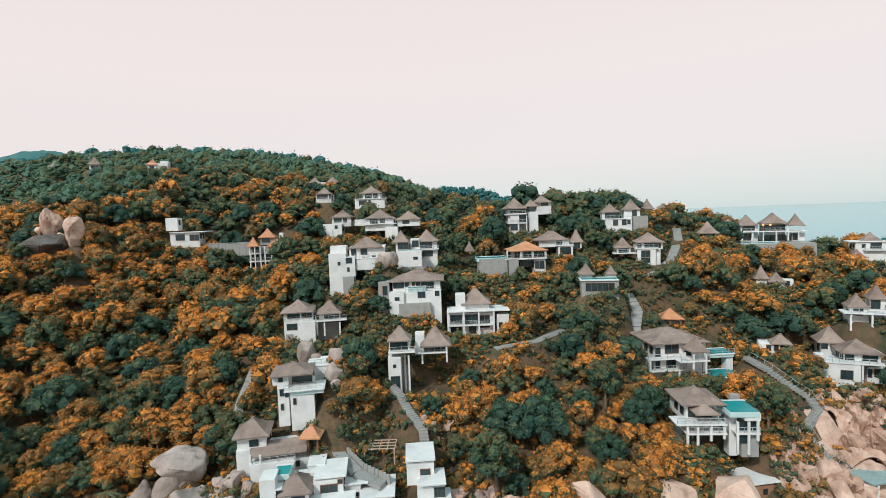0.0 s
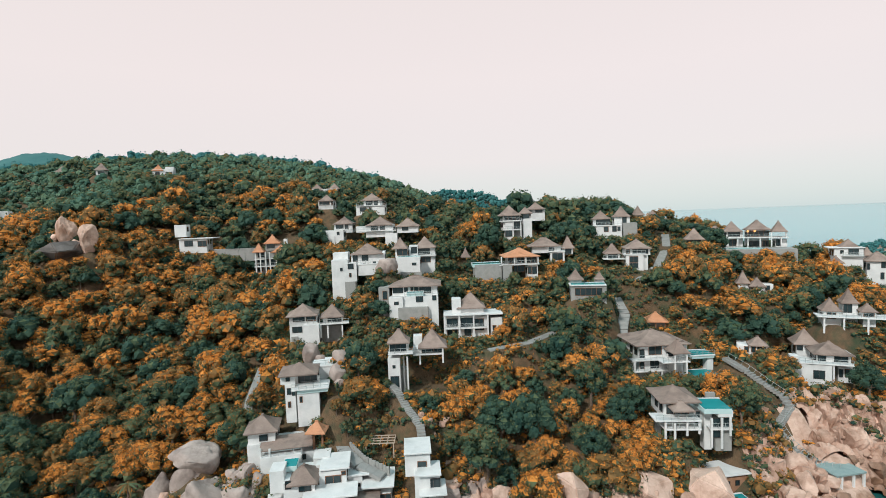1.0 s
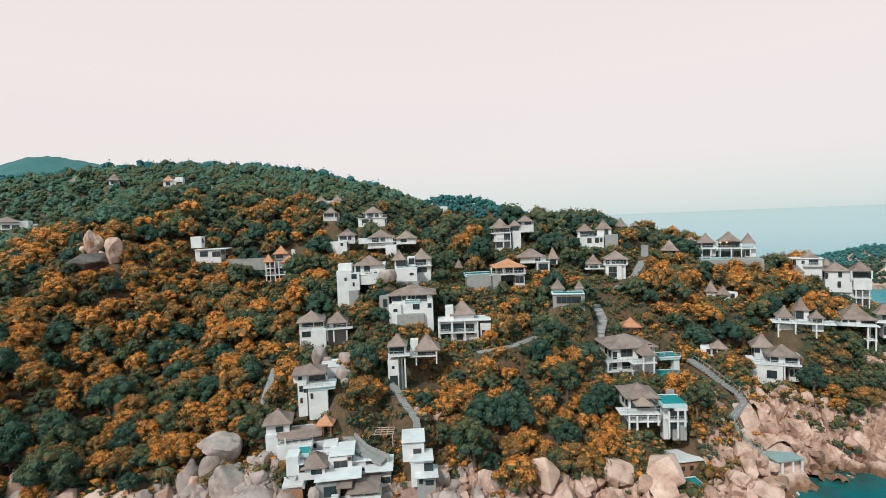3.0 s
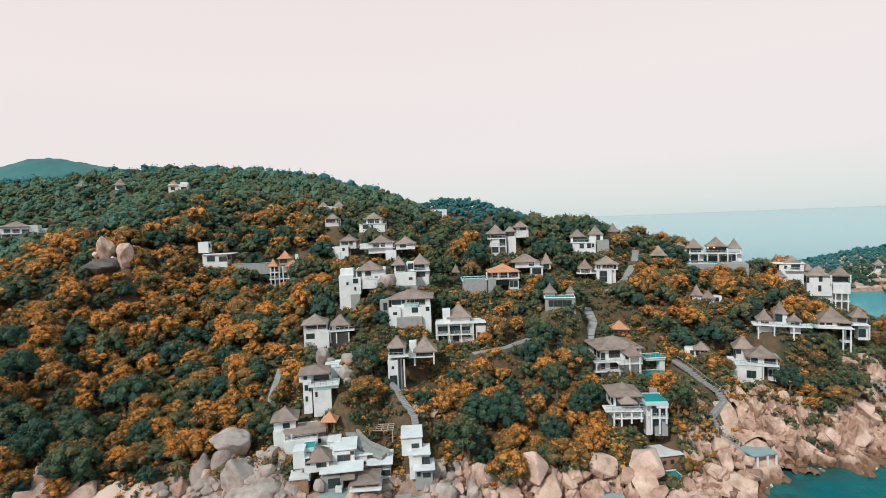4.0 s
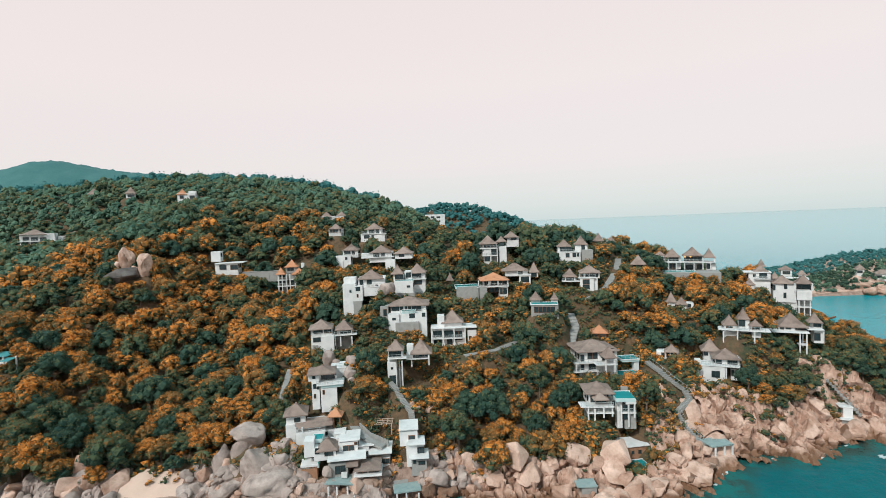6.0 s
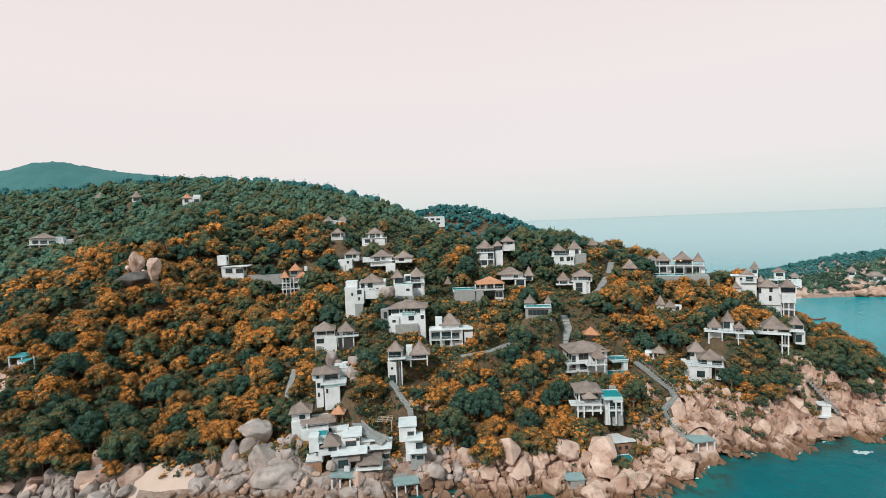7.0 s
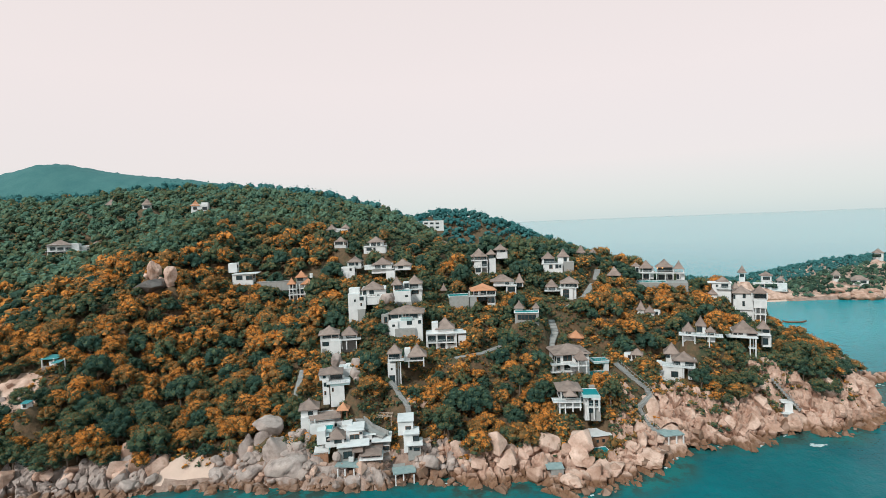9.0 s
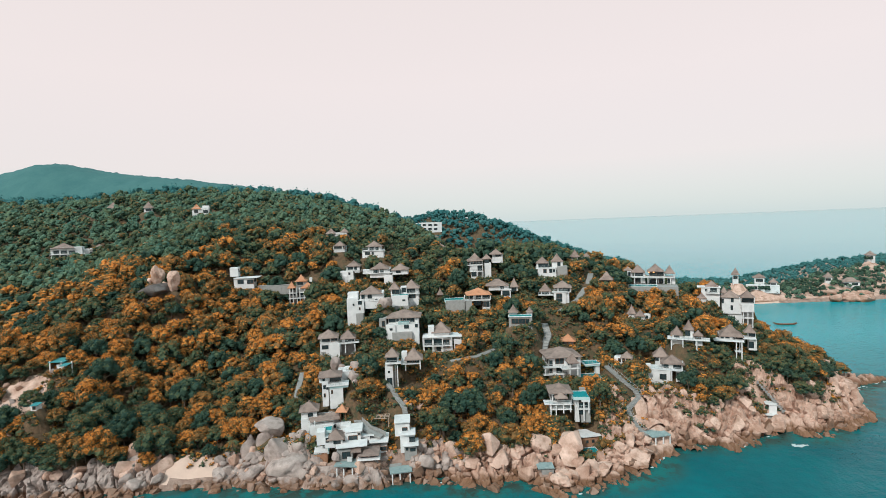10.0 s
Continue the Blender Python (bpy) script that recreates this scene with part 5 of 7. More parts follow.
# the granite shore: slabs and blocks parted by joints
def jointed(x, y, wide, long, seed, crack):
    """Height of tilted slabs, one to a cell, with clefts along the cells' edges."""
    wx, wy = x + 1.2 * np.sin(y * 0.31 + seed) + 0.5 * np.sin(y * 0.9), y + 1.4 * np.sin(x * 0.23 + seed * 2) + 0.5 * np.sin(x * 0.8)
    u, v = wx / wide, wy / long
    iu, iv = np.floor(u), np.floor(v)
    f1, f2 = np.full(x.shape, 9.0), np.full(x.shape, 9.0)
    best = np.zeros(x.shape)
    for du in (-1, 0, 1):
        for dv in (-1, 0, 1):
            cu, cv = iu + du, iv + dv
            h1 = np.abs(np.sin(cu * 127.1 + cv * 311.7 + seed) * 43758.5) % 1
            h2 = np.abs(np.sin(cu * 269.5 + cv * 183.3 + seed) * 43758.5) % 1
            h3 = np.abs(np.sin(cu * 419.2 + cv * 371.9 + seed) * 43758.5) % 1
            ox, oy = u - cu - 0.15 - 0.7 * h1, v - cv - 0.15 - 0.7 * h2
            d = np.maximum(np.abs(ox), np.abs(oy)) * 0.6 + np.hypot(ox, oy) * 0.4
            plane = (h3 - 0.5) * 2.0 + ox * (h1 - 0.5) * 2.6 + oy * (h2 - 0.3) * 2.6
            nearer = d < f1
            f2 = np.where(nearer, f1, np.minimum(f2, d))
            best = np.where(nearer, plane, best)
            f1 = np.where(nearer, d, f1)
    edge = np.clip((f2 - f1) / 0.20, 0, 1)
    return best - crack * (1 - edge) ** 1.5


def rock_share(x, y, d):
    """How boldly the bare rock stands out here, and how far inland it reaches."""
    inland = np.where(x > 62, 9.0 + 3.5 * np.sin(x * 0.2) + 2 * np.sin(x * 0.47), np.where(x > 44, 14, np.where(x > 10, 9 + 2 * np.sin(x * 0.35), 5.5 + 1.5 * np.sin(x * 0.35))))
    share = np.where(x > 30, 1.0, 0.3 + 0.5 * ease((x + 30) / 60))
    share = np.maximum(share, 0.9 * ease((-60 - x) / 15))
    for px, py, pz, prx, pry in PADS:
        out = np.hypot(np.maximum(np.abs(x - px) - prx, 0), np.maximum(np.abs(y - py) - pry, 0))
        share = share * ease((out - 0.3) / 2.0)
    for way_points, wide in WAYS:
        for (ax, ay, az), (bx, by, bz) in zip(way_points, way_points[1:]):
            k = np.clip(((x - ax) * (bx - ax) + (y - ay) * (by - ay)) / ((bx - ax) ** 2 + (by - ay) ** 2), 0, 1)
            share = share * ease((np.hypot(x - ax - k * (bx - ax), y - ay - k * (by - ay)) - wide * 0.6) / 1.8)
    for steps in (CLIFF_PATH, HEADLAND_STEPS):
        for (ax, ay, az), (bx, by, bz) in zip(steps, steps[1:]):
            for k in (0.0, 0.33, 0.67):
                below = ((x - ax - k * (bx - ax)) / 2.2) ** 2 + ((y - ay - k * (by - ay) + 2.0) / 3.2) ** 2
                share = share * (0.15 + 0.85 * ease((below - 0.5) / 0.8))
    share = share * ease((np.hypot((x + 60) / 8.0, (d - 3) / 5.0) - 0.8) / 0.4)
    return share * ease((inland + 2 - d) / 2.5), inland


rx_, ry_ = np.arange(-116, 178, 0.34), np.arange(50, 140, 0.34)
RX, RY = np.meshgrid(rx_, ry_)
RD = coast_distance(RX.ravel(), RY.ravel()).reshape(RX.shape)
inside = (RD > -4) & (RD < 22)
rxx, ryy, rdd = RX[inside], RY[inside], RD[inside]
bold, inland = rock_share(rxx, ryy, rdd)
base_z = land(rxx, ryy)
tall = np.where(rxx > 45, base_z * 1.1 + ryy * 0.35, ryy * 0.9 + base_z * 0.3)
relief = 0.85 * jointed(rxx + 0.45 * tall, tall, 4.2, 7.0, 3.0, 3.4) + 0.45 * jointed(rxx - 0.3 * tall, tall, 1.9, 3.0, 11.0, 1.8) + 0.08 * rough_noise(rxx * 3, ryy * 3)
out_x, out_y = -(land(rxx + 0.8, ryy) - land(rxx - 0.8, ryy)) / 1.6, -(land(rxx, ryy + 0.8) - land(rxx, ryy - 0.8)) / 1.6
lean = np.sqrt(1 + out_x ** 2 + out_y ** 2)
push = bold * np.maximum(0.8 + relief, -2.4) / lean
rzz = base_z - 0.25 + push * 1.15
rpx, rpy = rxx + push * out_x * 0.8, ryy + push * out_y * 0.8
number = np.full(RX.shape, -1)
number[inside] = np.where((rdd < inland + 2), np.arange(len(rxx)), -1)
cell = np.stack([number[:-1, :-1], number[:-1, 1:], number[1:, 1:], number[1:, :-1]], -1).reshape(-1, 4)
cell = cell[(cell >= 0).all(1)]
cell = cell[bold[cell].mean(1) > 0.08]
tagged(new("cliff", mesh_object("cliff", np.stack([rpx, rpy, rzz], -1), cell, [ROCK, ROCK_GREY], False, (rpx[cell].mean(1) < 6 + 3 * np.sin(rpy[cell].mean(1))).astype(int))),
       "pale pink granite sea cliff split by dark joints", "cliff", kind="structure")

# the ground lies back behind the slabs, so that the joints gape
sunk = rock_share(X.ravel(), Y.ravel(), D)[0] * (D > -5) * (D < 24) * (np.abs(X.ravel() - 30) < 147) * (Y.ravel() < 139)
ground_co = np.stack([X.ravel(), Y.ravel(), Z - 3.0 * sunk * ease(sunk * 2)], -1).astype(np.float32)
ground.data.vertices.foreach_set("co", ground_co.ravel())
ground.data.update()

# the sea, one sheet to the horizon
sx, sy = spaced(-4700, 4700, -130, 190, 2.5, 1.16), spaced(-500, 4800, 30, 150, 2.5, 1.14)
SX, SY = np.meshgrid(sx, sy)
SZ = 44.0 * ease((np.hypot(SX, SY) - 1500) / 3300) ** 1.0
si = np.arange(SX.size).reshape(SX.shape)
sq = np.stack([si[:-1, :-1], si[:-1, 1:], si[1:, 1:], si[1:, :-1]], -1).reshape(-1, 4)
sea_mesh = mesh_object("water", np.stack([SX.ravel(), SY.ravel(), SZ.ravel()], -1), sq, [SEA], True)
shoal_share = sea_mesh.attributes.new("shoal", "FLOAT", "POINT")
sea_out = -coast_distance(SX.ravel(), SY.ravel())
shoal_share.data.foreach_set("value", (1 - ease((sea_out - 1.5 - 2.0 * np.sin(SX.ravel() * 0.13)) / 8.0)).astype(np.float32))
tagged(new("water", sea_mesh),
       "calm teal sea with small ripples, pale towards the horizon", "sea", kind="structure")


# ---------------------------------------------------------------- building kit
def slab(bm, x0, x1, y0, y1, z0, z1, bevel=0.03):
    """Adds a bevelled block to bm."""
    r = bmesh.ops.create_cube(bm, size=1.0, matrix=pose((x0 + x1) / 2, (y0 + y1) / 2, (z0 + z1) / 2) @ Matrix.Diagonal((abs(x1 - x0), abs(y1 - y0), abs(z1 - z0), 1)))
    if bevel:
        edges = {e for v in r["verts"] for e in v.link_edges}
        bmesh.ops.bevel(bm, geom=list(edges), offset=min(bevel, abs(z1 - z0) / 4, abs(y1 - y0) / 4, abs(x1 - x0) / 4), segments=1, affect="EDGES")
    return bm


def block(x0, x1, y0, y1, z0, z1, bevel=0.03):
    return slab(bmesh.new(), x0, x1, y0, y1, z0, z1, bevel)


def hip_roof(x0, x1, y0, y1, z0, z1):
    """A hipped roof with a bell-cast slope, thick eaves and a flat underside."""
    bm = bmesh.new()
    w, d = x1 - x0, y1 - y0
    ridge = max(abs(w - d) * 0.8, 0.3)
    rx, ry = (ridge / 2, 0.06) if w >= d else (0.06, ridge / 2)
    mx, my, h = (x0 + x1) / 2, (y0 + y1) / 2, z1 - z0
    rings = []
    for k, z in ((0.0, z0 - 0.16), (0.0, z0 + 0.04), (0.30, z0 + h * 0.23), (0.62, z0 + h * 0.56), (1.0, z1)):
        hx, hy = w / 2 + (rx - w / 2) * k, d / 2 + (ry - d / 2) * k
        rings.append([bm.verts.new((mx + sx * hx, my + sy * hy, z + (0.03 * math.sin(mx * 7 + sx * 3 + sy * 5 + z)))) for sx, sy in ((-1, -1), (1, -1), (1, 1), (-1, 1))])
    for a, b in zip(rings, rings[1:]):
        for i in range(4):
            bm.faces.new((a[i], a[(i + 1) % 4], b[(i + 1) % 4], b[i]))
    bm.faces.new(rings[-1])
    bm.faces.new(list(reversed(rings[0])))
    return bm, (mx, my, rx, ry)


def lean_roof(x0, x1, y0, y1, z0, z1):
    bm = bmesh.new()
    low = [bm.verts.new(p) for p in ((x0, y0, z0 - 0.15), (x1, y0, z0 - 0.15), (x1, y1, z1 - 0.15), (x0, y1, z1 - 0.15))]
    top = [bm.verts.new(p) for p in ((x0, y0, z0), (x1, y0, z0), (x1, y1, z1), (x0, y1, z1))]
    bm.faces.new(top)
    bm.faces.new(list(reversed(low)))
    for i in range(4):
        bm.faces.new((low[i], low[(i + 1) % 4], top[(i + 1) % 4], top[i]))
    return bm


def railing(owner, x0, x1, y, z, label="pale slender railing"):
    """A top rail with its lower rail and balusters as parts under it."""
    top_rail = part("railing", block(x0, x1, y - 0.03, y + 0.03, z + 0.89, z + 0.95, 0), RAIL, owner, label)
    part("lower_rail", block(x0, x1, y - 0.02, y + 0.02, z + 0.42, z + 0.47, 0), RAIL, top_rail)
    n = max(2, int((x1 - x0) / 1.1) + 1)
    for i in range(n):
        x = x0 + 0.04 + (x1 - x0 - 0.08) * i / (n - 1)
        part("baluster", block(x - 0.03, x + 0.03, y - 0.03, y + 0.03, z, z + 0.89, 0), RAIL, top_rail)


def ring_frame(a0, a1, b0, b1, t, front, back, side):
    """A window frame as one ring. side False: a is x, depth is y; True: a is y, depth is x."""
    bm = bmesh.new()
    rings = []
    for d in (front, back):
        for g in (t, 0.0):
            rings.append([bm.verts.new((d, a, b) if side else (a, d, b)) for a, b in ((a0 - g, b0 - g), (a1 + g, b0 - g), (a1 + g, b1 + g), (a0 - g, b1 + g))])
    fo, fi, bo, bi = rings
    for i in range(4):
        j = (i + 1) % 4
        bm.faces.new((fo[i], fo[j], fi[j], fi[i]))
        bm.faces.new((bo[j], bo[i], bi[i], bi[j]))
        bm.faces.new((fo[j], fo[i], bo[i], bo[j]))
        bm.faces.new((fi[i], fi[j], bi[j], bi[i]))
    bmesh.ops.recalc_face_normals(bm, faces=bm.faces[:])
    return bm


def window(owner, x0, x1, y, z0, z1):
    """A framed window set on a wall's face: frame, mullions and pane. Doors and open bays use it too; the dark pane
    paints a bay's shade.
    """
    wood = (int(abs(x0 * 10) + z0 * 7) % 3) == 0
    material = WOOD if wood else FRAME
    w = part("window", ring_frame(x0, x1, z0, z1, 0.09, y - 0.10, y + 0.05, False), material, owner)
    n = max(0, int((x1 - x0) / 1.3))
    for i in range(1, n + 1):
        x = x0 + (x1 - x0) * i / (n + 1)
        part("mullion", block(x - 0.035, x + 0.035, y - 0.07, y + 0.02, z0, z1, 0), material, w)
    part("pane", block(x0, x1, y - 0.035, y + 0.02, z0, z1, 0), GLASS, w, "dark pane filling a window or opening")


def side_window(owner, x, y0, y1, z0, z1, out):
    """The same on a side wall; out is the way it faces, -1 or 1."""
    w = part("window", ring_frame(y0, y1, z0, z1, 0.09, x + 0.10 * out, x - 0.05 * out, True), FRAME, owner)
    part("pane", block(x - 0.03, x + 0.035 * out, y0, y1, z0, z1, 0), GLASS, w, "dark pane filling a window or opening")


WALLS = {"": (WHITE, ""), "s": (CONCRETE, "grey concrete wall"), "k": (STONE, "brown stone wall")}
ROOFS = {"": (SHINGLE, "weathered grey shingle roof"), "t": (TERRACOTTA, "terracotta shingle roof"), "m": (METAL, "teal sheet metal roof")}


def build_villa(name, place, label, category, pieces):
    x, y, z, yaw = place
    top = empty(name, pose(x, y, z, 0, 0, yaw), label, category, "villas on the hillside" if name == "villa" else "")
    railed = name in ("villa", "unfinished_house", "resort") and not (y < 66)
    for n, p in enumerate(pieces):
        kind, v = p[0], p[1:]
        mat = v[-1] if isinstance(v[-1], str) else ""
        grow = (n % 5) * 0.004
        if kind == "wall":
            x0, x1, y0, y1, z0, z1 = v[:6]
            z0 = z0 - 2.0 if z0 < 2.2 else z0
            part("wall", block(x0 - grow, x1 + grow, y0 - grow, y1, z0, z1 + grow), WALLS[mat][0], top, WALLS[mat][1])
            if not mat and y < 170 and y1 - y0 > 3.4 and z1 - v[4] > 2.0 and x1 - x0 > 2.5:
                out = -1 if x > 8 else 1
                zt = z1 - 0.7
                side_window(top, (x0 - grow) if out < 0 else (x1 + grow), y0 + 0.9, y0 + 2.0, max(zt - 1.3, v[4] + 0.4), zt, out)
                if y1 - y0 > 5:
                    side_window(top, (x0 - grow) if out < 0 else (x1 + grow), y0 + 3.1, y0 + 4.2, max(zt - 1.3, v[4] + 0.4), zt, out)
        elif kind == "roof":
            bm, (mx, my, rx, ry) = hip_roof(*v[:6])
            roof = part("roof", bm, ROOFS[mat][0], top, ROOFS[mat][1])
            part("ridge_cap", block(mx - rx - 0.12, mx + rx + 0.12, my - ry - 0.12, my + ry + 0.12, v[5] - 0.08, v[5] + 0.10, 0.03), ROOFS[mat][0], roof)
        elif kind == "lean":
            part("roof", lean_roof(*v[:6]), ROOFS[mat][0], top, ROOFS[mat][1])
        elif kind == "deck":
            x0, x1, y0, y1, zz = v
            wood = category == "deck"
            deck = part("deck", block(x0, x1, y0, y1, zz - 0.24, zz + grow), DECKING if wood else WHITE, top, "weathered teal-grey planks" if wood else "")
            if wood:
                k = int((x1 - x0) / 0.45)
                for i in range(k):
                    px = x0 + (x1 - x0) * i / k
                    part("plank", block(px + 0.015, px + (x1 - x0) / k - 0.015, y0 - 0.05, y1 + 0.05, zz + 0.01, zz + 0.05, 0), DECKING, deck)
            if railed and x1 - x0 > 1.8 and y1 - y0 < 4.6:
                railing(top, x0 + 0.05, x1 - 0.05, y0 + 0.08, zz)
        elif kind == "pool":
            x0, x1, y0, y1, zz = v
            basin = part("pool_basin", block(x0, x1, y0, y1, zz - 0.9, zz - 0.06), TILE, top, "pale teal tiled pool edge")
            part("pool_rim", block(x0 - 0.12, x1 + 0.12, y1, y1 + 0.3, zz - 0.5, zz + 0.08), WHITE, top)
            part("pool_water", block(x0 + 0.1, x1 - 0.1, y0 + 0.06, y1 - 0.02, zz - 0.5, zz, 0), POOL, basin, "teal pool water")
        elif kind == "rail":
            x0, x1, yy, zz = v
            railing(top, x0, x1, yy - 0.1, zz - 0.5)
        elif kind == "post":
            px, py, z0, z1 = v
            part("column", block(px - 0.16, px + 0.16, py - 0.16, py + 0.16, z0 - (1.6 if z0 < 1.5 else 0), z1), WOOD if category == "hut" else WHITE, top)
        elif kind == "win":
            window(top, *v)
    if name == "resort":
        for lx in (-1.2, 0.6):
            bm = bmesh.new()
            bmesh.ops.create_uvsphere(bm, u_segments=12, v_segments=8, radius=0.3)
            lamp = part("lantern", bm, LANTERN, top, "glowing warm lantern")
            lamp.location = (lx, 1.9, 8.0)
    return top


for plan in PLANS:
    build_villa(*plan)


# ---------------------------------------------------------------- ways
def way(name, points, wide, label, category, steps=0.0, sides=(-1, 1)):
    """A paved way laid along its points, of slabs one after another."""
    top = empty(name, pose(*points[0]), label, category, kind="structure")
    ox, oy, oz = points[0]
    for (ax, ay, az), (bx, by, bz) in zip(points, points[1:]):
        run = math.hypot(bx - ax, by - ay)
        n = max(1, round(run / (0.55 if steps else 1.4)))
        yaw = math.degrees(math.atan2(by - ay, bx - ax))
        for i in range(n):
            k = (i + 0.5) / n
            bm = block(-run / n / 2 - 0.02, run / n / 2 + 0.02, -wide / 2, wide / 2, -0.5, 0.12, 0.03)
            ob = part("step" if steps else "paving_slab", bm, PAVING, top)
            tilt = 0 if steps else -math.degrees(math.atan2(bz - az, run))
            ob.matrix_local = pose(ax + k * (bx - ax) - ox, ay + k * (by - ay) - oy, az + k * (bz - az) - oz + 0.05, 0, tilt, yaw)
    if steps:
        for side in sides:
            for (ax, ay, az), (bx, by, bz) in zip(points, points[1:]):
                run = math.hypot(bx - ax, by - ay)
                yaw = math.degrees(math.atan2(by - ay, bx - ax))
                long = math.hypot(run, bz - az)
                ob = part("handrail", block(-long / 2, long / 2, -0.025, 0.025, 0.86, 0.91, 0), RAIL, top, "pale handrail")
                ob.matrix_local = pose((ax + bx) / 2 - ox, (ay + by) / 2 - oy, (az + bz) / 2 - oz + 0.1, 0, -math.degrees(math.atan2(bz - az, run)), yaw) @ pose(0, side * wide / 2, 0)
                for i in range(4):
                    px = -long / 2 + 0.05 + (long - 0.1) * i / 3
                    part("baluster", block(px - 0.035, px + 0.035, -0.035, 0.035, -0.1, 0.86, 0), RAIL, ob)
    return top


way("stairway", STAIR, 1.4, "winding grey concrete stairway down the slope", "stairs", 1, ())
way("cliff_path", CLIFF_PATH, 1.5, "narrow concrete path stepping down the cliff", "path", 1, (1,))
way("road", TERRACE_ROAD, 2.0, "pale concrete lane between the villas", "lane")
way("road", RIDGE_ROAD, 2.2, "pale concrete lane climbing to the ridge", "lane")
way("road", VILLA_DRIVE, 1.5, "grey concrete drive beside the trees", "lane")
way("road", COURT, 1.9, "curved grey concrete ramp behind the shore villa", "lane")
way("road", HUT_PATH, 2.4, "pale earth and concrete lane past the thatched hut", "lane")
way("headland_steps", HEADLAND_STEPS, 1.0, "steep grey steps down to the white hut", "stairs", 1, (-1,))


# ---------------------------------------------------------------- boulders
def boulder_mesh(seed, flats, rough, stone):
    """A weathered granite block: a ball cut by flat joints, worn round, with a rough skin."""
    r = np.random.default_rng(seed)
    bm = bmesh.new()
    bmesh.ops.create_icosphere(bm, subdivisions=4, radius=1.0)
    cuts = [(Vector(r.normal(size=3)).normalized(), r.uniform(0.50, 0.84)) for _ in range(flats)]
    off = Vector(r.uniform(-50, 50, 3))
    for v in bm.verts:
        p = v.co.copy()
        for n, d in cuts:
            over = p.dot(n) - d
            if over > 0:
                p -= n * over * 0.97
        p *= 1.12 + rough * noise.fractal(p * 1.3 + off, 1.0, 2.0, 3) + 0.25 * rough * noise.noise(p * 6 + off)
        crack = abs(noise.noise(Vector((p.x * 1.1, p.y * 1.1, p.z * 0.5)) + off * 2))
        if crack < 0.05:
            p *= 1 - 0.14 * (1 - crack / 0.05)
        v.co = p
    me = bpy.data.meshes.new("boulder")
    bm.to_mesh(me)
    bm.free()
    me.materials.append(stone)
    me.polygons.foreach_set("use_smooth", np.full(len(me.polygons), stone == ROCK_GREY))
    return me


def block_mesh(seed, points, stone, fine=True):
    """An angular granite block: the hull of a few points with worn edges."""
    r = np.random.default_rng(seed)
    bm = bmesh.new()
    p = r.normal(size=(points, 3))
    p = np.sign(p) * np.abs(p / np.linalg.norm(p, axis=1, keepdims=True)) ** 0.8
    for q in p * r.uniform(0.95, 1.15, (points, 1)):
        bm.verts.new(q)
    hull = bmesh.ops.convex_hull(bm, input=bm.verts[:])
    bmesh.ops.delete(bm, geom=[g for g in hull["geom_interior"] if isinstance(g, bmesh.types.BMVert)], context="VERTS")
    bmesh.ops.dissolve_limit(bm, angle_limit=radians(14), verts=bm.verts[:], edges=bm.edges[:])
    bmesh.ops.bevel(bm, geom=bm.edges[:], offset=0.05, segments=2, affect="EDGES", clamp_overlap=True)
    bmesh.ops.triangulate(bm, faces=bm.faces[:])
    if fine:
        bmesh.ops.subdivide_edges(bm, edges=[e for e in bm.edges if e.calc_length() > 0.35], cuts=1, use_grid_fill=False)
    bmesh.ops.triangulate(bm, faces=bm.faces[:])
    off = Vector(r.uniform(-50, 50, 3))
    for v in bm.verts:
        v.co *= 1 + 0.10 * noise.noise(v.co * 2.2 + off)
    me = bpy.data.meshes.new("boulder")
    bm.to_mesh(me)
    bm.free()
    me.materials.append(stone)
    return me


STONES = {"GREY": [boulder_mesh(i, 7, 0.10, ROCK_GREY) for i in range(5)],
          "PINK": [block_mesh(60 + i, 12, ROCK) for i in range(9)] + [boulder_mesh(20 + i, 14, 0.16, ROCK) for i in range(2)],
          "SPIRE": [boulder_mesh(90 + i, 8, 0.16, ROCK) for i in range(3)], "SLAB": [block_mesh(93, 16, ROCK_DARK)],
          "WET": [boulder_mesh(40 + i, 9, 0.14, ROCK_WET) for i in range(2)] + [block_mesh(80 + i, 13, ROCK_WET) for i in range(2)]}
LOOSE = {"GREY": [block_mesh(120 + i, 18, ROCK_GREY, False) for i in range(4)], "PINK": [block_mesh(130 + i, 14, ROCK, False) for i in range(4)],
         "WET": [block_mesh(140 + i, 14, ROCK_WET, False) for i in range(3)]}
rock_rng = np.random.default_rng(3)
RUBBLE_T, RUBBLE_M = [], []
RUBBLE_MATS = [ROCK_GREY, ROCK, ROCK_WET]
TRI_CACHE = {}


def mesh_tris(me):
    if me.name not in TRI_CACHE:
        me.calc_loop_triangles()
        co = np.array([v.co[:] for v in me.vertices])
        TRI_CACHE[me.name] = co[np.array([t.vertices[:] for t in me.loop_triangles])]
    return TRI_CACHE[me.name]


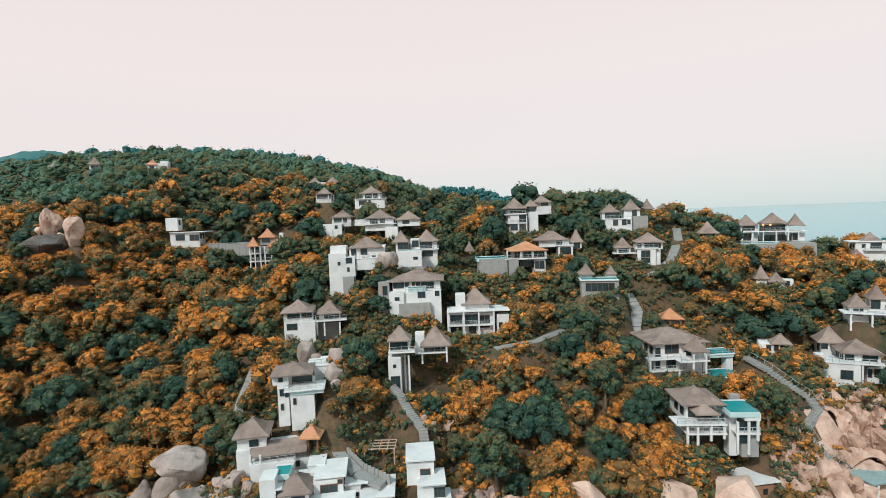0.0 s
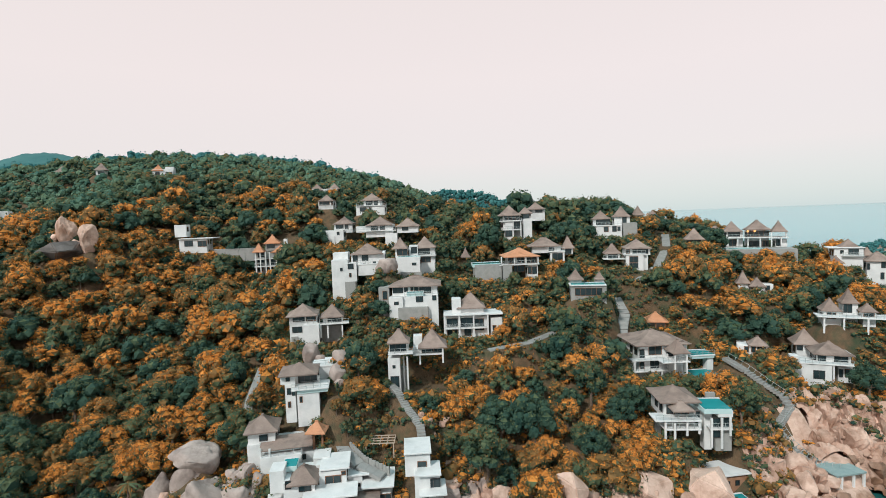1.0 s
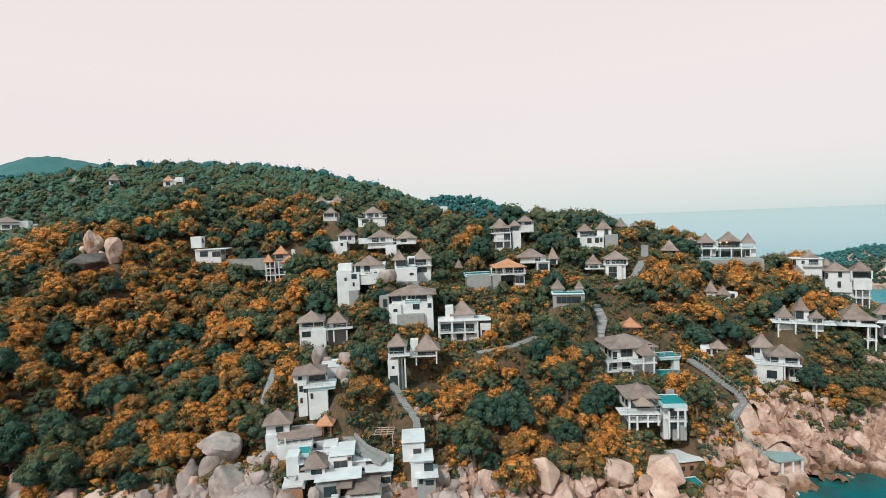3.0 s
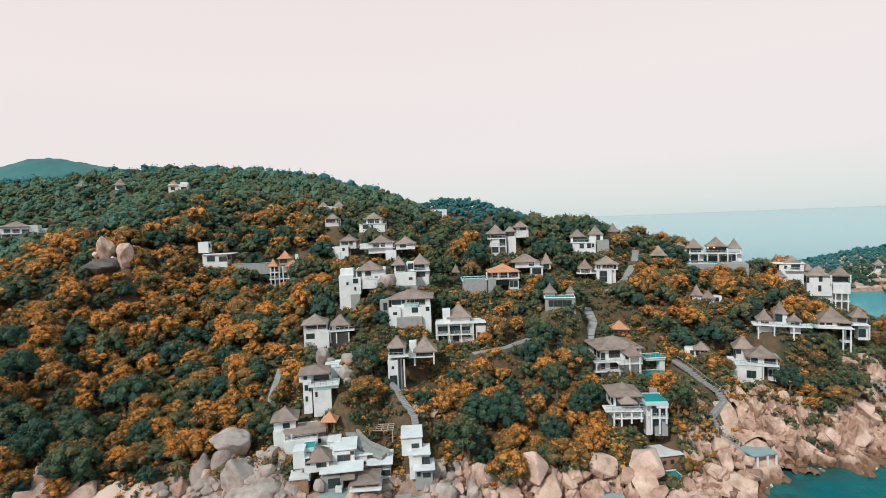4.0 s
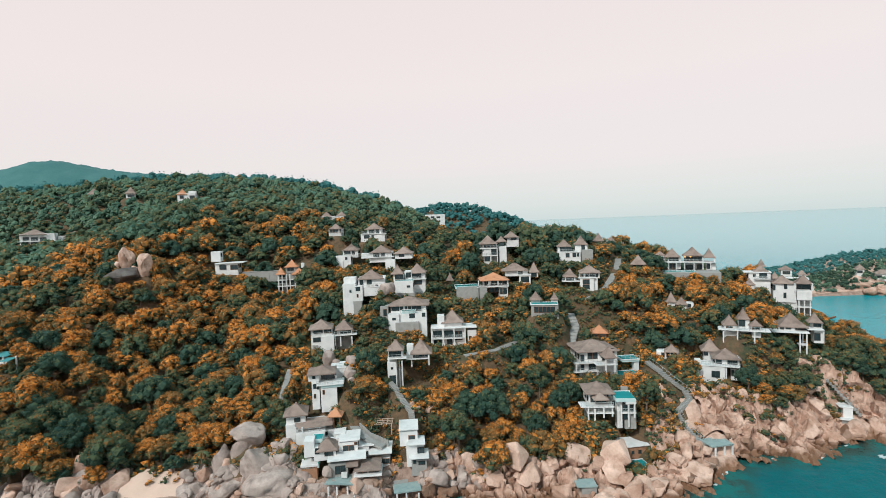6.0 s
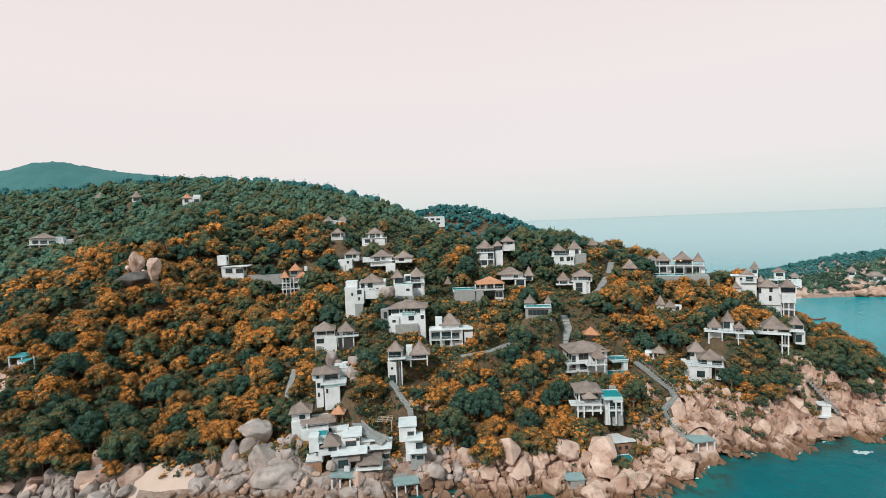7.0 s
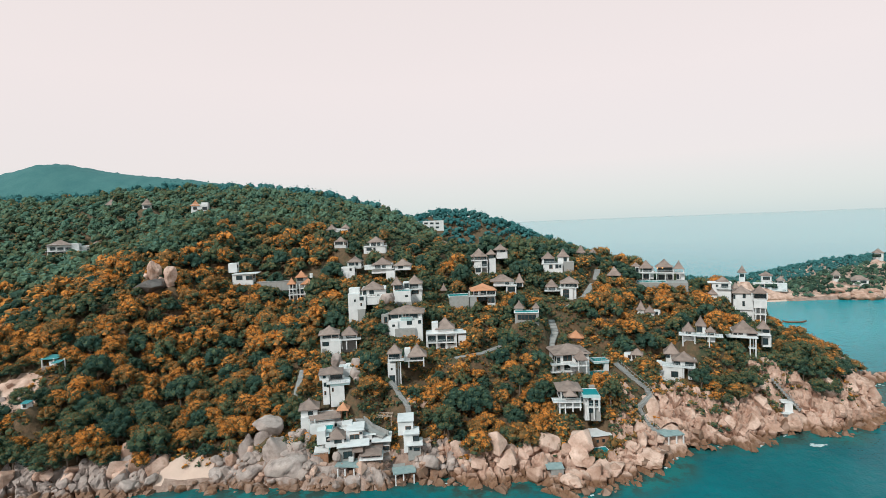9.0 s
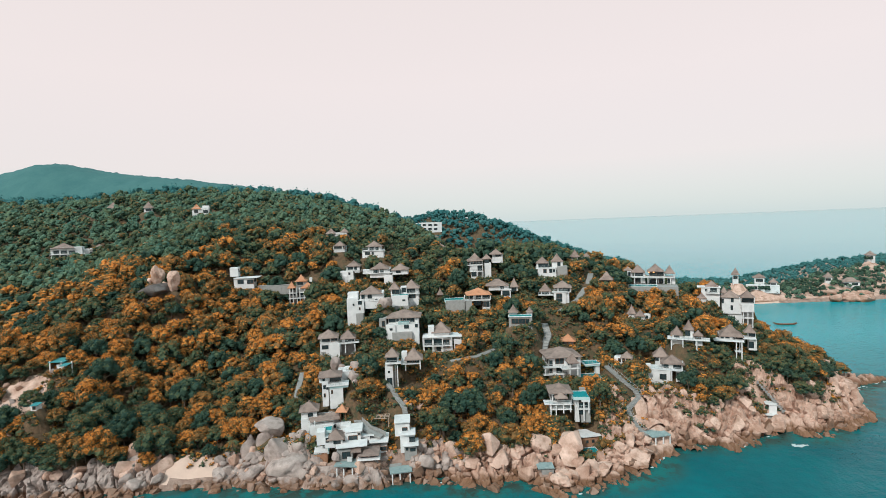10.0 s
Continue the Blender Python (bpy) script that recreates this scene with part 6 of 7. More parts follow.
def boulder(stone, label, group, x, y, z, rx, ry, rz, tilt=12, loose=False):
    kinds = LOOSE[stone] if loose else STONES[stone]
    me = kinds[int(rock_rng.integers(len(kinds)))]
    a = rock_rng.uniform(-tilt, tilt, 2)
    m = pose(x, y, z, a[0], a[1], 0) @ Matrix.Diagonal((rx, ry, rz, 1)) @ pose(0, 0, 0, 0, 0, rock_rng.uniform(0, 360))
    if loose:
        k = np.array(m)
        t = mesh_tris(me)
        RUBBLE_T.append(t @ k[:3, :3].T + k[:3, 3])
        RUBBLE_M.append(np.full(len(t), RUBBLE_MATS.index(me.materials[0])))
        return None
    ob = tagged(new("boulder", me), label, "boulder", group)
    ob.matrix_world = m
    return ob


for stone, label, group, x, y, z, rx, rz in BOULDERS:
    big = 1.22 if stone == "GREY" and y < 73 else 1.05
    boulder(stone, label, group, x, y, z, rx * big, rx * rock_rng.uniform(0.8, 1.1), rz * big)


def shore_rows(x0, x1, count, d0, d1, s0, s1, stone, label, tall, loose=False):
    """Boulders strewn along the coast between two distances inland."""
    made = 0
    while made < count:
        x, y = rock_rng.uniform(x0, x1), rock_rng.uniform(50, 125)
        d = float(coast_distance(np.array([x]), np.array([y]))[0])
        if not d0 < d < d1 or y > 118 or (abs(x + 60) < 6.5 and 0.3 < d < 6):
            continue
        if any(abs(x - p[0]) < p[3] + 0.5 and abs(y - p[1]) < p[4] + 0.5 for p in PADS):
            continue
        if any(abs(x - w[0]) < 2.4 and -5.5 < y - w[1] < 1.6 for w in CLIFF_PATH[1:] + HEADLAND_STEPS):
            continue
        s = s0 + (s1 - s0) * rock_rng.random() ** 2
        wet = stone if d > 0.8 or rock_rng.random() < 0.3 else "WET"
        if wet == "WET" and stone != "WET":
            s = min(s, 1.5)
        boulder(wet, label if wet == stone else "brown sea-wet granite boulder at the waterline", "shore boulders", x, y, land_at(x, y) + s * 0.25, s, s * rock_rng.uniform(0.7, 1.1), s * rock_rng.uniform(0.6, tall), 22, loose)
        made += 1


shore_rows(-80, 12, 45, -2.0, 6.0, 0.9, 2.4, "GREY", "grey-pink granite boulder on the shore", 0.9)
shore_rows(-30, 60, 44, -2.5, 7.0, 0.9, 2.4, "PINK", "pale pink granite boulder on the shore", 1.2)
shore_rows(55, 145, 46, -1.0, 9.0, 1.0, 2.6, "PINK", "massive pink granite block of the sea cliff", 1.7)
shore_rows(120, 175, 20, -1.5, 12.0, 1.2, 4.0, "PINK", "weathered pink granite block of the headland", 0.9)
shore_rows(-112, -66, 16, 0.0, 8.0, 1.2, 3.2, "PINK", "pale pink granite boulder on the shore", 1.6)
for _ in range(14):
    x, y = rock_rng.normal(-36.5, 4.2), rock_rng.normal(66.5, 2.6)
    s = rock_rng.uniform(0.7, 1.9)
    if -46 < x < -29 and 61 < y < 72:
        boulder("GREY", "grey rounded granite boulder heaped by the shore", "boulders by the shore villa", x, y, land_at(x, y) + s * 0.3, s, s * 0.9, s * rock_rng.uniform(0.7, 1.1), 25)
shore_rows(-112, 12, 150, -2.5, 5.5, 0.4, 1.5, "GREY", "", 1.1, True)
shore_rows(-90, 60, 190, -3.0, 7.0, 0.4, 1.6, "PINK", "", 1.2, True)
shore_rows(55, 150, 130, -2.0, 9.0, 0.4, 1.3, "PINK", "", 1.2, True)
for _ in range(26):
    x, y, s = rock_rng.uniform(272, 302), rock_rng.uniform(274, 284), rock_rng.uniform(2.0, 5.0)
    boulder("PINK", "", "", x, y, land_at(x, y) + s * 0.2, s * 1.3, s, s * 0.7, 15, True)
for _ in range(60):
    x, y, s = rock_rng.normal(-119, 4), rock_rng.normal(80, 5), rock_rng.uniform(0.3, 1.2)
    boulder("PINK" if rock_rng.random() < 0.6 else "GREY", "", "", x, y, land_at(x, y) + s * 0.2, s, s, s * 0.8, 25, True)
for _ in range(40):
    x, y, s = rock_rng.normal(-3.5, 2.5), rock_rng.uniform(71, 83), rock_rng.uniform(0.3, 1.0)
    if not any(abs(x - q[0]) < q[3] + 0.5 and abs(y - q[1]) < q[4] + 0.5 for q in PADS):
        boulder("PINK", "", "", x, y, land_at(x, y) + s * 0.2, s, s, s * 0.8, 25, True)
rubble = np.concatenate(RUBBLE_T)
tagged(new("shore_rubble", mesh_object("shore_rubble", rubble.reshape(-1, 3), np.arange(len(rubble) * 3).reshape(-1, 3), RUBBLE_MATS, False, np.concatenate(RUBBLE_M))),
       "smaller granite rocks strewn between the boulders", "rocks", kind="stuff")


# ---------------------------------------------------------------- trees
rng = np.random.default_rng(7)
ball = bmesh.new()
bmesh.ops.create_icosphere(ball, subdivisions=1, radius=1.0)
ball.verts.index_update()
ball_v, ball_f = np.array([v.co[:] for v in ball.verts]), np.array([[v.index for v in f.verts] for f in ball.faces])
ball.free()


def unit(v):
    return v / np.maximum(np.linalg.norm(v, axis=-1, keepdims=True), 1e-6)


def crown(r, height, lobes, cards, card, kind, lift=0.0, flat=0.8, core=0.80):
    """Leaf clumps on an uneven dome, each a ragged mass with loose leaves over it. Lit tops and shaded undersides are
    painted by leaf colour. Returns triangles (n, 3, 3) and material numbers.
    """
    tris, mats = [], []
    # colours for a clump's lit top, its flank and its shaded underside
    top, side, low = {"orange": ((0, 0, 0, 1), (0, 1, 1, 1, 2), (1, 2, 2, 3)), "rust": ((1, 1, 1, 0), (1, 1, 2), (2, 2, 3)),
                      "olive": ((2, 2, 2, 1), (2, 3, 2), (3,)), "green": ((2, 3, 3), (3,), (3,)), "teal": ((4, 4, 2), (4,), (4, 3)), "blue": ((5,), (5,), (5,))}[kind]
    h = (np.arange(lobes) + 0.5) / lobes
    skew = rng.uniform(-0.25, 0.25, 2) * r
    for k in range(lobes):
        ring = np.sqrt(1 - (h[k] * 0.96) ** 2) * rng.uniform(0.62, 1.0)
        ang = k * 2.4 + rng.uniform(0, 1.2)
        c = np.array([np.cos(ang) * ring * r * 0.85 + skew[0] * h[k], np.sin(ang) * ring * r * 0.85 + skew[1] * h[k], lift + (0.12 + 0.68 * h[k]) * height])
        lr = r * rng.uniform(0.65, 1.25) * 1.6 / math.sqrt(lobes + 2)
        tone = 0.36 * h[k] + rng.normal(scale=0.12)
        n = unit(rng.normal(size=(cards, 3)) + np.array([0, 0, 0.35]))
        p = c + n * lr * np.array([1, 1, flat]) * rng.uniform(0.86, 1.16, (cards, 1))
        nn = unit(n + rng.normal(size=(cards, 3)) * 0.42)
        t = unit(np.cross(nn, rng.normal(size=(cards, 3))))
        b = np.cross(nn, t)
        s = card * rng.uniform(0.6, 1.3, (cards, 1))
        leaf = np.stack([p - t * s - b * s * 0.6, p + t * s - b * s * 0.6, p + b * s * 1.15], 1)
        mass = (c + ball_v * lr * rng.normal(core, 0.12, (len(ball_v), 1)) * np.array([1, 1, flat]))[ball_f]
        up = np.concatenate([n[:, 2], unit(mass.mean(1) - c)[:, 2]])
        # light from above painted in: upward leaves take the brighter colours
        lit_level = tone + 0.5 * up + rng.normal(scale=0.07, size=len(up))
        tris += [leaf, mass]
        mats.append(np.where(lit_level > 0.40, rng.choice(top, len(up)), np.where(lit_level > 0.08, rng.choice(side, len(up)), rng.choice(low, len(up)))))
    return np.concatenate(tris), np.concatenate(mats)


def trunk_tris(r, height, limbs=4, lean=0.25):
    """A tapered, slightly crooked trunk with limbs, as triangles."""
    tris = []

    def tube(p, q, r0, r1, n=6):
        p, q = np.array(p, float), np.array(q, float)
        d = unit(q - p)
        s = unit(np.cross(d, [0.3, 0.9, 0.1]))
        t = np.cross(d, s)
        an = np.arange(n) * 2 * np.pi / n
        ring = np.cos(an)[:, None] * s + np.sin(an)[:, None] * t
        A, B = p + ring * r0, q + ring * r1
        for i in range(n):
            j = (i + 1) % n
            tris.append([A[i], A[j], B[j]])
            tris.append([A[i], B[j], B[i]])

    k1 = np.array([rng.uniform(-lean, lean), rng.uniform(-lean, lean), height * 0.4])
    k2 = np.array([rng.uniform(-lean, lean) * 2, rng.uniform(-lean, lean) * 2, height * 0.8])
    tube((0, 0, -1.0), k1, 0.22, 0.17)
    tube(k1, k2, 0.17, 0.10)
    for i in range(limbs):
        an = i * 6.28 / limbs + rng.uniform(0, 1)
        tube(k1 + (k2 - k1) * rng.uniform(0.2, 0.9), (np.cos(an) * r * 0.6, np.sin(an) * r * 0.6, height * rng.uniform(0.85, 1.15)), 0.09, 0.04, 5)
    return np.array(tris)


def tri_mesh(name, tris, materials, mats=None, smooth=False):
    return mesh_object(name, tris.reshape(-1, 3), np.arange(tris.shape[0] * 3).reshape(-1, 3), materials, smooth, mats)


def orange_share(x, y):
    """How much of the wood has turned: most on the west slope by the shore, little among the villas and inland."""
    s = np.where(x < -35, 0.60, 0.32) - 0.5 * ease((y - np.where(x < -35, 132, 118)) / 60 + 0.3 * np.sin(x * 0.06 + y * 0.04))
    s = s + 0.28 * np.sin(x * 0.11 + 2 * np.sin(y * 0.07)) * np.cos(y * 0.13)
    s = np.where((x > -35) & (x < 50) & (y > 95), s - 0.12, s)
    s = np.where((x < -55) & (y < 140), np.maximum(s, 0.52), s)
    s = np.where((x > -8) & (x < 36) & (y < 92), np.maximum(s, 0.80), s)
    s = np.where((x < -55) & (y < 84), np.minimum(s, 0.44), s)
    s = np.where((x > 100) & (y < 118), s - 0.35, s)
    return np.where((x > 55) & (y > 98) & (y < 150), s + 0.25, s)


def over_way(x, y):
    """On a paved way, or so close below it that scrub would stand before it."""
    x, y = np.asarray(x, dtype=float), np.asarray(y, dtype=float)
    shut = np.zeros(x.shape, dtype=bool)
    for way_points, wide in WAYS:
        for (ax, ay, az), (bx, by, bz) in zip(way_points, way_points[1:]):
            for k in np.linspace(0, 1, max(2, int(math.hypot(bx - ax, by - ay)))):
                dx, dy = x - ax - k * (bx - ax), y - ay - k * (by - ay)
                shut |= (np.abs(dx) < wide / 2 + 0.7) & (dy > (-3.0 if wide in (1.3, 1.8) else -1.7)) & (dy < wide / 2 + 0.6)
    return shut


def free_ground(x, y):
    """Where trees may root: off the houses, the ways and the bare shore."""
    d = coast_distance(x, y)
    ok = d > np.where(x > 62, 5.8 + 3.2 * np.sin(x * 0.2 + 0.3), np.where(x > 30, 9, np.where(x < -66, 3.5, 5.2 + 1.6 * np.sin(x * 0.35))))
    for px, py, pz, rx, ry in PADS:
        ok &= ~((np.abs(x - px) < rx + 1.5) & (y - py < ry + 1.2) & (y - py > -ry - np.where(y < 110, 2.8, 1.6)))
    for way_points, wide in WAYS:
        for (ax, ay, az), (bx, by, bz) in zip(way_points, way_points[1:]):
            s = np.clip(((x - ax) * (bx - ax) + (y - ay) * (by - ay)) / ((bx - ax) ** 2 + (by - ay) ** 2), 0, 1)
            ok &= np.hypot(x - ax - s * (bx - ax), y - ay - s * (by - ay)) > wide / 2 + 1.4
    for wx, wy, wz in CLIFF_PATH + STAIR:
        ok &= ~((np.abs(x - wx) < 2.8) & (y - wy > -6.0) & (y - wy < 1.5))
    for stone, label, group, bx, by, bz, rx, rz in BOULDERS:
        ok &= ~((np.abs(x - bx) < rx + 0.8) & (y - by > -4.0) & (y - by < 1.5))
    for cx, cy, r in BARE:
        ok &= np.hypot(x - cx, y - cy) > r
    return ok


def scatter(x0, x1, y0, y1, step, jitter=0.42):
    ax, ay = np.meshgrid(np.arange(x0, x1, step), np.arange(y0, y1, step))
    x = ax.ravel() + (np.arange(len(ax.ravel())) // ax.shape[1] % 2) * step / 2 + rng.uniform(-jitter, jitter, ax.size) * step
    y = ay.ravel() + rng.uniform(-jitter, jitter, ax.size) * step
    seen = np.abs(x - 4) < (y + 62) * 0.93 + 8
    return x[seen], y[seen]


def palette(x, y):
    # teal and blue paint the haze over distant trees
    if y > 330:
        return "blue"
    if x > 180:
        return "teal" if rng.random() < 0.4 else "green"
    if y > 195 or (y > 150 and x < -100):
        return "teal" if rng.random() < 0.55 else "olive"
    o = float(orange_share(np.array(x), np.array(y)))
    v = rng.random()
    if v < o * 0.62:
        return "orange"
    if v < o * 0.62 + 0.22:
        return "rust"
    return "olive" if v < 0.82 else "green"


# nearer trees, each with its trunk and crown
VARIANTS = {}
for kind in ("orange", "rust", "olive", "green"):
    VARIANTS[kind] = []
    for i in range(4):
        r, h = rng.uniform(2.5, 3.4), rng.uniform(3.4, 4.6)
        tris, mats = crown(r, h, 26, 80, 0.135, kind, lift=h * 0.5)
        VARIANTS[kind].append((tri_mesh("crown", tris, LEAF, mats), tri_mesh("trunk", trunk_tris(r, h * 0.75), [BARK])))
TREE_WORDS = {"orange": "broadleaf tree with bright orange crown, shade below painted dark green", "rust": "broadleaf tree with rusty brown and olive crown",
              "olive": "broadleaf tree with dense olive green crown", "green": "broadleaf tree with dense dark green crown"}


def tree(kind, x, y, size):
    crown_mesh, trunk_mesh = VARIANTS[kind][int(rng.integers(4))]
    m = pose(x, y, land_at(x, y) - 0.1, 0, 0, rng.uniform(0, 360)) @ Matrix.Diagonal((size, size, size * rng.uniform(0.85, 1.15), 1))
    ob = empty("tree", m, TREE_WORDS[kind], "tree", "trees on the hillside")
    for name, me in (("trunk", trunk_mesh), ("crown", crown_mesh)):
        new(name, me).parent = ob
    return ob


tx, ty = scatter(-140, 165, 56, 192, 4.0)
keep = free_ground(tx, ty) & (land(tx, ty) > 1.5)
tx, ty = tx[keep], ty[keep]
order = np.argsort(ty - 0.25 * np.abs(tx))
near = set(order[:287].tolist())
for kind, x, y, size in (("rust", -15.2, 79.5, 1.1), ("orange", -12.8, 81.5, 0.95), ("rust", -16, 83.5, 0.9), ("green", -31.8, 79.0, 0.6), ("olive", -11.5, 85.5, 0.7),
                         ("orange", 4, 79, 1.2), ("green", 33, 80.5, 1.15), ("green", 30.5, 78.5, 0.95), ("green", 79, 84, 1.05), ("olive", 83, 85, 0.95), ("orange", 81.5, 82.5, 0.8),
                         ("green", -13.8, 102.5, 0.9), ("green", -14.8, 106.5, 0.8), ("olive", -20.8, 74.2, 0.5), ("green", -22.6, 75.0, 0.42), ("rust", -18.6, 76.5, 0.5), ("olive", -16.5, 74.5, 0.45), ("orange", -97, 117, 0.9), ("olive", -94, 114, 1.0), ("rust", -99, 112, 1.0), ("green", -102, 116, 0.9), ("orange", -96, 109, 1.0), ("olive", -91, 117, 0.9), ("rust", -103, 110, 0.9), ("olive", 80, 92, 0.6), ("green", 84, 91.5, 0.62), ("orange", 87.5, 92, 0.55), ("rust", 91, 91.8, 0.6), ("olive", 95, 92.4, 0.55)):
    tree(kind, x, y, size)
stuff_t, stuff_m = [], []
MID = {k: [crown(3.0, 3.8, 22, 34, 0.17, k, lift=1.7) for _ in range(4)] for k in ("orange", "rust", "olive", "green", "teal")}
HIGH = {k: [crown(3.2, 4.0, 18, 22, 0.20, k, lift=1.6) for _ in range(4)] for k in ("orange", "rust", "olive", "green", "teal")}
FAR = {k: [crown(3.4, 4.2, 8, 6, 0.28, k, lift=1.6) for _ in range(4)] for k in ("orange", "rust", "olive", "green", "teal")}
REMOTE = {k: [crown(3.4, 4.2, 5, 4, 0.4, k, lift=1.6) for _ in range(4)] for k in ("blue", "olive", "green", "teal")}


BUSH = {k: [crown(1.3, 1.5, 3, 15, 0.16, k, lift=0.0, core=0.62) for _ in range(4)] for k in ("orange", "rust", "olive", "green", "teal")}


def planted(bank, kind, x, y, z, size):
    t, m = bank[kind][int(rng.integers(4))]
    a = rng.uniform(0, 6.28)
    c, s = np.cos(a) * size, np.sin(a) * size
    hz = size * rng.uniform(0.8, 1.25)
    q = np.empty_like(t)
    q[..., 0] = t[..., 0] * c - t[..., 1] * s + x
    q[..., 1] = t[..., 0] * s + t[..., 1] * c + y
    q[..., 2] = t[..., 2] * hz + z
    return q, m


tz = land(tx, ty)
for i in range(len(tx)):
    kind = palette(tx[i], ty[i])
    size = (0.72 + 0.85 * rng.random() ** 1.8) * (1.0 if tx[i] < -25 else 0.92)
    if any(abs(tx[i] - q[0]) < q[3] + 1.5 and -q[4] - 8 < ty[i] - q[1] < -q[4] for q in PADS):
        size *= 0.6
    if ty[i] > 155 and 25 < tx[i] < 80:
        size *= 1.35
    if ty[i] > 150 and -45 < tx[i] <= 25:
        size *= 0.75
    if ty[i] > 140 and tx[i] > 85:
        size *= 1.35
    if i in near:
        tree(kind, tx[i], ty[i], size)
    else:
        t, m = planted(HIGH if ty[i] > 140 or tx[i] < -120 else MID, kind, tx[i], ty[i], tz[i], size)
        stuff_t.append(t)
        stuff_m.append(m)
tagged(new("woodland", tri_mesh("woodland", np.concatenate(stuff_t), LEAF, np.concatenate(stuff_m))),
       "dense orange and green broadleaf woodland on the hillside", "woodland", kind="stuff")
stuff_t, stuff_m = [], []
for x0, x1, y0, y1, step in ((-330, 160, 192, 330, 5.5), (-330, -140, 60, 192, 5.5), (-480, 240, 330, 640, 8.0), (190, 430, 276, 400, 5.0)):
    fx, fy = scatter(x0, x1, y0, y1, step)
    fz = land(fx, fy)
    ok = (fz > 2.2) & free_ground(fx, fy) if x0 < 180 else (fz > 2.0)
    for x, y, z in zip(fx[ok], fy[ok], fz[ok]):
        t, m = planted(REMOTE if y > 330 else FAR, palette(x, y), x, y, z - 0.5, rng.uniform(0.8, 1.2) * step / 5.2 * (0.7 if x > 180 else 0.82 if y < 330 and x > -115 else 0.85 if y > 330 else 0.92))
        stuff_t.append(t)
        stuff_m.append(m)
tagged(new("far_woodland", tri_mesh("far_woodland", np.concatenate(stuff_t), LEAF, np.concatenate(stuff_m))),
       "distant forest covering hills and headland, haze painted into its bluish green", "woodland", kind="stuff")

# undergrowth between the houses
stuff_t, stuff_m = [], []
ux, uy = scatter(-75, 150, 60, 140, 2.5)
bx_, by_ = scatter(-75, 150, 62, 145, 1.65)
fall = np.hypot(land(bx_ + 0.5, by_) - land(bx_ - 0.5, by_), land(bx_, by_ + 0.5) - land(bx_, by_ - 0.5))
ux, uy = np.concatenate([ux, bx_[fall > 0.85]]), np.concatenate([uy, by_[fall > 0.85]])
clear = np.ones(len(ux), dtype=bool)
for px, py, pz, rx, ry in PADS:
    clear &= ~((np.abs(ux - px) < rx + 0.3) & (np.abs(uy - py) < ry + 0.5))
for way_points, wide in WAYS:
    for (ax, ay, az), (bx, by, bz) in zip(way_points, way_points[1:]):
        k = np.clip(((ux - ax) * (bx - ax) + (uy - ay) * (by - ay)) / ((bx - ax) ** 2 + (by - ay) ** 2), 0, 1)
        clear &= np.hypot(ux - ax - k * (bx - ax), uy - ay - k * (by - ay)) > wide / 2 + 0.6
clear &= ~over_way(ux, uy)
ud = coast_distance(ux, uy)
clear &= ud > np.where(ux > 62, 5.0 + 3.0 * np.sin(ux * 0.29), np.where(ux > 30, 6.5, 4.2 + 1.5 * np.sin(ux * 0.35)))
for stone, label, group, bx, by, bz, rx, rz in BOULDERS:
    clear &= ~((np.abs(ux - bx) < rx + 0.3) & (uy - by > -2.5) & (uy - by < 1.0))
uz = land(ux, uy)
for x, y, z in zip(ux[clear], uy[clear], uz[clear]):
    kind = palette(x, y)
    t, m = planted(BUSH, "olive" if kind == "green" else kind, x, y, z - 0.25, rng.uniform(0.6, 1.2))
    stuff_t.append(t)
    stuff_m.append(m)
# scrub on the open ground round each house
SOLIDS = []
for name, (hx, hy, hz, yaw), label, category, pieces in PLANS:
    for q in pieces:
        if q[0] == "wall" or (q[0] in ("deck", "pool") and q[5] < 1.2):
            SOLIDS.append((hx, hy, math.cos(radians(yaw)), math.sin(radians(yaw)), q[1] - 0.5, q[2] + 0.5, q[3] - 0.5, q[4] + 0.5))


def built_over(x, y):
    for hx, hy, c, s, x0, x1, y0, y1 in SOLIDS:
        dx, dy = x - hx, y - hy
        if x0 < c * dx + s * dy < x1 and y0 < c * dy - s * dx < y1:
            return True
    return False


for name, (hx, hy, hz, yaw), label, category, pieces in PLANS:
    if hy > 150 or category == "deck":
        continue
    under = [q[1:5] for q in pieces if q[0] in ("wall", "roof")]
    if not under:
        continue
    bx0, bx1 = min(q[0] for q in under) - 4, max(q[1] for q in under) + 4
    by0, by1 = min(q[2] for q in under) - 5.0, max(q[3] for q in under) + 3
    c, s = math.cos(radians(yaw)), math.sin(radians(yaw))
    for _ in range(int((bx1 - bx0) * (by1 - by0) / 2.2)):
        lx, ly = rng.uniform(bx0, bx1), rng.uniform(by0, by1)
        x, y = hx + c * lx - s * ly, hy + s * lx + c * ly
        if built_over(x, y) or over_way(x, y):
            continue
        if any(math.hypot(x - w[0], y - w[1]) < 1.5 for way_points, wide in WAYS for w in way_points) or float(coast_distance(np.array([x]), np.array([y]))[0]) < 6:
            continue
        kind = palette(x, y)
        t, m = planted(BUSH, "olive" if kind == "green" else kind, x, y, land_at(x, y) - 0.25, rng.uniform(0.5, 0.95))
        stuff_t.append(t)
        stuff_m.append(m)
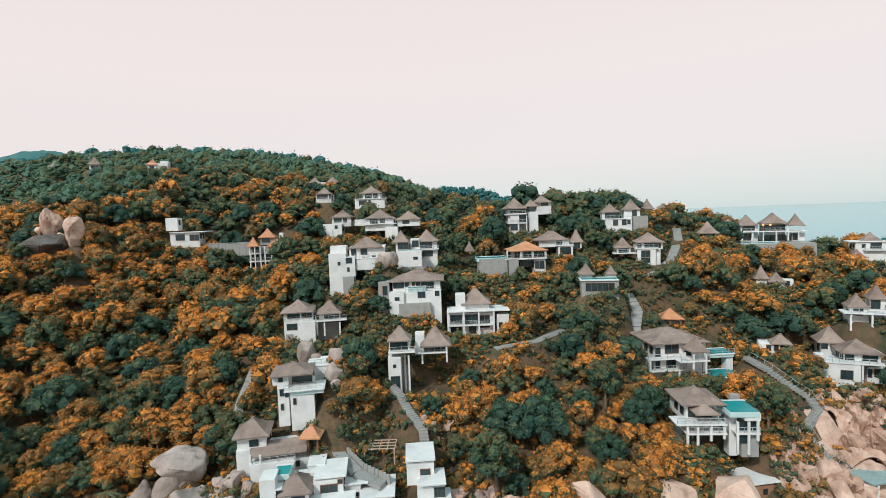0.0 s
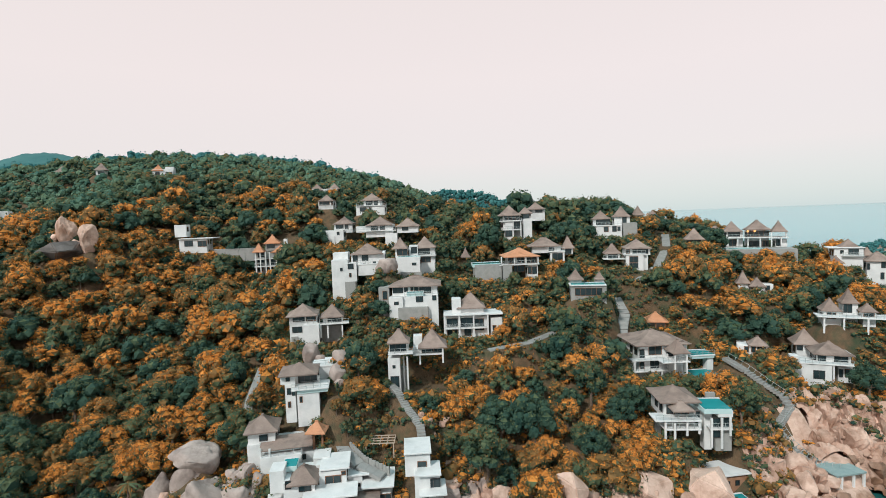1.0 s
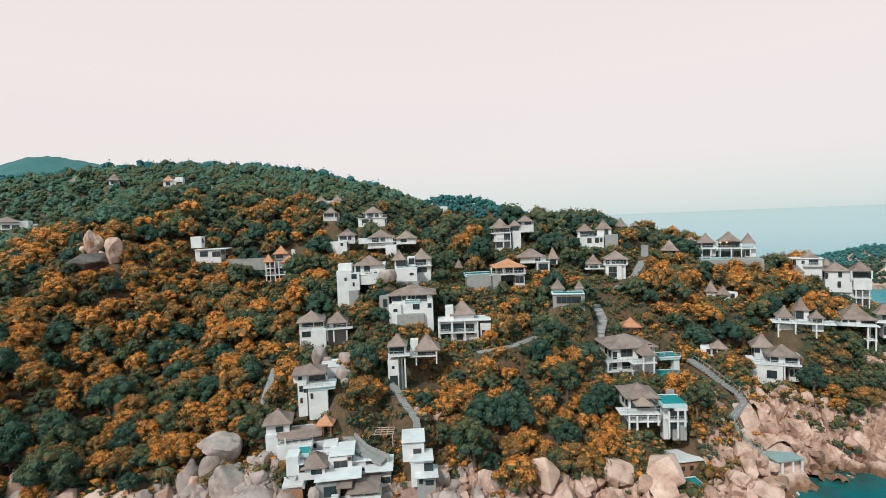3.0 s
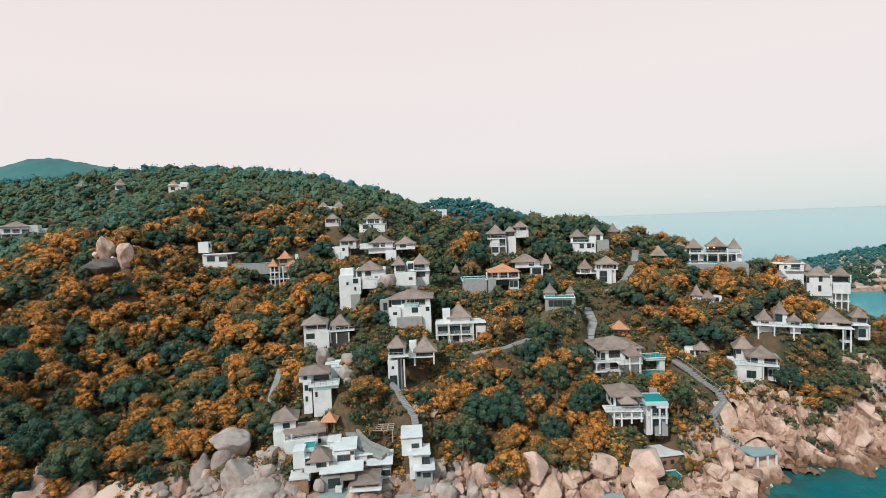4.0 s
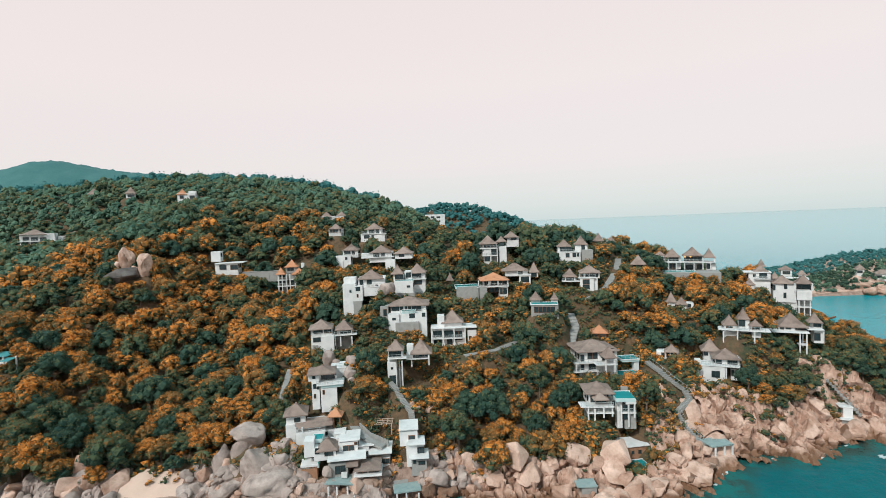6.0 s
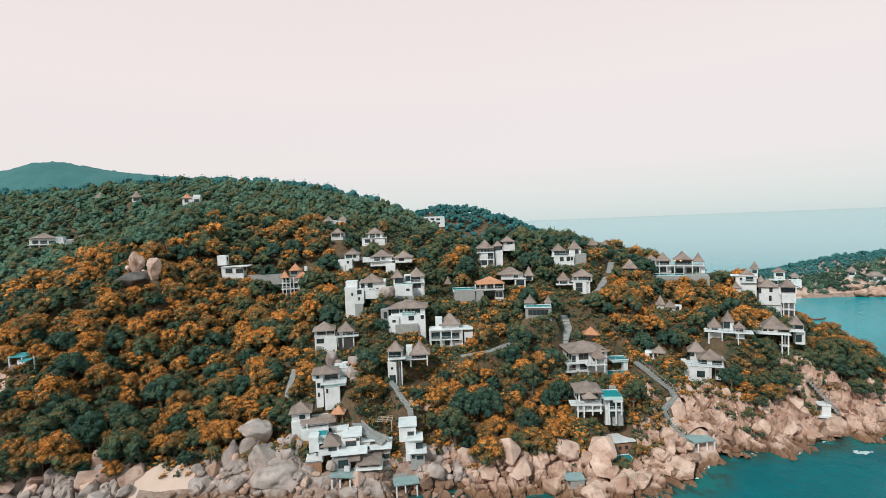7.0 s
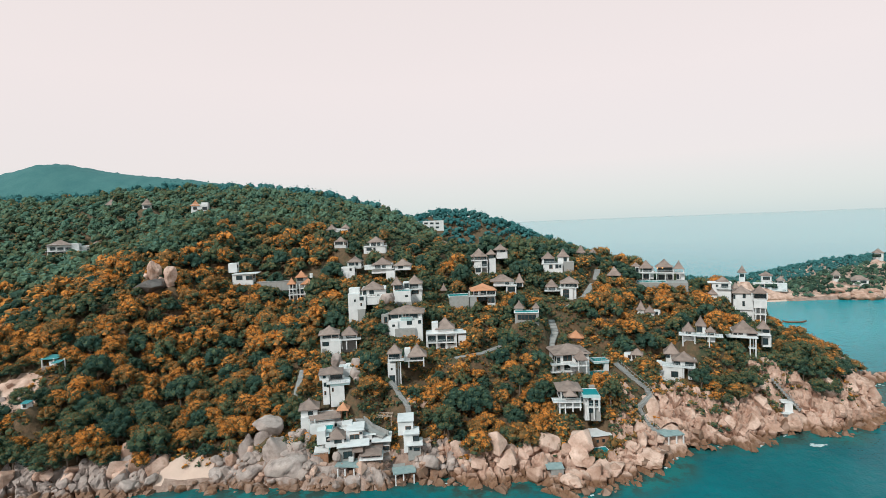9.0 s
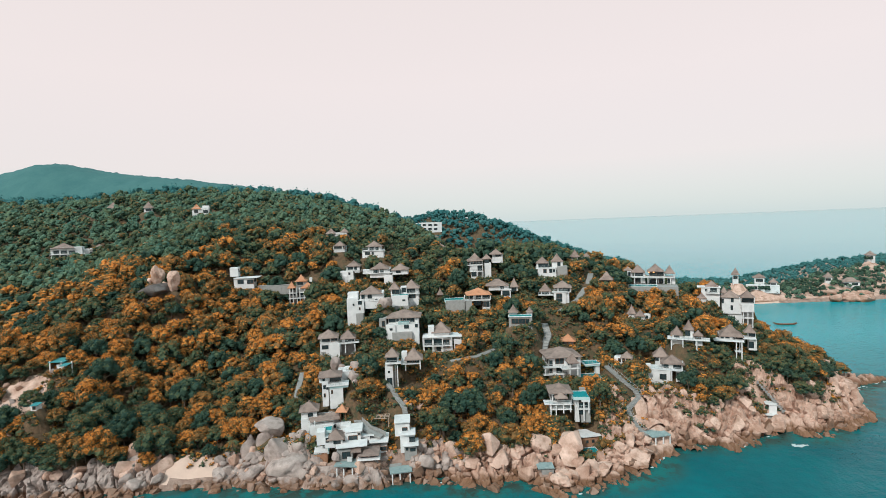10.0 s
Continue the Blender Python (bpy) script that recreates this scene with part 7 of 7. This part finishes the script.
# bushes on the banks below the houses
for px, py, pz, rx, ry in PADS:
    if py > 160:
        continue
    for _ in range(int(9 + rx * 7)):
        x, y = px + rng.uniform(-rx - 3, rx + 3), py - ry - rng.uniform(0.5, 5.5)
        if rng.random() < 0.35:
            x, y = px + rng.choice((-1, 1)) * (rx + rng.uniform(0.5, 3.5)), py + rng.uniform(-ry, ry)
        if float(coast_distance(np.array([x]), np.array([y]))[0]) < 6.5:
            continue
        if any(abs(x - q[0]) < q[3] + 0.4 and abs(y - q[1]) < q[4] + 0.4 for q in PADS):
            continue
        if over_way(x, y):
            continue
        kind = palette(x, y)
        t, m = planted(BUSH, "olive" if kind == "green" else kind, x, y, land_at(x, y) - 0.25, rng.uniform(0.8, 1.5))
        stuff_t.append(t)
        stuff_m.append(m)
TUFT = {k: [crown(0.55, 0.55, 2, 7, 0.11, k, lift=0.0, core=0.7) for _ in range(4)] for k in ("rust", "olive", "green", "orange", "teal")}
gx_, gy_ = scatter(-60, 130, 64, 150, 1.25)
near_built = np.zeros(len(gx_), dtype=bool)
on_paving = np.zeros(len(gx_), dtype=bool)
for px, py, pz, prx, pry in PADS:
    near_built |= (np.abs(gx_ - px) < prx + 4.5) & (np.abs(gy_ - py) < pry + 4.5)
for way_points, wide in WAYS:
    for (ax, ay, az), (bx, by, bz) in zip(way_points, way_points[1:]):
        k = np.clip(((gx_ - ax) * (bx - ax) + (gy_ - ay) * (by - ay)) / ((bx - ax) ** 2 + (by - ay) ** 2), 0, 1)
        away = np.hypot(gx_ - ax - k * (bx - ax), gy_ - ay - k * (by - ay))
        near_built |= away < wide / 2 + 4
        on_paving |= away < wide / 2 + 0.5
tuft_ok = near_built & ~on_paving & (coast_distance(gx_, gy_) > 7)
gx_, gy_ = gx_[tuft_ok], gy_[tuft_ok]
for x, y, z in zip(gx_, gy_, land(gx_, gy_)):
    if not built_over(x, y) and rng.random() < 0.8:
        t, m = planted(TUFT, ("olive", "olive", "green", "rust")[int(rng.integers(4))], x, y, z - 0.1, rng.uniform(0.6, 1.5))
        stuff_t.append(t)
        stuff_m.append(m)
tagged(new("undergrowth", tri_mesh("undergrowth", np.concatenate(stuff_t), LEAF, np.concatenate(stuff_m))),
       "low olive and rust scrub between villas and rocks", "undergrowth", kind="stuff")

# the mountain far inland
fx, fy = np.meshgrid(np.linspace(-2600, 300, 190), np.linspace(1250, 2100, 60))
fz = (275 * np.exp(-((fx + 1300) / 1250) ** 2) + 40 * np.exp(-((fx + 1330) / 160) ** 2)) * np.exp(-((fy - 1650) / 260) ** 2) * (1 - ease((fx + 650) / 500))
fz = fz + 5 * np.abs(rough_noise(fx * 0.35, fy * 0.35)) + rng.uniform(0, 5, fx.shape) - 6
fi = np.arange(fx.size).reshape(fx.shape)
fq = np.stack([fi[:-1, :-1], fi[:-1, 1:], fi[1:, 1:], fi[1:, :-1]], -1).reshape(-1, 4)
# the mountain's haze is painted into this bluish green
FAR_HAZED_GREEN = surface("hazed_far_forest", (0.030, 0.125, 0.128), (0.065, 0.18, 0.172), 0.02, 0.95, 0.5, 2.0)
tagged(new("far_mountain", mesh_object("far_mountain", np.stack([fx.ravel(), fy.ravel(), fz.ravel()], -1), fq, [FAR_HAZED_GREEN], True)),
       "far forested mountain, haze painted into its bluish green", "mountain", kind="structure")


# ---------------------------------------------------------------- small things
# the timber frame on the slope
POLE = surface("pale_timber", (0.38, 0.29, 0.22), (0.55, 0.45, 0.36), 1.5, 0.8, 0.3, 0.02)
frame_top = empty("timber_frame", pose(-11.2, 75.5, max(10.4, land_at(-11.2, 75.5) + 0.4)), "open grid of pale timber poles on brown earth", "frame")
for i in range(5):
    part("pole", block(-2.4 + i * 1.2 - 0.07, -2.4 + i * 1.2 + 0.07, -1.6, 1.8, 0.9, 1.04, 0), POLE, frame_top)
for i in range(4):
    part("pole", block(-2.5, 2.5, -1.5 + i * 1.0 - 0.06, -1.5 + i * 1.0 + 0.06, 1.05, 1.17, 0), POLE, frame_top)
for sx in (-2.3, 2.3):
    for sy in (-1.4, 1.6):
        part("post", block(sx - 0.08, sx + 0.08, sy - 0.08, sy + 0.08, -1.5, 1.1, 0), POLE, frame_top)

# retaining wall along the ramp
ramp_wall = empty("retaining_wall", pose(-14, 70, 8.0), "curved grey concrete retaining wall with ribs", "wall", kind="structure")
for (ax, ay, az), (bx, by, bz) in zip(COURT[1:], COURT[2:]):
    run, yaw = math.hypot(bx - ax, by - ay), math.degrees(math.atan2(by - ay, bx - ax))
    k = int(run / 0.6)
    for i in range(k):
        f = (i + 0.5) / k
        ob = part("panel", block(-run / k / 2 + 0.02, run / k / 2 - 0.02, -0.12, 0.12, -2.2, 0.9, 0.02), CONCRETE, ramp_wall)
        ob.matrix_local = pose(ax + f * (bx - ax) + 14 + 0.9, ay + f * (by - ay) - 70 + 0.9, az + f * (bz - az) - 8.0, 0, 0, yaw)

# concrete terrace wall beside the unfinished house
terrace = empty("retaining_wall", pose(-61.5, 140.5, 41.0, 0, 0, 4), "long grey concrete terrace wall beside the unfinished house", "wall", kind="structure")
for i in range(7):
    part("panel", block(-6.6 + i * 1.9, -4.74 + i * 1.9, -0.15, 0.15, -3.0, 0.6 + 0.05 * (i % 2), 0.02), CONCRETE, terrace)
part("coping", block(-6.7, 6.7, -0.25, 2.5, 0.62, 0.80, 0.03), PAVING, terrace)

# long-tail boat moored in the bay
bm = bmesh.new()
ringlets = []
for i in range(9):
    u = i / 8 * 2 - 1
    w, lift = 1.0 * (1 - abs(u) ** 2.5) + 0.05, 0.9 * abs(u) ** 3
    ringlets.append([bm.verts.new((u * 6, sx * w, z + lift)) for sx, z in ((-1, 0.9), (-0.6, 0.1), (0.6, 0.1), (1, 0.9))])
for a, b in zip(ringlets, ringlets[1:]):
    for i in range(3):
        bm.faces.new((a[i], b[i], b[i + 1], a[i + 1]))
    bm.faces.new((a[3], b[3], b[0], a[0]))
boat = empty("boat", pose(198.5, 215, -0.3, 0, 0, -10), "dark wooden long-tail boat moored on teal water", "boat")
part("hull", bm, WOOD, boat)


# white water where the swell meets the rocks
def foam_patch(tris, x, y, r, stretch, turn):
    n = 11
    an = np.arange(n) * 2 * np.pi / n
    rad = r * rng.uniform(0.45, 1.1, n)
    px, py = np.cos(an) * rad * stretch, np.sin(an) * rad
    c, s = math.cos(turn), math.sin(turn)
    ring = np.stack([x + px * c - py * s, y + px * s + py * c, np.full(n, 0.05)], -1)
    mid = np.array([x, y, 0.16])
    for i in range(n):
        tris.append([mid, ring[i], ring[(i + 1) % n]])


foam = []
for (ax, ay), (bx, by) in zip(COAST[6:22], COAST[7:23]):
    run = math.hypot(bx - ax, by - ay)
    for i in range(int(run * 0.9)):
        k = rng.random()
        off = rng.uniform(0.3, 2.2)
        if rng.random() < (0.45 if ax > 40 else 0.15):
            foam_patch(foam, ax + k * (bx - ax) + (by - ay) / run * off, ay + k * (by - ay) - (bx - ax) / run * off, rng.uniform(0.12, 0.5), rng.uniform(1.2, 3.0), math.atan2(by - ay, bx - ax))
for i in range(9):
    foam_patch(foam, 104 + rng.normal(0, 1.0), 72.8 + rng.normal(0, 0.4), rng.uniform(0.3, 0.8), 1.8, 0.2)
tagged(new("sea_foam", tri_mesh("sea_foam", np.array(foam), [FOAM])), "thin white foam along the rocks", "foam", kind="stuff")

# the coconut palm behind the beach
palm_x, palm_y = -50.0, 68.0
palm = empty("palm_tree", pose(palm_x, palm_y, land_at(palm_x, palm_y)) @ Matrix.Scale(0.72, 4), "slender palm with drooping golden fronds behind the beach", "palm")
bm = bmesh.new()
bmesh.ops.create_cone(bm, segments=8, radius1=0.2, radius2=0.12, depth=7.0, matrix=pose(0.3, 0, 3.2, 0, 5, 0))
part("trunk", bm, BARK, palm)
for i in range(13):
    bm = bmesh.new()
    prev = None
    for j in range(7):
        u = j / 6
        w = 0.34 * math.sin(math.pi * (0.12 + 0.85 * u))
        r, z = 2.9 * u, 1.0 * u - 2.3 * u * u * (1.2 if i % 2 else 0.8)
        row = [bm.verts.new((r, -w, z - w * 0.6)), bm.verts.new((r, 0, z)), bm.verts.new((r, w, z - w * 0.6))]
        if prev:
            bm.faces.new((prev[0], row[0], row[1], prev[1]))
            bm.faces.new((prev[1], row[1], row[2], prev[2]))
        prev = row
    frond = part("frond", bm, LEAF[1 if i % 3 else 2], palm)
    frond.matrix_local = pose(0.6, 0, 6.7, 0, 0, i * 360 / 13 + 7)
